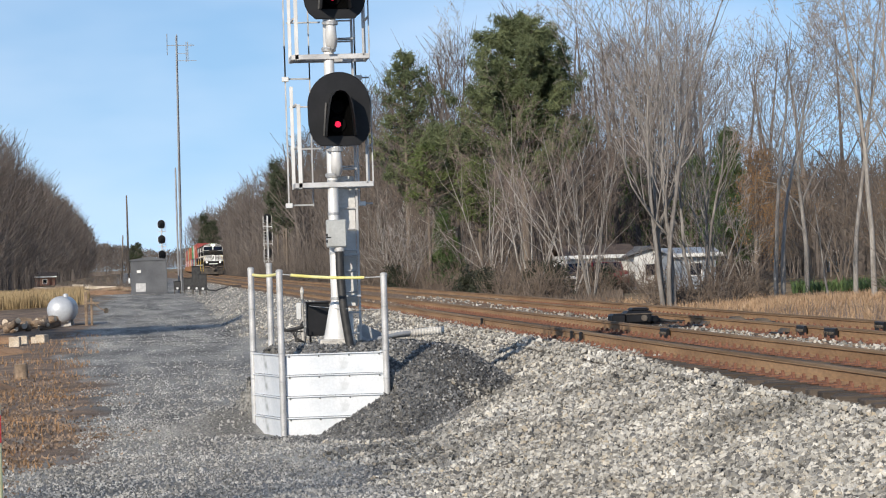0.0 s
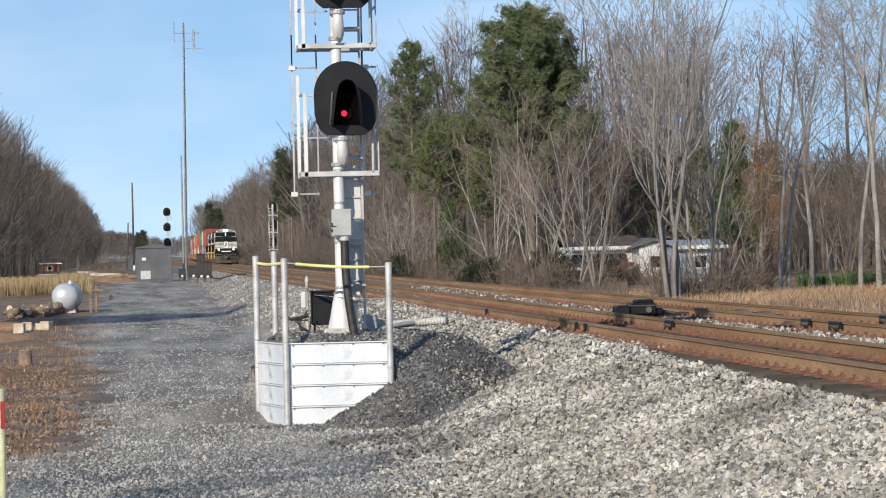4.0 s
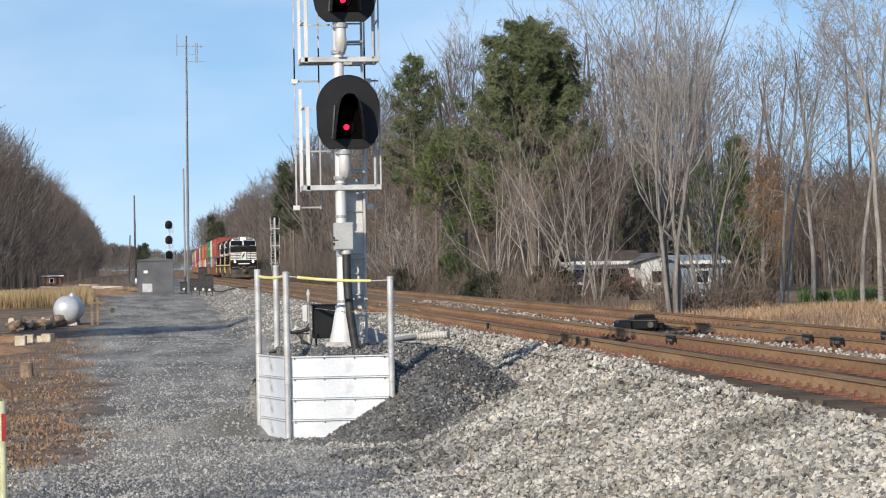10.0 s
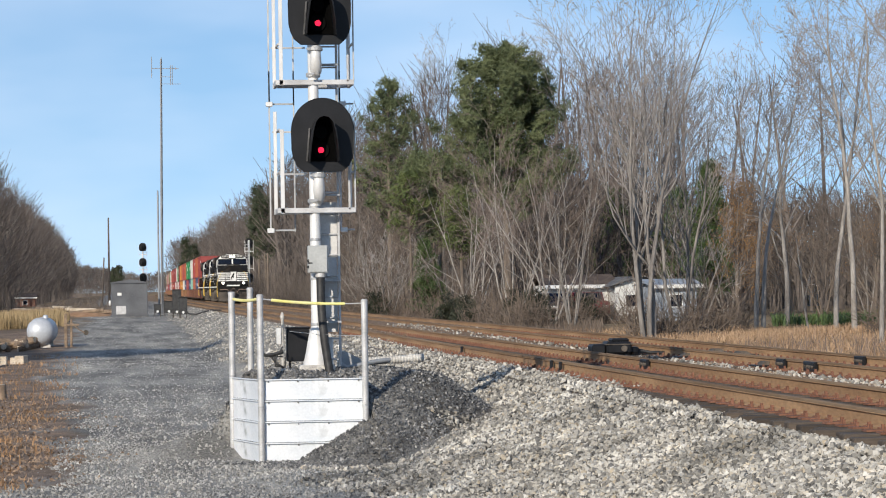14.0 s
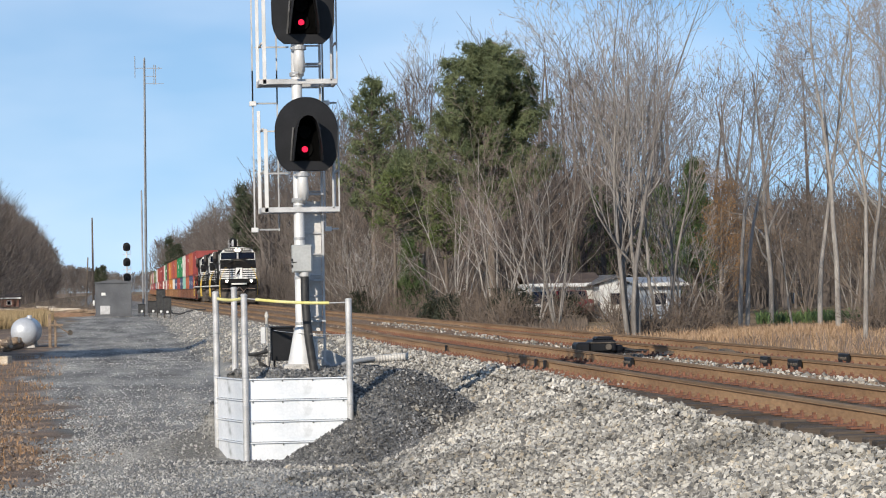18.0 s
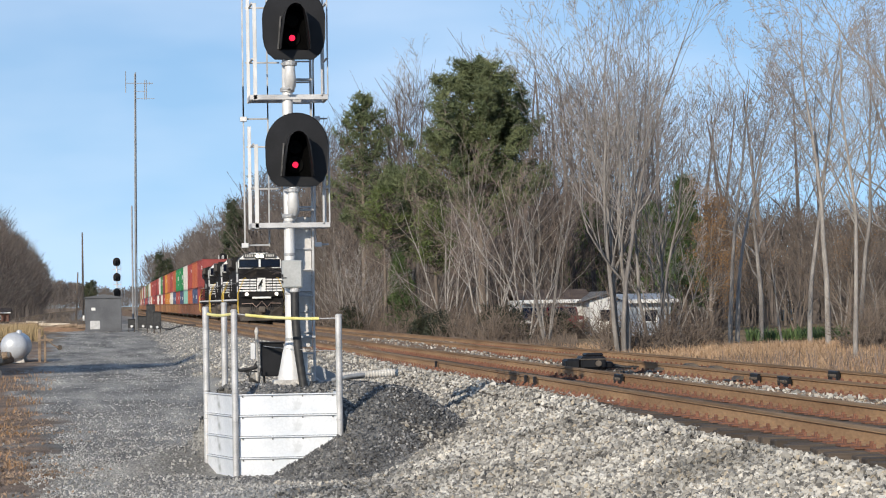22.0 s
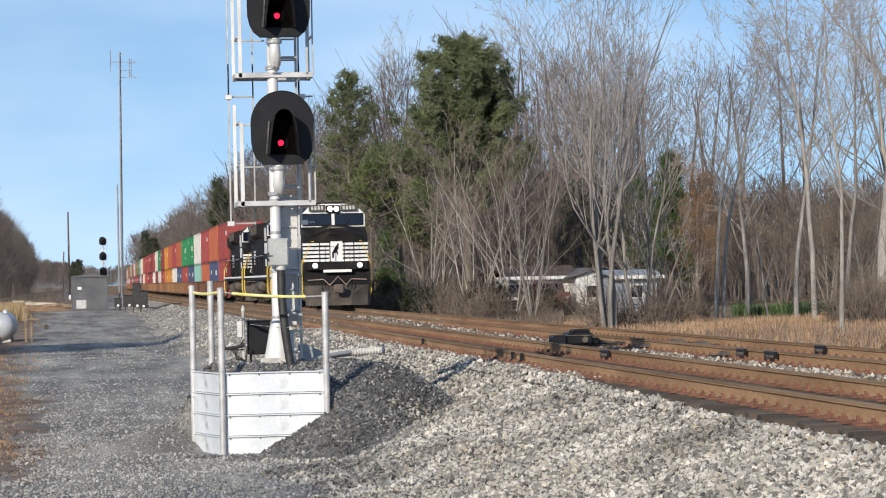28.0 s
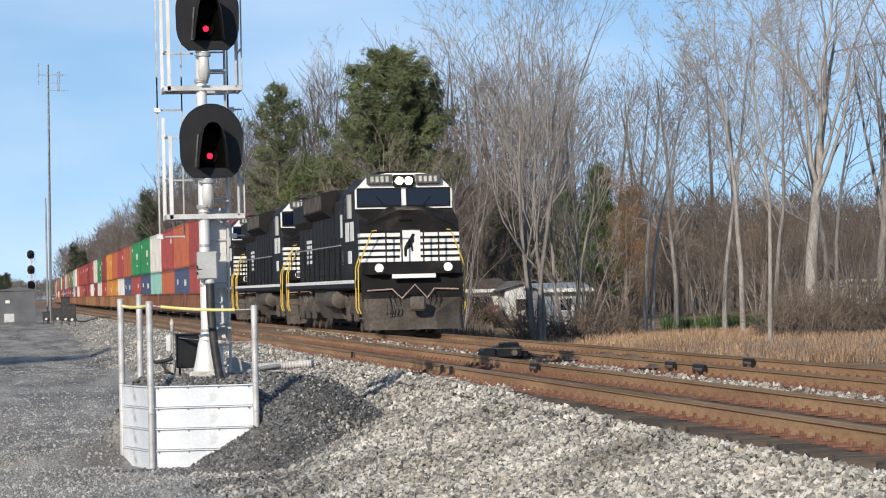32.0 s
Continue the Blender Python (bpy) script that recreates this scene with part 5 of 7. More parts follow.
put(pine, "cedar_tree", 790, 150, 15, 4.6, 0.10, 1.2, 0.06, "dark green cedar with branches to the ground", CEDAR, 1900, 0.2, shape=0.9, clump=0.28)
put(pine, "pine_tree", 1292, 150, 16, 8.6, 0.2, 1.9, 0.15, "dark green conifer behind bare trees", CEDAR, 3200, 0.26, shape=0.9)
put(pine, "pine_tree", 1235, 160, 20, 7.4, 0.2, 1.8, 0.15, "dark green conifer among bare stems", CEDAR, 2400, 0.26, shape=0.9)
put(pine, "pine_tree", 1120, 175, 17, 8.0, 0.2, 2.4, 0.15, "dark green conifer behind bare trees", CEDAR, 1600, 0.3, shape=0.9)
put(bare_tree, "bare_tree", 775, 215, 21, 17.5, 0.2, BARK_GREY, TWIG_GREY, "pale bare tree with an upswept crown", lift=0.10, bare=0.3)
put(bare_tree, "bare_tree", 1180, 91, 22, 12.6, 0.125, BARK_GREY, TWIG_GREY, "large bare tree with several upswept stems", stems=4, splay=0.12, lift=0.095, bare=0.20, kids=(12, 6, 4, 3), angle=(0.46, 0.5, 0.6, 0.6), ratio=(0.55, 0.52, 0.5, 0.5), wander=0.11, taper=0.93)
put(bare_tree, "bare_tree", 1240, 94, 23, 8.5, 0.10, BARK_GREY, TWIG_GREY, "smaller bare tree with upswept limbs", stems=3, splay=0.2, wander=0.13, lift=0.10, angle=(0.42, 0.5, 0.6, 0.6), ratio=(0.58, 0.52, 0.5, 0.5), kids=(9, 5, 4, 3))
put(bare_tree, "bare_tree", 1376, 101, 24, 10.2, 0.13, BARK_PALE, TWIG_GREY, "forked bare tree with brown tips", stems=2, splay=0.14, bare=0.45, leaves=LEAF_BUFF, leaf_n=1300, kids=(11, 6, 5, 3))
put(bare_tree, "bare_tree", 1425, 115, 25, 9.0, 0.12, BARK_GREY, TWIG_BROWN, "bare tree with crooked limbs", wander=0.16, lift=0.0, kids=(11, 6, 5, 3))
put(bare_tree, "bare_tree", 1465, 102, 26, 3.8, 0.05, BARK_PALE, TWIG_GREY, "thin broken bare trunk", kids=(5, 3, 2), levels=2)
put(bare_tree, "bare_tree", 1512, 103, 27, 11.5, 0.10, BARK_PALE, TWIG_GREY, "slender pale bare tree", bare=0.42, leaves=LEAF_BUFF, leaf_n=700, kids=(11, 6, 5, 3))
put(bare_tree, "bare_tree", 1545, 98, 28, 12.0, 0.11, BARK_PALE, TWIG_GREY, "slender pale bare tree", bare=0.40, leaves=LEAF_BUFF, leaf_n=700, kids=(11, 6, 5, 3))
put(bare_tree, "bare_tree", 1592, 75, 29, 9.5, 0.07, BARK_PALE, TWIG_GREY, "young pale bare tree in the dry grass", bare=0.4, kids=(11, 6, 5, 3))
put(bare_tree, "bare_tree", 1662, 100, 30, 13.5, 0.27, BARK_PALE, TWIG_GREY, "stout bare tree with a broad pale trunk", stems=1, bare=0.30, kids=(10, 7, 5, 3), ratio=(0.8, 0.52, 0.5, 0.5), angle=(0.5, 0.55, 0.6, 0.6), wander=0.14, taper=0.95, lift=0.08)
put(bare_tree, "bare_tree", 1605, 118, 36, 11.8, 0.12, BARK_GREY, TWIG_GREY, "bare tree with a twiggy rounded crown", bare=0.35, wander=0.13, kids=(13, 7, 5, 4))
put(bare_tree, "bare_tree", 1695, 126, 37, 12.5, 0.14, BARK_GREY, TWIG_GREY, "bare tree with a twiggy rounded crown", bare=0.3, wander=0.13, kids=(13, 7, 5, 4))
put(bare_tree, "bare_tree", 1715, 110, 31, 11.0, 0.10, BARK_GREY, TWIG_GREY, "slender pale bare tree", bare=0.45, kids=(11, 6, 5, 3))
put(bare_tree, "bare_tree", 1790, 105, 32, 13.0, 0.2, BARK_GREY, TWIG_GREY, "bare tree with a wide crown", bare=0.3, kids=(11, 6, 5, 3))
# added trees outside the view, placed only for their shadows on the gravel
for k, (x, y, h) in enumerate(((-25.5, 80.0, 16.0), (-10.5, 11.0, 9.6))):
    bare_tree("bare_tree", x, y, 33 + k, h, 0.20 if y > 50 else 0.11, BARK_GREY, TWIG_GREY, "unseen bare tree added to cast shade on the yard", bare=0.45, kids=(13, 8, 6, 3), group="bare trees round the yard")
# pines added left of the view to throw the dark band across the yard
for k, (x, y, h) in enumerate(((-13.6, 89.0, 14.0), (-17.6, 87.5, 14.6), (-21.8, 88.5, 14.2))):
    pine("pine_tree", x, y, 300 + k, h, 0.25, 3.0, 0.50, "unseen dense pine added to cast a shadow band on the yard", NEEDLE, 3200, 0.42, clump=0.6)
# undergrowth and bare trees between the pines
for k, (px, y, h, m) in enumerate([(690, 165, 6.0, TWIG_RED), (660, 190, 8.0, TWIG_BROWN), (720, 150, 5.0, TWIG_GREY), (760, 160, 6.5, TWIG_BROWN), (830, 150, 6.0, TWIG_BROWN), (875, 135, 7.5, TWIG_RED), (940, 128, 9.0, TWIG_RED), (1010, 125, 8.6, TWIG_RED), (1045, 118, 7.0, TWIG_BROWN), (1110, 180, 8.0, TWIG_BROWN), (1260, 95, 4.6, TWIG_GREY), (1320, 150, 9.0, TWIG_BROWN), (1490, 150, 6.5, TWIG_BROWN), (1570, 150, 7.0, TWIG_BROWN), (1640, 150, 7.0, TWIG_BROWN), (1740, 150, 8.0, TWIG_BROWN)]):
    put(bare_tree, "bare_tree", px, y, 50 + k, h, 0.035 + 0.0042 * h, BARK_PALE if m is TWIG_RED else BARK_GREY if k % 3 else BARK_DARK, m, "leafless thicket tree with reddish twigs" if m is TWIG_RED else "leafless thicket tree with many twigs", stems=5, splay=0.32, kids=(7, 5, 3, 2), bare=0.15, lift=0.07, wander=0.12)
put(bare_tree, "bare_tree", 1340, 125, 90, 6.0, 0.12, BARK_DARK, TWIG_BROWN, "small tree in rusty orange dead leaves", leaves=LEAF_RUST, leaf_n=7500, bare=0.10, kids=(16, 8, 6, 3), ratio=(0.42, 0.5, 0.5, 0.5))
put(bare_tree, "bare_tree", 1435, 132, 92, 5.0, 0.12, BARK_DARK, TWIG_BROWN, "small tree in rusty orange dead leaves", leaves=LEAF_RUST, leaf_n=1300, bare=0.15)
for k, (px, y, h) in enumerate(((832, 126, 1.5), (858, 124, 1.3), (948, 122, 1.7), (982, 121, 1.5), (1062, 129, 1.2), (700, 150, 1.6))):
    put(pine, "shrub", px, y, 200 + k, h, 0.04, 0.85, 0.02, "dark evergreen shrub at the foot of the trees", CEDAR_DARK, 420, 0.22, shape=0.5)
put(bare_tree, "bare_tree", 1580, 130, 91, 5.5, 0.12, BARK_DARK, TWIG_BROWN, "small tree in rusty orange dead leaves", leaves=LEAF_RUST, leaf_n=1500, bare=0.15)


def far_wood(name, label, places, seed, height, wood=WOOD_FAR, twigs=260):
    """A stretch of distant bare wood: many trees in one mesh, each a stem, some limbs and a fan of fine twigs."""
    rng = np.random.default_rng(seed)
    kinds = [skeleton_of(seed + k, 11.0, 0.16, levels=1, kids=(10,), bare=0.18, step=(4, 3), lift=0.03, ratio=(0.36,), angle=(0.75,))[0] for k in range(6)]
    vs, fs, n = [], [], 0
    for x, y in places:
        s = kinds[rng.integers(0, 6)]
        a = rng.random() * 6.28
        h = height * rng.uniform(0.84, 1.04)
        k = h / 12
        m = np.array([[math.cos(a), -math.sin(a), 0], [math.sin(a), math.cos(a), 0], [0, 0, 1]]) * k
        q = s[:, :8].copy()
        base = np.array([x, y, gz(x, y)])
        q[:, :3] = q[:, :3] @ m.T + base
        q[:, 3:6] = q[:, 3:6] @ m.T + base
        fine = 0.006 + 0.000055 * y
        q[:, 6:8] = np.maximum(q[:, 6:8] * k, fine)
        u = rng.random(twigs) ** 0.75
        ang = rng.random(twigs) * 6.283
        wide = h * 0.20 * np.sin(np.pi * np.clip(0.12 + 0.86 * u, 0, 1)) ** 0.7 * np.sqrt(rng.random(twigs))
        c = np.stack([wide * np.cos(ang), wide * np.sin(ang), h * (0.10 + 0.84 * u)], 1)
        d = np.stack([np.cos(ang) * 0.55, np.sin(ang) * 0.55, np.full(twigs, 0.9)], 1) + rng.normal(0, 0.38, (twigs, 3))
        ln = h * rng.uniform(0.03, 0.09, (twigs, 1))
        w = np.full((twigs, 1), fine)
        tw = np.concatenate([c + base, c + d * ln + base, w, w * 0.6], 1)
        for v, f in (tubes(q, 3), ribbons(tw, rng)):
            vs.append(v)
            fs.append(f + n)
            n += len(v)
    ob = new(name, raw_mesh(name, np.concatenate(vs), np.concatenate(fs), wood))
    return tagged(ob, label, "woodland", kind="stuff")


rw = np.random.default_rng(3)
for px, y, h in ((362, 620, 13.5), (376, 600, 12.0), (492, 350, 15.0), (506, 342, 14.0), (246, 900, 10.5), (236, 930, 9.5)):
    put(pine, "pine_tree", px, y, 60 + px, h, 0.2, 1.7, 0.40, "dark pine standing in the distant bare woodland", CEDAR_FAR, 600, 0.5, clump=0.6)
far_wood("woodland", "brown leafless woodland along the far side of the line", [(20 + rw.random() ** 1.6 * 26 + max(0, (230 - y)) * 0.05, y) for y in 165 * (900 / 165) ** np.linspace(0, 1, 330)], 100, 17.6)
far_wood("woodland", "brown leafless woodland beyond the field", [(-13 - rw.random() ** 1.6 * 24, y) for y in 250 * (950 / 250) ** np.linspace(0, 1, 300)], 120, 17.6, WOOD_FAR, 330)
far_wood("woodland", "leafless wood behind the houses", [(ratio(px) * y, y) for px, y in zip(np.linspace(640, 1150, 90), 205 + rw.random(90) * 80)], 140, 12.0, WOOD_MID)
far_wood("woodland", "low leafless wood behind the houses", [(ratio(px) * y, y) for px, y in zip(np.linspace(1120, 1900, 180), 195 + rw.random(180) * 90)], 150, 9.5, WOOD_MID, 220)
far_wood("woodland", "brown bare thicket behind the trees by the line", [(ratio(px) * y, y) for px, y in zip(np.linspace(830, 1900, 130), 156 + rw.random(130) * 34)], 170, 7.0, WOOD_MID, 220)
far_wood("woodland", "hazy leafless wood where the line vanishes", [(ratio(px) * y, y) for px, y in zip(np.linspace(100, 246, 110), np.linspace(640, 1450, 110) + 60 * rw.random(110))], 160, 13.0, WOOD_FAR, 160)
far_wood("woodland", "hazy leafless wood closing the far end of the line", [(ratio(px) * y, y) for px, y in zip(np.linspace(225, 345, 70), 1250 + 350 * rw.random(70))], 180, 11.0, WOOD_FAR, 110)
far_wood("woodland", "taller leafless wood far along the line", [(24 + rw.random() * 16 + bend(y) * 0.6, y) for y in np.linspace(480, 900, 70)], 190, 19.0, WOOD_FAR, 200)


# ---- things along the line ----
ROOF_BROWN = mat("brown_shingles", (0.065, 0.045, 0.036), (0.11, 0.078, 0.06), 1.5, 14, 0.9)
ROOF_TAN = mat("tan_shingles", (0.15, 0.105, 0.072), (0.24, 0.175, 0.125), 1.5, 14, 0.9)
ROOF_GREY = mat("grey_shingles", (0.10, 0.10, 0.10), (0.18, 0.175, 0.17), 1.5, 14, 0.9)
SIDING = mat("white_siding", (0.66, 0.66, 0.64), (0.80, 0.80, 0.78), 1.0, 12, 0.7, fine_mix=0.1)
SIDING_BLUE = mat("pale_blue_siding", (0.27, 0.31, 0.36), (0.36, 0.40, 0.45), 1.0, 12, 0.7, fine_mix=0.1)
BARN_RED = mat("red_barn_boards", (0.13, 0.06, 0.045), (0.19, 0.09, 0.065), 1.0, 12, 0.85)
CAR_RED = mat("red_car_paint", (0.14, 0.010, 0.014), (0.18, 0.014, 0.018), 1.0, 10, 0.3, fine_mix=0.05)
CAR_DARK = mat("dark_car_paint", (0.02, 0.022, 0.03), (0.035, 0.037, 0.045), 1.0, 10, 0.3, fine_mix=0.05)
CAR_WHITE = mat("white_car_paint", (0.68, 0.68, 0.68), (0.76, 0.76, 0.76), 1.0, 10, 0.3, fine_mix=0.05)
HUT_STEEL = mat("grey_hut_aluminium", (0.084, 0.088, 0.097), (0.118, 0.123, 0.134), 0.9, 9, 0.5, 0.1, fine_mix=0.1)
TANK_WHITE = mat("silver_white_tank_paint", (0.44, 0.465, 0.50), (0.57, 0.59, 0.62), 1.2, 12, 0.4, 0.15, fine_mix=0.08, rust=((0.42, 0.36, 0.32), 1.6, 0.66))
LOG_WOOD = mat("weathered_log", (0.14, 0.10, 0.07), (0.30, 0.22, 0.15), 2, 14, 0.9, 0, 0.004)
CUT_WOOD = mat("cut_timber_end", (0.42, 0.34, 0.25), (0.58, 0.50, 0.40), 3, 20, 0.9)
POST_LIME = mat("pale_yellow_marker", (0.62, 0.62, 0.34), (0.74, 0.74, 0.46), 3, 20, 0.6, fine_mix=0.1)
POST_RED = mat("red_reflective_band", (0.45, 0.03, 0.03), (0.58, 0.05, 0.05), 3, 20, 0.5, fine_mix=0.1)
CLAY = mat("orange_clay", (0.32, 0.17, 0.08), (0.44, 0.26, 0.14), 1.5, 10, 0.95, 0, 0.02)


def far_signal(x, y, top, label, turned):
    """A three-headed mast signal further down the line."""
    s = thing("signal_mast", pose(x, y, gz(x, y), 0, 0, 180 if turned else 0), label, "railway signal")
    z0 = top - gz(x, y)
    part("mast", Shape().turn([(0.16, 0), (0.10, 0.5), (0.075, 0.6), (0.075, z0 - 0.3)], 12), ALU, s, "", True)
    lad = part("ladder", Shape().box(0.12, 0.15, 0.18, 0.22, 0.1, z0 - 0.4).box(0.40, 0.43, 0.18, 0.22, 0.1, z0 - 0.4), ALU, s)
    for k in range(int(z0 / 0.305) - 2):
        part("rung", Shape().tube([(0.13, 0.2, 0.3 + 0.305 * k), (0.42, 0.2, 0.3 + 0.305 * k)], 0.014, 5), ALU, lad)
    for k in range(3):
        z = z0 - 1.0 - 1.82 * k
        rim = [(0.44 * math.cos(math.pi * i / 14), z + 0.45 + 0.46 * math.sin(math.pi * i / 14)) for i in range(15)] + [(-0.42, z + 0.1), (-0.28, z - 0.1), (0.28, z - 0.1), (0.42, z + 0.1)]
        h = part("backplate", Shape().prism(rim, -0.30, -0.28), BLACK, s)
        part("hood", Shape().prism([(-0.2, z + 0.1), (-0.12, z + 0.66), (0, z + 0.74), (0.12, z + 0.66), (0.2, z + 0.1), (0.18, z + 0.1), (0.0, z + 0.70), (-0.18, z + 0.1)], -0.7, -0.28), BLACK, h)
        part("housing", Shape().box(-0.2, 0.2, -0.28, -0.05, z, z + 0.7, 0.03), BLACK, h)
        part("bracket", Shape().tube([(0, -0.12, z), (0, -0.12, z - 0.25), (0, 0, z - 0.35)], 0.07, 8), ALU, h)
        part("platform", Shape().box(-0.45, 0.55, 0.1, 0.5, z - 0.50, z - 0.44).box(-0.45, -0.42, 0.45, 0.5, z - 0.7, z + 0.7).box(0.50, 0.53, 0.45, 0.5, z - 0.7, z + 0.7), ALU, h)
    return s


far_signal(ratio(287) * 340, 340, 7.1, "tall three-headed signal mast behind the equipment hut", False)
far_signal(ratio(475) * 300, 300, 6.75, "three-headed signal mast on the far side of the tracks", True)


def hut():
    x0, x1, y = ratio(229) * 207, ratio(296) * 207, 207
    h = thing("equipment_hut", pose(0, 0, -0.62), "grey aluminium railway equipment hut on the gravel", "hut")
    part("wall", Shape().box(x0 + 0.06, x1 - 0.06, y, y + 3.6, 0.12, 2.50, 0.02), HUT_STEEL, h)
    seams = Shape()
    for k in range(6):
        xs = x0 + 0.1 + (x1 - x0 - 0.2) * k / 5
        seams.box(xs - 0.015, xs + 0.015, y - 0.012, y + 0.002, 0.14, 2.48)
    part("seam", seams, HUT_STEEL, h)
    part("roof", Shape().prism([(x0 - 0.06, 2.44), (x1 + 0.06, 2.44), (x1 + 0.06, 2.50), ((x0 + x1) / 2, 2.72), (x0 - 0.06, 2.50)], y - 0.1, y + 3.7), HUT_STEEL, h)
    part("skid", Shape().box(x0, x1, y, y + 3.6, 0, 0.12, 0.01), HUT_STEEL, h)
    part("sign", Shape().box(x0 + 0.50, x0 + 0.80, y - 0.03, y - 0.012, 1.55, 1.76, 0.004), SIDING, h, "small white sign plate")
    d = part("door", Shape().box(x0 + 0.40, x0 + 1.12, y - 0.035, y - 0.005, 0.18, 0.80, 0.01), GALV, h, "paler lower access panel")
    part("meter", Shape().turn([(0.05, -0.14), (0.20, -0.12), (0.20, 0)], 16, (x0 + 0.0, y + 1.6, 1.0), "x"), SIDING, h, "white round meter")
    return h


hut()


TOWER_STEEL = mat("dull_tower_steel", (0.21, 0.215, 0.225), (0.31, 0.315, 0.325), 1.0, 12, 0.7, 0.1)


def radio_tower():
    x, y = ratio(320) * 217, 217
    z0 = gz(x, y)
    t = thing("radio_tower", pose(x, y, z0, 0, 0.5, 0), "slender grey steel radio mast with antennas at its top", "radio tower")
    H = 19.6
    for k in range(3):
        a = 2.094 * k + 0.4
        part("leg", Shape().tube([(0.10 * math.cos(a), 0.10 * math.sin(a), 0), (0.05 * math.cos(a), 0.05 * math.sin(a), H)], 0.032, 6), TOWER_STEEL, t)
    lace = Shape()
    for k in range(60):
        a0, a1 = 2.094 * k + 0.4, 2.094 * (k + 1) + 0.4
        za, zb = H * k / 60, H * (k + 1) / 60
        ra, rb = 0.10 - 0.05 * k / 60, 0.10 - 0.05 * (k + 1) / 60
        lace.tube([(ra * math.cos(a0), ra * math.sin(a0), za), (rb * math.cos(a1), rb * math.sin(a1), zb)], 0.018, 4)
    part("lacing", lace, TOWER_STEEL, t)
    part("core_cable", Shape().tube([(0, 0, 0), (0, 0, H)], 0.04, 6), TOWER_STEEL, t)
    part("crossarm", Shape().box(-0.75, 1.35, -0.02, 0.02, H - 0.78, H - 0.73), TOWER_STEEL, t)
    for xx, za, zb in ((-0.72, H - 1.5, H + 0.15), (0.02, H - 0.6, H + 0.1), (0.72, H - 2.0, H - 0.5), (0.85, H - 2.0, H - 0.5), (1.1, H - 0.85, H - 0.65)):
        part("antenna", Shape().tube([(xx, 0, za), (xx, 0, zb)], 0.03, 6), TOWER_STEEL, t)
    for zz in (H - 1.95, H - 1.4):
        part("boom", Shape().box(0.0, 1.5 if zz < H - 1.6 else 0.9, -0.02, 0.02, zz, zz + 0.035), TOWER_STEEL, t)
    return t


radio_tower()
sp = thing("steel_pole", pose(ratio(315) * 214, 214, gz(3.6, 214)), "thinner grey steel pole beside the radio mast", "pole")
part("shaft", Shape().turn([(0.075, 0), (0.06, 9.3), (0.02, 9.4)], 10), TOWER_STEEL, sp, "", True)
for px, y, h, r, lb in ((227, 330, 10.4, 0.11, "tall weathered utility pole"), (214, 380, 6.4, 0.11, "leaning weathered utility pole"), (508, 262, 5.4, 0.13, "dark weathered pole stump at the wood's edge")):
    x = ratio(px) * y
    u = thing("utility_pole", pose(x, y, gz(x, y) - 0.1, 0, 3 if px == 214 else 0, 0), lb, "utility pole")
    part("shaft", Shape().turn([(r * 1.3, 0), (r, h * 0.6), (r * 0.75, h)], 10), BARK_DARK, u, "", True)
    part("bracket", Shape().box(-0.35, 0.12, -0.05, 0.05, h * 0.42, h * 0.42 + 0.1), BARK_DARK, u)

# switch gear near the hut
for px, y, w, h, lb in ((332, 196, 0.7, 0.8, "dark switch stand on the ballast"), (346, 192, 0.6, 1.6, "tall dark relay case on legs"), (357, 190, 0.55, 1.1, "dark relay case on legs"), (312, 200, 0.5, 0.6, "low dark relay case")):
    x = ratio(px) * y
    c = thing("relay_case", pose(x, y, gz(x, y)), lb, "relay case")
    part("body", Shape().box(-w / 2, w / 2, -0.2, 0.25, 0.3, 0.3 + h, 0.03), RUBBER, c)
    part("lid", Shape().box(-w / 2 - 0.03, w / 2 + 0.03, -0.23, 0.28, 0.3 + h, 0.34 + h, 0.01), RUBBER, c)
    for s in (-1, 1):
        part("leg", Shape().box(s * w * 0.4 - 0.03, s * w * 0.4 + 0.03, -0.03, 0.03, -0.05, 0.31), LOCO_GRIME, c)
    part("lamp", Shape().turn([(0.09, -0.26), (0.09, -0.2)], 12, (0.0, 0, 0.42), "y"), ALU, c)
cb = thing("cable_loop", pose(0, 0, 0), "black cable running from the relay cases over the ballast", "cable")
x = ratio(357) * 190
part("cable", Shape().tube([(x + 0.1, 189.8, gz(x, 190) + 0.7), (x + 0.35, 189.5, gz(x + 0.3, 189.5) + 0.3), (x + 0.8, 189, gz(x + 0.8, 189) + 0.08), (x + 1.8, 188, gz(x + 1.8, 188) + 0.05), (x + 2.6, 187, gz(x + 2.6, 187) + 0.03)], 0.05, 8), RUBBER, cb, "", True)


def tank():
    x, y = ratio(103) * 124, 124
    z = gz(x, y)
    t = thing("propane_tank", pose(x, y, z, 0, 0, -3), "silver white propane tank with domed end on short saddles", "tank")
    r = 0.60
    prof = [(r * math.sin(a), -0.45 * math.cos(a) + 0.45) for a in np.linspace(0.06, math.pi / 2, 9)] + [(r, 2.8)] + [(r * math.cos(a), 2.8 + 0.45 * math.sin(a)) for a in np.linspace(0.1, 1.5, 8)]
    part("shell", Shape().turn(prof, 28, (0, 0, 0.72), "y"), TANK_WHITE, t, "", True)
    part("dome", Shape().turn([(0.12, 1.26), (0.12, 1.38), (0.09, 1.42), (0.03, 1.43)], 14, (0.22, 0.6, 0)), TANK_WHITE, t, "", True)
    for y0 in (0.5, 2.4):
        part("saddle", Shape().prism([(-0.45, -0.02), (0.45, -0.02), (0.36, 0.32), (0, 0.2), (-0.36, 0.32)], y0, y0 + 0.15), CONCRETE, t)
    return t


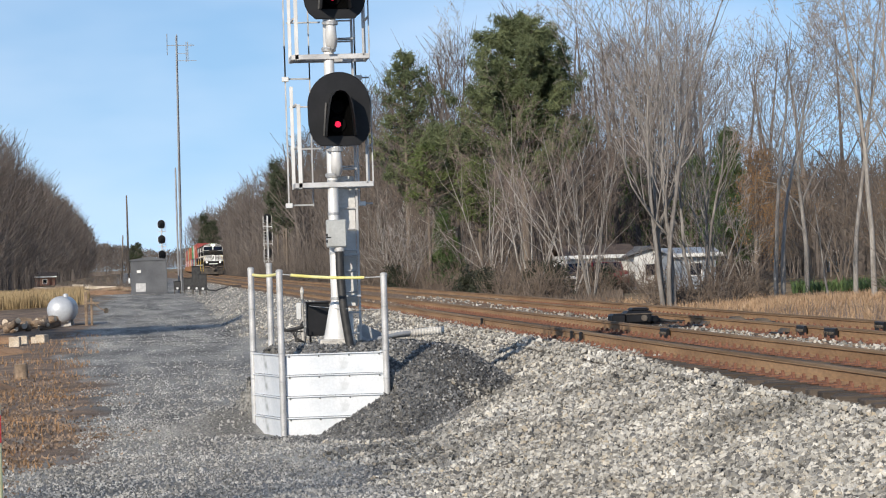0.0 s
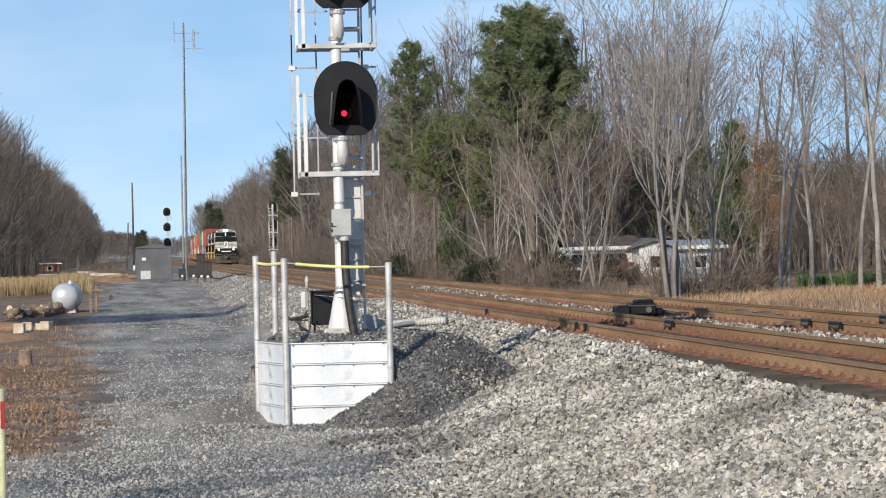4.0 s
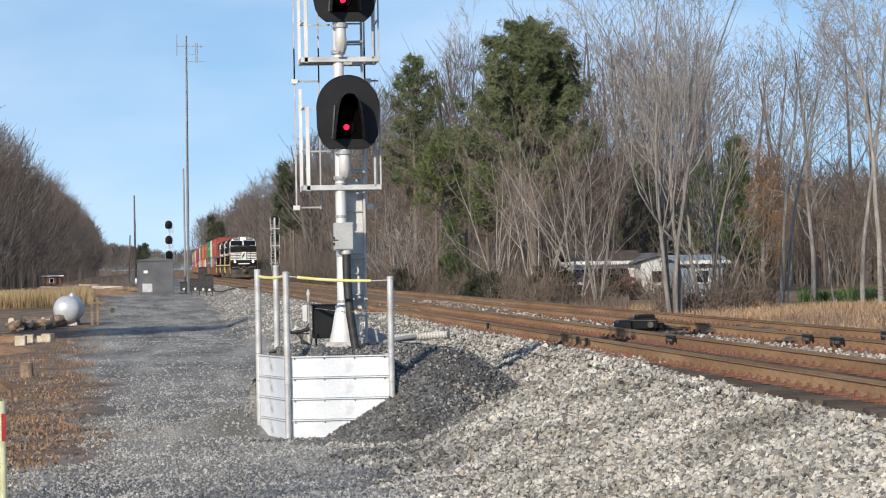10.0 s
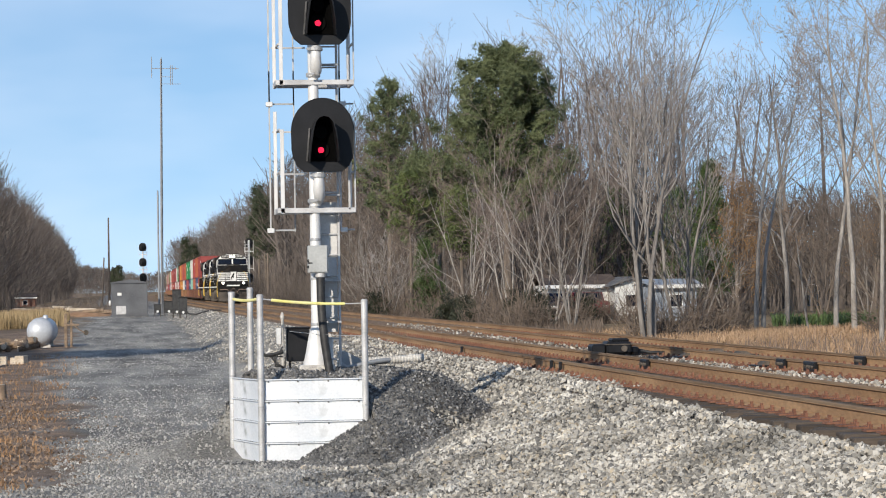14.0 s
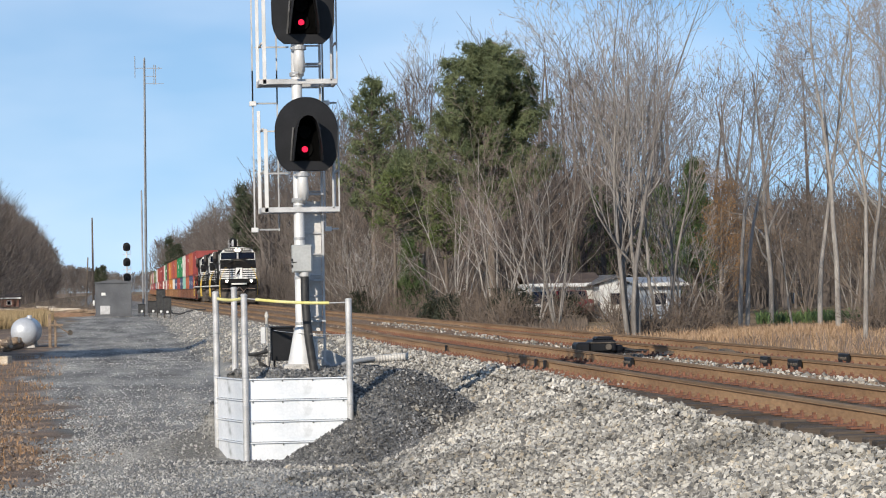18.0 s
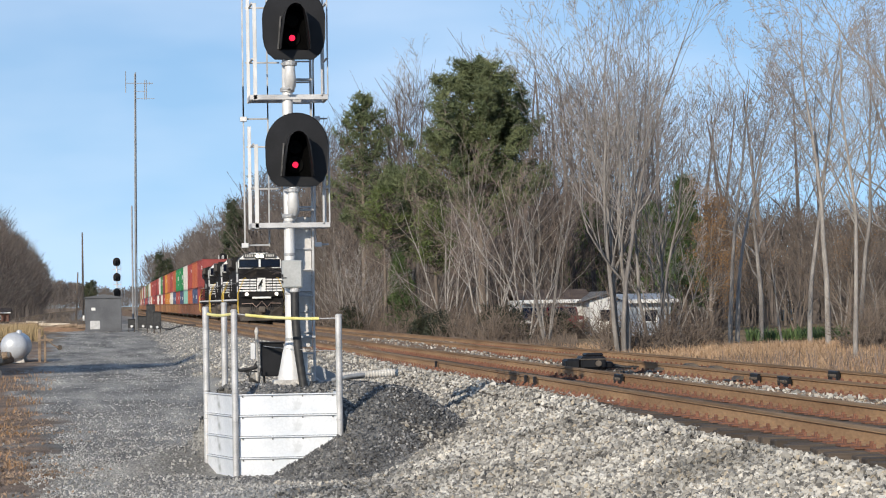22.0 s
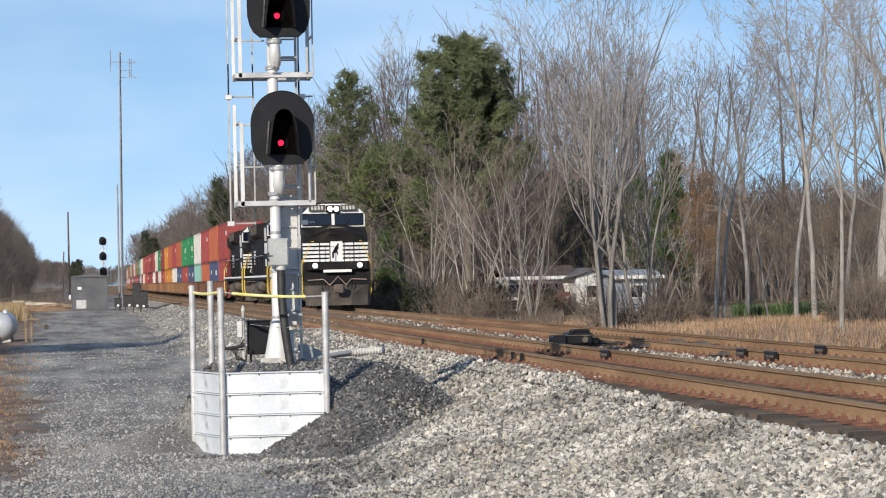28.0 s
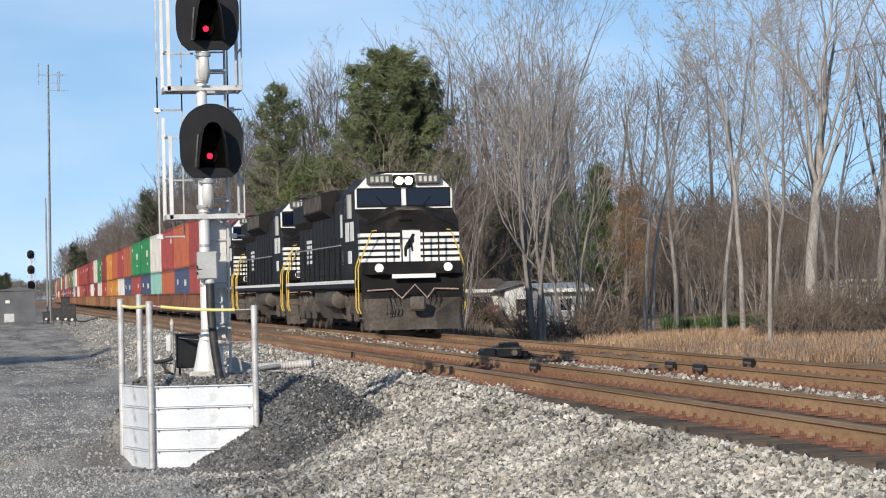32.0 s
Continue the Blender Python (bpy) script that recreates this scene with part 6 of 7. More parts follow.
tank()
x, y = ratio(152) * 124, 124
fp = thing("pipe_frame", pose(x, y, gz(x, y)), "dark timber posts with a pipe bracket beside the tank", "post")
part("post", Shape().box(-0.13, 0.0, -0.05, 0.06, -0.3, 1.45, 0.015), LOG_WOOD, fp)
part("post", Shape().box(0.12, 0.22, 0.0, 0.1, -0.3, 1.2, 0.015), LOG_WOOD, fp)
part("crossbar", Shape().box(-0.1, 0.5, -0.07, -0.04, 0.92, 1.0, 0.01).tube([(0.15, 0, 1.1), (0.5, 0, 0.75), (0.75, 0, 0.62)], 0.03, 6), LOG_WOOD, fp)
part("valve", Shape().turn([(0.12, 0.0), (0.12, 0.15)], 10, (0.8, 0, 0.62), "y"), LOCO_GRIME, fp)
rl = random.Random(4)
for k in range(34):  # tumbled timber
    x, y = ratio(8 + 76 * rl.random()) * 121, 119 + 6 * rl.random()
    n = thing("log", pose(x, y, gz(x, y) + 0.1 + 0.28 * rl.random(), rl.uniform(-18, 18), rl.uniform(-10, 10), rl.uniform(0, 180)), "weathered log tumbled in a heap by the yard", "log", "log heap")
    L, r = rl.uniform(0.35, 1.1), rl.uniform(0.09, 0.17)
    part("trunk", Shape().turn([(r * 0.9, -L / 2), (r, 0), (r * 0.95, L / 2)], 10, (0, 0, 0), "y"), LOG_WOOD, n)
    part("cut_end", Shape().turn([(r * 0.86, L / 2), (r * 0.86, L / 2 + 0.006)], 10, (0, 0, 0), "y"), CUT_WOOD, n)
    part("cut_end", Shape().turn([(r * 0.82, -L / 2 - 0.006), (r * 0.82, -L / 2)], 10, (0, 0, 0), "y"), CUT_WOOD, n)
for k in range(44):  # stacked pale lumber at the edge of the field
    px = 62 + 165 * rl.random()
    y = 226 + 8 * rl.random()
    x = ratio(px) * y
    n = thing("lumber_log", pose(x, y, gz(x, y) + 0.15 + 0.65 * rl.random() * max(0.1, 1 - abs(px - 125) / 90), 0, rl.uniform(-6, 6), rl.uniform(-14, 14)), "long pale felled log stacked beyond the yard", "log", "lumber stack")
    L, r = rl.uniform(1.4, 3.2), rl.uniform(0.10, 0.17)
    part("trunk", Shape().turn([(r * 0.85, -L / 2), (r, 0), (r * 0.9, L / 2)], 9, (0, 0, 0), "x"), LOG_WOOD if k % 3 else CUT_WOOD, n)
for px, y, s in ((22, 97, 0.36), (36, 98, 0.34), (70, 99, 0.34), (60, 100, 0.25)):
    x = ratio(px) * y
    n = thing("timber_block", pose(x, y, gz(x, y), 0, 0, rl.uniform(-30, 30)), "sawn pale timber block on the verge", "timber", "timber blocks")
    part("block", Shape().box(-s / 2, s / 2, -0.2, 0.2, -0.03, s * 0.9, 0.02), CUT_WOOD, n)
x, y = ratio(31) * 66, 66
n = thing("tree_stump", pose(x, y, gz(x, y)), "grey sawn stump at the edge of the gravel", "stump")
part("stump", Shape().turn([(0.19, -0.1), (0.165, 0.06), (0.15, 0.33), (0.14, 0.345)], 14), LOG_WOOD, n, "", True)
part("cut_face", Shape().turn([(0.13, 0.346), (0.13, 0.35)], 14), CUT_WOOD, n)
for px, y, w in ((-30, 88, 1.6), (5, 103, 1.3), (-45, 60, 0.9), (196, 214, 1.5), (172, 222, 2.0), (214, 230, 1.8)):  # clay heaps
    x = ratio(px) * y
    n = thing("clay_heap", pose(x, y, gz(x, y) - 0.05), "low heap of orange clay on the verge", "earth heap")
    v, f = [(0, 0, 0.34)], []
    for r in range(1, 5):
        for k in range(16):
            a = 2 * math.pi * k / 16
            q = w * r / 4 * (1 + 0.18 * math.sin(3 * a + px) + 0.1 * math.sin(5 * a))
            v.append((q * math.cos(a), q * math.sin(a) * 1.6, 0.34 * (1 - (r / 4) ** 1.6) + 0.03 * math.sin(7 * a + r)))
    for k in range(16):
        f.append((0, 1 + k, 1 + (k + 1) % 16))
        for r in range(3):
            f.append((1 + r * 16 + k, 1 + (r + 1) * 16 + k, 1 + (r + 1) * 16 + (k + 1) % 16, 1 + r * 16 + (k + 1) % 16))
    part("earth", Shape().add(v, f), CLAY, n, "", True)
# marker post near the camera, with a chain
mp = thing("marker_post", pose(-1.29, 27.0, gz(-1.26, 27)), "pale yellow marker post with a red band", "post")
zt = 0.01 - gz(-1.26, 27)
part("post", Shape().turn([(0.036, -0.2), (0.036, zt), (0.03, zt + 0.01)], 14), POST_LIME, mp, "", True)
part("band", Shape().box(-0.004, 0.0375, -0.0375, 0.01, zt - 0.37, zt - 0.11, 0.002), POST_RED, mp)
part("chain", Shape().tube(sagging((-0.03, 0, zt - 0.05), (-1.6, 0.2, zt - 0.0), 0.03), 0.009, 6), POST_LIME, mp)


def house(name, px0, px1, y, zb, eave, ridge, wall, roof, label, depth=6.0, side_ridge=True, windows=3):
    x0, x1 = ratio(px0) * y, ratio(px1) * y
    h = thing(name, pose(0, 0, 0), label, "house")
    part("wall", Shape().box(x0, x1, y, y + depth, zb - 0.4, eave, 0.02), wall, h)
    if side_ridge:
        part("roof", Shape().prism([(y - 0.4, eave - 0.05), (y + depth / 2, ridge), (y + depth + 0.4, eave - 0.05), (y + depth / 2, ridge - 0.15)], x0 - 0.3, x1 + 0.3, "x"), roof, h)
    else:
        part("roof", Shape().prism([(x0 - 0.4, eave - 0.05), ((x0 + x1) / 2, ridge), (x1 + 0.4, eave - 0.05), ((x0 + x1) / 2, ridge - 0.15)], y - 0.3, y + depth + 0.3), roof, h)
        part("gable", Shape().prism([(x0, eave - 0.01), ((x0 + x1) / 2, ridge - 0.16), (x1, eave - 0.01)], y + 0.01, y + 0.15), wall, h)
    if side_ridge:
        part("fascia", Shape().box(x0 - 0.3, x1 + 0.3, y - 0.46, y - 0.41, eave - 0.16, eave + 0.02, 0.01), SIDING, h, "white fascia board")
    for k in range(windows):
        xc = x0 + (x1 - x0) * (k + 0.5) / windows
        w = part("window", Shape().box(xc - 0.34, xc + 0.34, y - 0.05, y - 0.005, eave - 1.1, eave - 0.42, 0.01), SIDING, h)
        part("pane", Shape().box(xc - 0.27, xc + 0.27, y - 0.06, y - 0.045, eave - 1.04, eave - 0.48), WINDSHIELD, w)
    return h


house("house", 1003, 1120, 141, -0.5, 1.2, 1.75, SIDING, ROOF_BROWN, "long white house with a brown roof behind bare trees", 5, True, 2)
house("house", 1122, 1178, 139, -0.5, 1.15, 1.6, SIDING, ROOF_GREY, "white outbuilding behind the bare trees", 4, False, 1)
house("shed", 1192, 1266, 134, -0.5, 1.15, 1.45, SIDING_BLUE, SIDING_BLUE, "pale blue shed behind the bare trees", 4, True, 1)
house("house", 815, 905, 205, 0.0, 1.35, 3.0, SIDING, ROOF_TAN, "white house with a tan roof among the pines", 7, True, 2)
house("house", 1466, 1512, 205, -0.3, 1.0, 1.7, SIDING_BLUE, ROOF_GREY, "small pale house far behind the trees", 5, True, 1)
house("house", 1735, 1850, 170, -0.3, 1.3, 2.6, SIDING, ROOF_GREY, "house with a dark grey roof behind brush", 7, True, 2)
house("barn", 60, 96, 420, -0.4, 0.55, 1.15, BARN_RED, ROOF_BROWN, "low red-brown barn beyond the field", 8, True, 1)
house("shed", -52, -2, 330, -0.2, 1.2, 1.9, SIDING_BLUE, ROOF_GREY, "pale shed beyond the field", 5, False, 1)


def vehicle(name, x, y, turn, paint, label, tall=False):
    c = thing(name, pose(x, y, gz(x, y), 0, 0, turn), label, "car")
    hgt = 1.95 if tall else 1.42
    low = [(-2.2, 0.35), (2.2, 0.35), (2.25, 0.75), (2.1, 0.98 if not tall else 1.15), (-2.15, 1.0 if not tall else 1.15), (-2.25, 0.7)]
    part("body", Shape().prism(low, -0.88, 0.88), paint, c).matrix_basis = Matrix.Identity(4)
    part("cabin", Shape().prism([(-2.0 if tall else -1.5, 0.97), (-1.85 if tall else -1.0, hgt), (0.75, hgt), (1.35, 0.97)], -0.78, 0.78), paint, c)
    for s in (-1, 1):
        part("side_glass", Shape().prism([(-1.3, 1.05), (-1.0, hgt - 0.1), (0.62, hgt - 0.1), (1.05, 1.05)], s * 0.785 - 0.01, s * 0.785 + 0.01), WINDSHIELD, c)
    part("windscreen", Shape().box(-0.02, 0.02, -0.68, 0.68, 0, 0.62, 0, pose(1.33, 0, 1.0, 0, -52 if not tall else -35, 0)), WINDSHIELD, c)
    for xx in (-1.4, 1.4):
        for s in (-1, 1):
            w = part("wheel", Shape().turn([(0.2, s * 0.70), (0.33, s * 0.70), (0.33, s * 0.90), (0.2, s * 0.90)], 18, (xx, 0, 0.33), "y"), RUBBER, c)
            part("rim", Shape().turn([(0.19, s * 0.88), (0.19, s * 0.905), (0.05, s * 0.91)], 12, (xx, 0, 0.33), "y"), ALU, w)
    for s in (-1, 1):
        part("headlight", Shape().box(2.18, 2.27, s * 0.65 - 0.14, s * 0.65 + 0.14, 0.66, 0.80, 0.02), ALU, c)
    return c


vehicle("car", ratio(1066) * 138.5, 138.5, -89, CAR_RED, "red car parked under the white house carport")
vehicle("car", ratio(1020) * 138.6, 138.6, -88, CAR_DARK, "dark blue car parked by the white house")
vehicle("van", -6.35, 112, 95, CAR_DARK, "dark van parked by the log heap", True)

# ---- track fittings ----
def joint_bar(x, y, length, label):
    j = thing("rail_joint", pose(x, y, 0), label, "rail joint", "rail joints")
    for s in (-1, 1):
        part("bar", Shape().box(s * 0.055 - 0.03, s * 0.055 + 0.03, -length / 2, length / 2, -0.17, -0.012, 0.012), BLACK, j)
        for k in range(4):
            part("bolt", Shape().turn([(0.026, s * 0.08), (0.026, s * 0.11)], 6, (0, (k - 1.5) * length / 4.4, -0.09), "x"), LOCO_GRIME, j)
    return j


for rx, px, ln in ((TRACK_A + GAUGE, 1178, 0.62), (TRACK_B - GAUGE, 1420, 0.55), (TRACK_B - GAUGE, 1472, 0.72), (TRACK_B + GAUGE, 1560, 0.6)):
    joint_bar(rx, rx / ratio(px), ln, "black insulated joint bars bolted on the rail")
for rx, px in ((TRACK_A - GAUGE, 855), (TRACK_A - GAUGE, 1015), (TRACK_A - GAUGE, 1031)):
    y = rx / ratio(px)
    j = thing("bond_cable", pose(rx - 0.05, y, 0), "dark bond cable bracket clipped to the rail", "rail fitting", "rail fittings")
    part("clip", Shape().box(-0.05, 0.0, -0.05, 0.05, -0.17, -0.005, 0.012), BLACK, j)
    part("cable", Shape().tube([(-0.03, 0, -0.1), (-0.10, -0.1, -0.18), (-0.25, -0.5, -0.24), (-0.3, -1.6, -0.25), (-0.36, -2.4, -0.27)], 0.012, 5), RUBBER, j)
sm = thing("switch_machine", pose(9.80, 55.0, -0.16), "black electric switch machine between the tracks", "switch machine")
part("motor_case", Shape().box(-0.16, 0.34, -0.42, 0.20, 0.02, 0.27, 0.04).box(-0.05, 0.30, -0.36, 0.12, 0.26, 0.33, 0.03), BLACK, sm)
part("gear_case", Shape().box(-0.44, -0.15, -0.34, 0.22, 0.02, 0.22, 0.04), BLACK, sm)
part("contact_box", Shape().box(0.33, 0.50, -0.30, 0.15, 0.02, 0.16, 0.03), BLACK, sm)
part("lid_rim", Shape().box(-0.18, 0.36, -0.44, 0.22, 0.20, 0.225, 0.008), LOCO_GRIME, sm)
part("crank_cap", Shape().turn([(0.06, -0.47), (0.06, -0.41)], 12, (0.18, 0, 0.13), "y"), LOCO_GRIME, sm)
part("cable", Shape().tube([(0.48, -0.1, 0.10), (0.7, -0.25, 0.05), (0.95, -0.3, 0.03), (1.2, -0.2, 0.02)], 0.03, 7), RUBBER, sm, "", True)
part("tie_mount", Shape().box(-0.45, 1.0, -0.6, -0.4, -0.10, 0.0, 0.02).box(-0.45, 1.0, 0.3, 0.5, -0.10, 0.0, 0.02), TIE, sm)
part("throw_rod", Shape().box(0.24, 1.6, -0.25, -0.19, 0.02, 0.06, 0.008).box(0.24, 1.6, 0.25, 0.30, 0.02, 0.06, 0.008), BLACK, sm)
for rx, px in ((TRACK_B - GAUGE, 1250), (TRACK_B + GAUGE - 0.35, 1300), (TRACK_B + GAUGE - 0.35, 1345), (TRACK_B - 0.3, 760), (TRACK_B - 0.5, 705), (TRACK_B - GAUGE, 1390)):
    y = rx / ratio(px)
    g = thing("switch_plate", pose(rx, y, -0.17), "dark greased switch plate and brace on the ties", "rail fitting", "rail fittings")
    part("plate", Shape().box(-0.26, 0.26, -0.3, 0.3, 0, 0.03, 0.005), BLACK, g)
    part("brace", Shape().prism([(-0.16, 0.03), (-0.08, 0.09), (0.05, 0.09), (0.15, 0.03)], -0.2, 0.2), LOCO_GRIME, g)


# ---- ties, stones and grass ----
tie_mesh = Shape().box(-1.3, 1.3, -0.115, 0.115, -0.36, -0.185, 0.012).mesh("tie", TIE)
rt = random.Random(9)
for tr, cx in ((track_a, TRACK_A), (track_b, TRACK_B)):
    pl, sp = Shape(), Shape()
    joined = Shape()
    for k in range(250):
        y = 17.0 + 0.5 * k
        if k < 118:
            part("tie", tie_mesh, None, tr, at=pose(cx + rt.uniform(-0.11, 0.11), y + rt.uniform(-0.03, 0.03), rt.uniform(-0.012, 0.006), 0, 0, rt.uniform(-1.2, 1.2)))
        else:
            joined.box(cx - 1.3, cx + 1.3, y - 0.115, y + 0.115, -0.36, -0.185)
        if k < 150:
            for s in (-1, 1):
                x = cx + s * GAUGE
                pl.box(x - 0.26, x + 0.24, y - 0.09, y + 0.09, -0.187, -0.166)
                for e in (-1, 1):
                    pl.box(x + e * 0.085 - 0.016, x + e * 0.085 + 0.016, y - 0.05, y - 0.015, -0.17, -0.118)
                    pl.box(x + e * 0.18 - 0.014, x + e * 0.18 + 0.014, y + 0.03, y + 0.06, -0.17, -0.122)
                pl.box(x - 0.09, x + 0.09, y + 0.125, y + 0.15, -0.20, -0.155)
    tagged(part("tie_run", joined, TIE, tr), kind="stuff")
    tagged(part("plate_run", pl, PLATE, tr, "rusty plates, spikes and anchors"), kind="stuff")


def stone_material(name, stops, rough=0.9, patch=0.7, swing=0.3):
    m = bpy.data.materials.new(name)
    m.use_nodes = True
    n, l = m.node_tree.nodes, m.node_tree.links
    bs = n["Principled BSDF"]
    g = n.new("ShaderNodeNewGeometry")
    r = n.new("ShaderNodeValToRGB")
    while len(r.color_ramp.elements) < len(stops):
        r.color_ramp.elements.new(0.5)
    for e, (p, c) in zip(r.color_ramp.elements, stops):
        e.position, e.color = p, (*c, 1)
    l.new(g.outputs["Random Per Island"], r.inputs["Fac"])
    co, t = n.new("ShaderNodeTexCoord"), n.new("ShaderNodeTexNoise")
    t.inputs["Scale"].default_value, t.inputs["Detail"].default_value = 60, 3
    l.new(co.outputs["Object"], t.inputs["Vector"])
    mr = n.new("ShaderNodeMapRange")
    mr.inputs["To Min"].default_value, mr.inputs["To Max"].default_value = 0.7, 1.3
    l.new(t.outputs["Fac"], mr.inputs["Value"])
    t2 = n.new("ShaderNodeTexNoise")
    t2.inputs["Scale"].default_value, t2.inputs["Detail"].default_value = patch, 5
    l.new(co.outputs["Object"], t2.inputs["Vector"])
    mr2 = n.new("ShaderNodeMapRange")
    mr2.inputs["From Min"].default_value, mr2.inputs["From Max"].default_value = 0.3, 0.7
    mr2.inputs["To Min"].default_value, mr2.inputs["To Max"].default_value = 1 - swing, 1 + swing * 0.8
    l.new(t2.outputs["Fac"], mr2.inputs["Value"])
    mm = n.new("ShaderNodeMath")
    mm.operation = "MULTIPLY"
    l.new(mr.outputs["Result"], mm.inputs[0])
    l.new(mr2.outputs["Result"], mm.inputs[1])
    mx = n.new("ShaderNodeMix")
    mx.data_type, mx.blend_type = "RGBA", "MULTIPLY"
    mx.inputs["Factor"].default_value = 1.0
    l.new(r.outputs["Color"], mx.inputs["A"])
    l.new(mm.outputs[0], mx.inputs["B"])
    l.new(mx.outputs["Result"], bs.inputs["Base Color"])
    bs.inputs["Roughness"].default_value = rough
    bs.inputs["Specular IOR Level"].default_value = 0.25
    return m


BALLAST = stone_material("pale_granite_ballast", [(0.0, (0.10, 0.097, 0.092)), (0.2, (0.215, 0.206, 0.187)), (0.5, (0.345, 0.329, 0.295)), (0.85, (0.57, 0.546, 0.494)), (1.0, (0.41, 0.35, 0.262))], swing=0.45)
DARK_STONE = stone_material("dark_grey_chippings", [(0.0, (0.065, 0.067, 0.07)), (0.5, (0.13, 0.132, 0.135)), (0.88, (0.20, 0.20, 0.20)), (1.0, (0.45, 0.44, 0.42))])
GRAVEL = stone_material("grey_gravel", [(0.0, (0.14, 0.138, 0.13)), (0.45, (0.32, 0.313, 0.298)), (0.85, (0.41, 0.40, 0.375)), (1.0, (0.50, 0.485, 0.46))])
RUSTY_STONE = stone_material("rust_stained_ballast", [(0.0, (0.11, 0.08, 0.06)), (0.5, (0.22, 0.16, 0.115)), (0.9, (0.34, 0.27, 0.205)), (1.0, (0.48, 0.44, 0.39))])
ROCK = np.array([(a, b, c) for a in (-1, 1) for b in (-1, 1) for c in (-1, 1)], float) * 0.62
ROCK_F = np.array([(0, 1, 3, 2), (4, 6, 7, 5), (0, 4, 5, 1), (2, 3, 7, 6), (0, 2, 6, 4), (1, 5, 7, 3)])


PEBBLE = np.array([(1, 0, 0), (-1, 0, 0), (0, 1, 0), (0, -1, 0), (0, 0, 1), (0, 0, -1)], float)
PEBBLE_F = np.array([(0, 2, 4), (2, 1, 4), (1, 3, 4), (3, 0, 4), (2, 0, 5), (1, 2, 5), (3, 1, 5), (0, 3, 5)])


def stones(name, label, xs, ys, size, material, seed, sink=0.25, small=False):
    """Many angular stones on the ground, joined into one thing that nobody could count."""
    rng = np.random.default_rng(seed)
    n = len(xs)
    size = np.broadcast_to(size, (n,)) * rng.uniform(0.6, 1.35, n)
    form, faces = (PEBBLE, PEBBLE_F) if small else (ROCK, ROCK_F)
    m = len(form)
    v = (form[None] * rng.uniform(0.62, 1.18, (n, m, 1)) + rng.normal(0, 0.16, (n, m, 3))) * (size[:, None, None] * rng.uniform(0.42, 0.82, (n, 1, 3)))
    q = rng.normal(0, 1, (n, 4))
    q /= np.linalg.norm(q, axis=1)[:, None]
    w, x, y, z = q.T
    R = np.stack([1 - 2 * (y * y + z * z), 2 * (x * y - z * w), 2 * (x * z + y * w), 2 * (x * y + z * w), 1 - 2 * (x * x + z * z), 2 * (y * z - x * w), 2 * (x * z - y * w), 2 * (y * z + x * w), 1 - 2 * (x * x + y * y)], 1).reshape(n, 3, 3)
    v = np.einsum("nij,nkj->nki", R, v)
    at = np.stack([xs, ys, ground_z(xs, ys) + size * (0.5 - sink) * rng.uniform(0.3, 1.0, n)], 1)
    v = (v + at[:, None]).reshape(-1, 3)
    f = (np.arange(n)[:, None, None] * m + faces[None]).reshape(-1, faces.shape[1])
    return tagged(new(name, raw_mesh(name, v, f, material)), label, "gravel", kind="stuff")


def spread(rng, n, x0, x1, y0, y1, power=1.6):
    """Random places, thinning out with distance as the eye sees them."""
    u = rng.random(n)
    y = (y0 ** (1 - power) + u * (y1 ** (1 - power) - y0 ** (1 - power))) ** (1 / (1 - power))
    return x0 + (x1 - x0) * rng.random(n), y


def mound_here(x, y):
    """Where the dark chippings lie."""
    edge = 1.35 + 0.2 * wavy(x, y, 2.2)
    t = np.clip((x - 2.3) / 2.1, 0, 1)
    d = np.hypot(x - 2.3 - 2.1 * t, y - 41.0 - 0.8 * t)
    return (d < edge) | ((np.hypot(x - 3.4, (y - 39.6)) < 1.3 + 0.2 * wavy(x, y, 3)) & (x > 1.9))


rs = np.random.default_rng(77)
x, y = spread(rs, 76000, 2.2, 6.85, 18.3, 66, 1.85)
toe = 3.1 + 0.5 * wavy(x, y, 0.8) + 0.9 * rs.random(len(x)) ** 2 - 0.45
keep = (x > toe) & ~mound_here(x, y) & (x / y > -0.01) & (x / y < 0.36)
stones("ballast", "pale angular granite ballast on the bank below the track", x[keep], y[keep], 0.045, BALLAST, 1, -0.05)
x, y = spread(rs, 10000, 2.0, 6.6, 66, 230, 1.8)
keep = x > 3.9 + 0.5 * wavy(x, y, 0.5)
stones("ballast", "pale ballast bank further along the track", x[keep] + bend(y[keep]), y[keep], 0.062, BALLAST, 2, 0.25, True)
x, y = spread(rs, 17000, 6.6, 13.6, 24, 100, 1.8)
mid = (np.abs(x - 9.9) < 0.88) & (rs.random(len(x)) < 0.5)
on_rail = np.min([np.abs(x - c - s * GAUGE) for c in (TRACK_A, TRACK_B) for s in (-1, 1)], axis=0) < 0.10
keep = ~on_rail
stones("ballast", "rust-stained ballast between the ties", x[keep & ~mid], y[keep & ~mid], 0.055, RUSTY_STONE, 3, 0.45, True)
stones("ballast", "cleaner pale ballast between the two tracks", x[mid], y[mid], 0.055, BALLAST, 4, 0.25)
x, y = spread(rs, 7000, 6.6, 7.2, 31, 80, 1.7)
keep = (x < 6.85) | (y > 37 + 5 * rs.random(len(x)))
x, y = x[keep], y[keep]
stones("ballast", "pale ballast heaped against the rail over the tie ends", x, y, 0.05, BALLAST, 11, -0.9)
x, y = rs.uniform(1.4, 6.6, 26000), rs.uniform(37.8, 43.6, 26000)
inside = (y > 40.06) | (x > 3.6) | (ground_z(x, y) < -0.5)
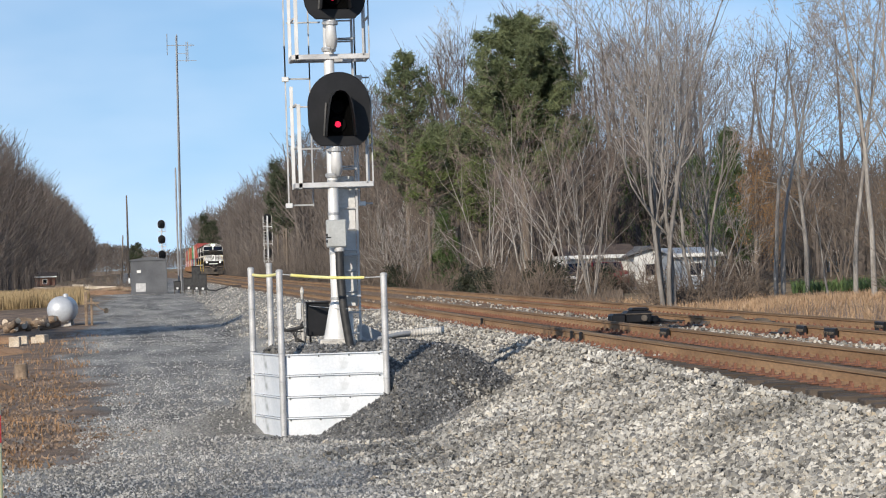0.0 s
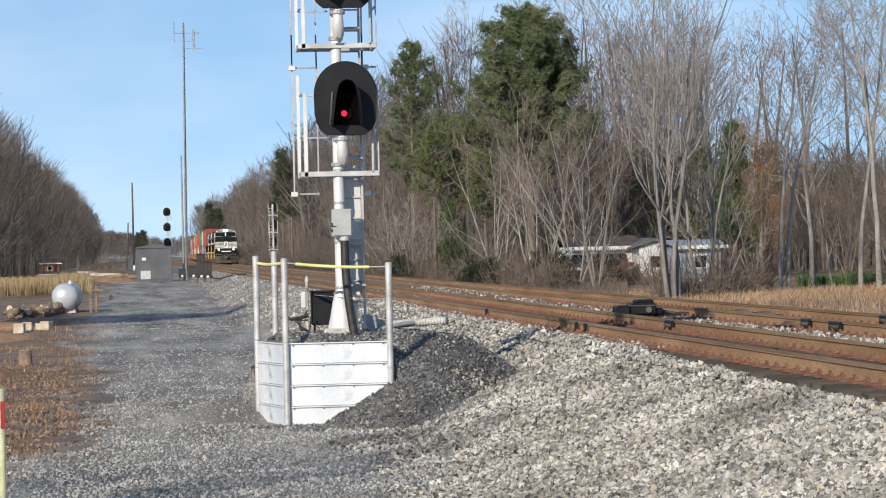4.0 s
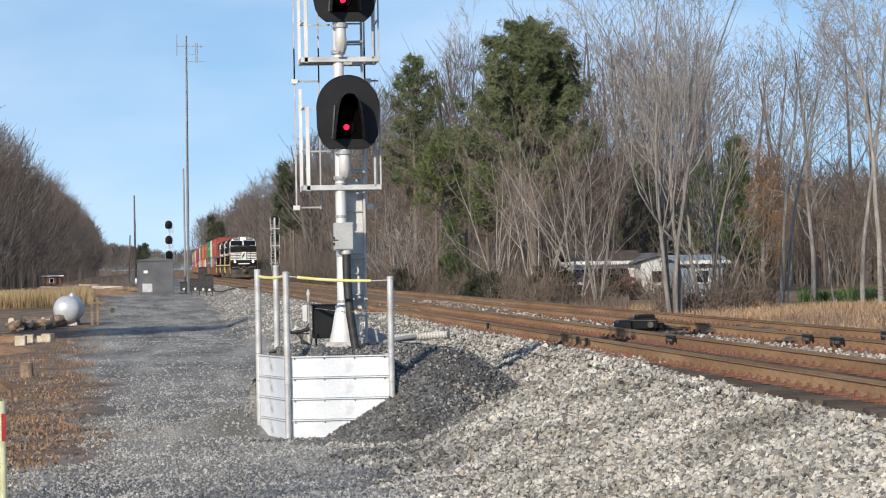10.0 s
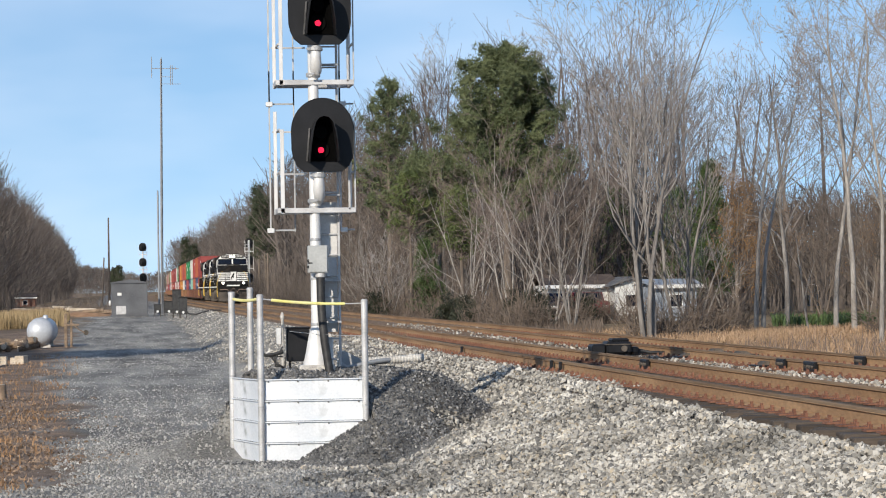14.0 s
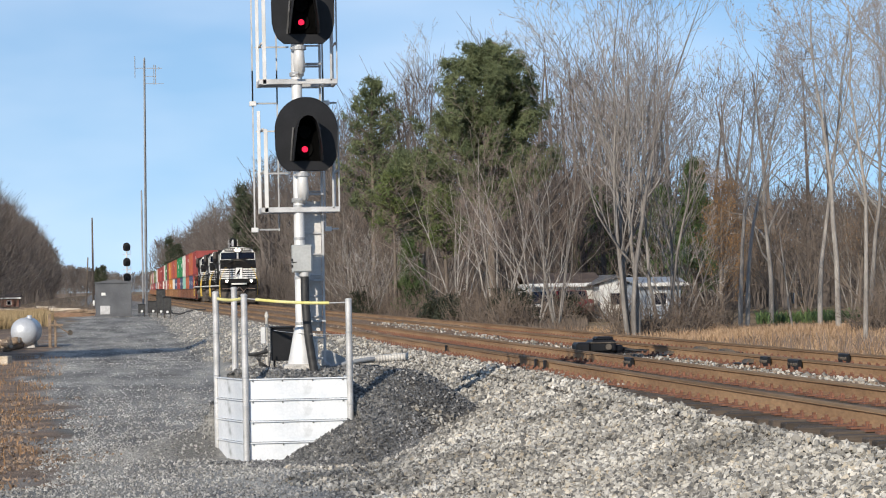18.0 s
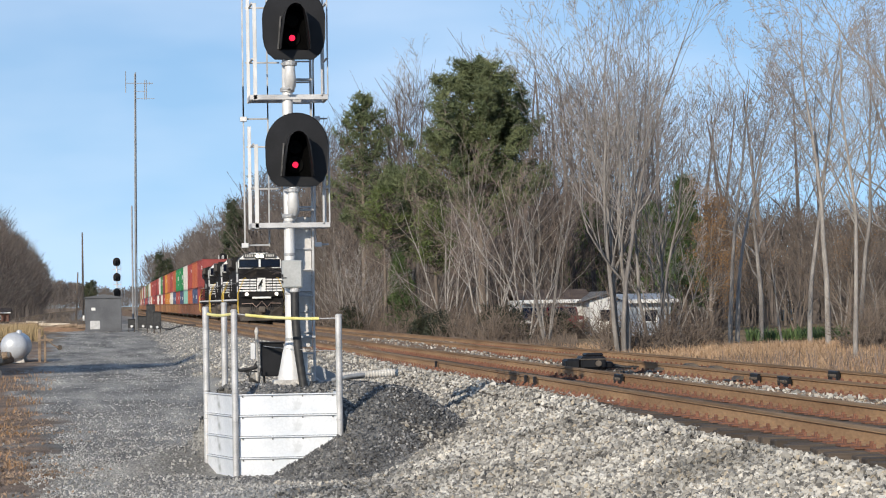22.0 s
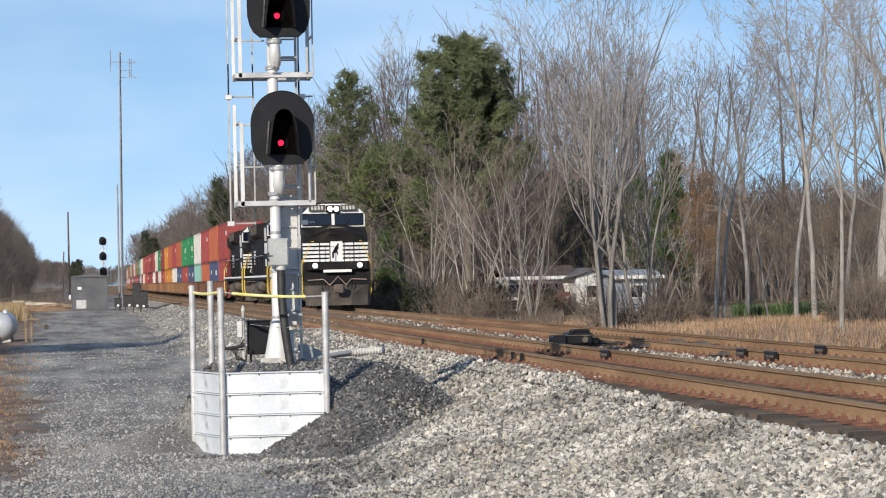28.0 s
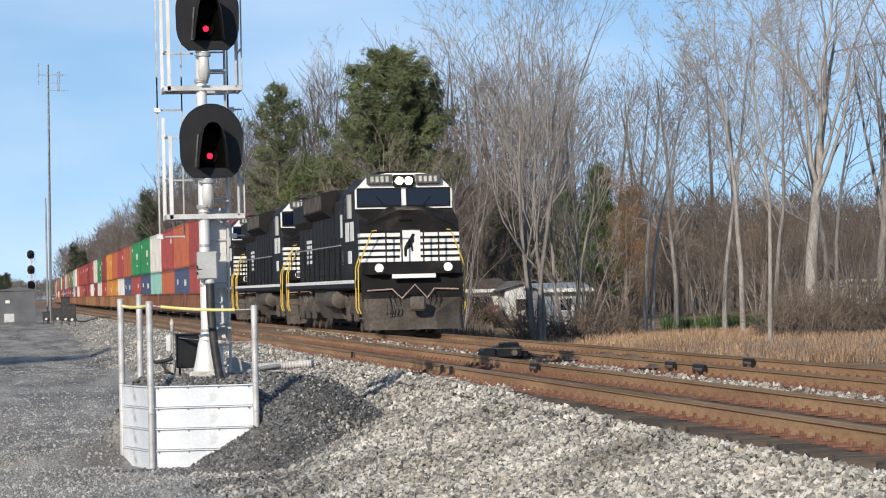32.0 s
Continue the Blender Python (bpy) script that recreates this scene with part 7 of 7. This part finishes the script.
keep = mound_here(x, y) & inside & ~((y > 40.0) & (x < 2.20 - 0.24 * (y - 40.02))) & ~((np.abs(y - 40.02) < 0.05) & (x < 3.6))
stones("chippings", "dark grey stone chippings heaped round the signal footing", x[keep], y[keep], 0.038, DARK_STONE, 5, 0.25, True)
x, y = spread(rs, 40000, -3.2, 4.2, 27.5, 100, 1.9)
keep = (x < 3.4 + 0.4 * wavy(x, y, 0.8)) & ~((y > 39.9) & (y < 42.6) & (x > 1.7)) & ~((x < -0.7 + 0.5 * wavy(x, y, 0.6) - 3 * smooth(37, 31, y) - 1.3 * smooth(60, 84, y)) & (rs.random(len(x)) < 0.96))
keep &= rs.random(len(x)) < np.clip(1.7 - y / 55, 0.25, 1)
stones("gravel", "loose grey gravel over the yard", x[keep], y[keep], 0.033, GRAVEL, 6, 0.2, True)
x, y = spread(rs, 5000, -3.0, 5.4, 90, 215, 1.7)
keep = (x < 4.4 + 0.4 * wavy(x, y, 0.5)) & (x > -1.4 + 0.4 * wavy(x, y, 0.3))
stones("gravel", "grey gravel on the far part of the yard", x[keep], y[keep], 0.042, GRAVEL, 7, 0.35, True)


def blades(name, label, xs, ys, height, material, seed, width=0.012, bend_by=0.35, category="grass"):
    rng = np.random.default_rng(seed)
    n = len(xs)
    h = height * rng.uniform(0.45, 1.15, n)
    a = rng.random(n) * 6.283
    lean = np.stack([np.cos(a), np.sin(a)], 1) * (h * bend_by * rng.random(n))[:, None]
    z = ground_z(xs, ys) - 0.03
    s = np.stack([np.cos(a + 1.57), np.sin(a + 1.57)], 1) * width * rng.uniform(0.6, 1.4, (n, 1))
    p = np.stack([xs, ys], 1)

    def level(off, w, t):
        q = p + off
        return np.concatenate([q - s * w, (z + h * t)[:, None]], 1), np.concatenate([q + s * w, (z + h * t)[:, None]], 1)

    a0, b0 = level(lean * 0, 1.0, 0)
    a1, b1 = level(lean * 0.35, 0.85, 0.55)
    a2, b2 = level(lean, 0.2, 1.0)
    v = np.stack([a0, b0, a1, b1, a2, b2], 1).reshape(-1, 3)
    k = np.arange(n)[:, None] * 6
    f = np.concatenate([k + [0, 1, 3, 2], k + [2, 3, 5, 4]])
    return tagged(new(name, raw_mesh(name, v, f, material)), label, category, kind="stuff")


rg = np.random.default_rng(31)
n = 42000
px, y = rg.uniform(1000, 1860, n), 62 + 42 * rg.random(n) ** 1.2
x = np.array([math.tan(radians(6.335) + a) for a in np.arctan((px - 784) / 5000)]) * y
keep = (x > 14.3) & (0.5 + 0.5 * wavy(x, y, 0.9) + 0.5 * rg.random(n) > 0.5)
blades("tall_grass", "tall dry tan grass beside the far track", x[keep], y[keep], 0.30, DRY_GRASS, 1, 0.011, 1.1)
n = 5000
px, y = rg.uniform(1080, 1860, n), 60 + 16 * rg.random(n)
x = np.array([math.tan(radians(6.335) + a) for a in np.arctan((px - 784) / 5000)]) * y
keep = (x > 14.0) & (wavy(x, y, 1.1) > 0)
blades("weeds", "reddish brown dead weeds at the foot of the grass", x[keep], y[keep], 0.5, TWIG_RED, 9, 0.008, 0.9)
n = 16000
px, y = rg.uniform(600, 1100, n), 95 + 70 * rg.random(n)
x = np.array([math.tan(radians(6.335) + a) for a in np.arctan((px - 784) / 5000)]) * y
keep = (x > 14.4) & (x < 24)
blades("tall_grass", "rough brown weeds under the trees", x[keep], y[keep], 0.42, TWIG_BROWN, 2, 0.014)
n = 22000
x, y = rg.uniform(-11, -2.6, n), 168 + 26 * rg.random(n)
keep = x < -2.6 - 1.5 * rg.random(n)
blades("reed_bed", "pale golden reeds at the edge of the field", x[keep], y[keep], 0.85, mat("golden_reeds", (0.27, 0.195, 0.10), (0.41, 0.31, 0.175), 0.3, 3, 0.85, fine_mix=0.25), 3, 0.016, 0.25, "reeds")
n = 17000
x, y = rg.uniform(-6.0, -0.9, n), spread(rg, n, 0, 1, 30, 110)[1]
keep = wavy(x, y, 0.9) + rg.random(n) > 0.6 + 0.5 * smooth(-1.6, -0.9, x) + 0.75 * smooth(37, 33, y)
blades("weeds", "short brown weeds on the verge", x[keep], y[keep], 0.13, mat("brown_weeds", (0.20, 0.115, 0.06), (0.44, 0.27, 0.14), 0.6, 5, 0.9), 4, 0.010, 0.9)

n = 16000
x, y = rg.uniform(-4.2, 0.6, n), spread(rg, n, 0, 1, 27, 66, 2.2)[1]
keep = x < -1.0 + 0.9 * wavy(x, y, 0.7) - 1.6 * smooth(37, 31, y) + 0.9 * rg.random(n) ** 3
at = np.stack([x, y, ground_z(x, y) + 0.012], 1)[keep]
tagged(new("leaf_litter", raw_mesh("leaf_litter", *flakes(rg, at, 0.03), mat("brown_leaf_litter", (0.12, 0.08, 0.055), (0.33, 0.24, 0.17), 1.6, 40, 0.9, fine_mix=0.5))), "brown dead leaves strewn over the verge", "leaves", kind="stuff")

n = 13000
y = 165 + 760 * rg.random(n) ** 1.3
x = 19.5 + 22 * rg.random(n) + bend(y) * 0.5
blades("undergrowth", "brown leafless undergrowth below the woodland", x, y, 4.2, WOOD_FAR, 5, 0.024, 0.6, "brush")
y = 230 + 760 * rg.random(n) ** 1.3
blades("undergrowth", "brown leafless undergrowth beyond the field", -12.5 - 25 * rg.random(n), y, 4.2, WOOD_FAR, 6, 0.026, 0.6, "brush")
n = 12000
px, y = rg.uniform(640, 1900, n), 200 + 80 * rg.random(n)
x = np.array([math.tan(radians(6.335) + a) for a in np.arctan((px - 784) / 5000)]) * y
blades("undergrowth", "brown leafless undergrowth behind the houses", x, y, 6.0, WOOD_MID, 7, 0.04, 0.5, "brush")
n = 5000
px, y = rg.uniform(1400, 1700, n), 112 + 10 * rg.random(n)
x = np.array([math.tan(radians(6.335) + a) for a in np.arctan((px - 784) / 5000)]) * y
keep = wavy(x, y, 0.8) > 0.15
blades("green_hedge", "low green bushes behind the dry grass", x[keep], y[keep], 0.52, CEDAR, 8, 0.04, 0.6, "shrub")


def brush(name, label, centres, material, seed, size, count):
    """Tangled brush: many thin twigs round a few centres."""
    rng = np.random.default_rng(seed)
    segs = []
    for cx, cy, w in centres:
        m = int(count * w)
        a = rng.random(m) * 6.283
        r = np.sqrt(rng.random(m)) * w
        bx, by = cx + r * np.cos(a), cy + r * np.sin(a)
        z = ground_z(bx, by) - 0.05
        d = rng.normal(0, 0.55, (m, 3))
        d[:, 2] = np.abs(d[:, 2]) + 0.7
        ln = size * rng.uniform(0.4, 1.1, m) * (1.15 - 0.6 * r / w)
        p0 = np.stack([bx, by, z], 1)
        p1 = p0 + d * ln[:, None] * 0.5
        p2 = p1 + (d + rng.normal(0, 0.5, (m, 3))) * ln[:, None] * 0.5
        segs.append(np.concatenate([p0, p1, np.full((m, 1), 0.014), np.full((m, 1), 0.010)], 1))
        segs.append(np.concatenate([p1, p2, np.full((m, 1), 0.010), np.full((m, 1), 0.004)], 1))
        for _ in range(2):
            p3 = p1 + rng.normal(0, 0.35, (m, 3)) * ln[:, None]
            segs.append(np.concatenate([p1, p3, np.full((m, 1), 0.008), np.full((m, 1), 0.004)], 1))
    v, f = ribbons(np.concatenate(segs), rng)
    return tagged(new(name, raw_mesh(name, v, f, material)), label, "brush", kind="stuff")


brush("brush", "tangled brown brush at the foot of the trees", [(ratio(p) * y, y, w) for p, y, w in ((660, 175, 2.2), (700, 160, 2.0), (745, 150, 1.8), (820, 140, 1.8), (870, 130, 1.6), (920, 120, 1.6), (965, 115, 1.0), (1180, 92, 0.8), (1250, 93, 0.9), (1285, 96, 0.7), (1098, 130, 0.7), (1046, 126, 0.8), (1150, 128, 0.6), (1330, 104, 0.8), (1650, 88, 1.5), (1690, 92, 2.2), (1720, 91, 2.2), (1755, 90, 2.4), (1790, 92, 2.4))], TWIG_BROWN, 1, 1.9, 150)
brush("brush", "dark leafless bushes along the far track", [(14.9 + bend(y) + 0.8 * (k % 3), y, 1.7) for k, y in enumerate(range(165, 420, 7))], WOOD_MID, 2, 2.5, 150)
brush("brush", "dark brush heaps beyond the yard", [(ratio(p) * y, y, 2.0) for p, y in ((120, 232), (150, 230), (185, 236), (205, 240))], BARK_DARK, 3, 1.1, 150)


def motions():
    move_train()


motions()
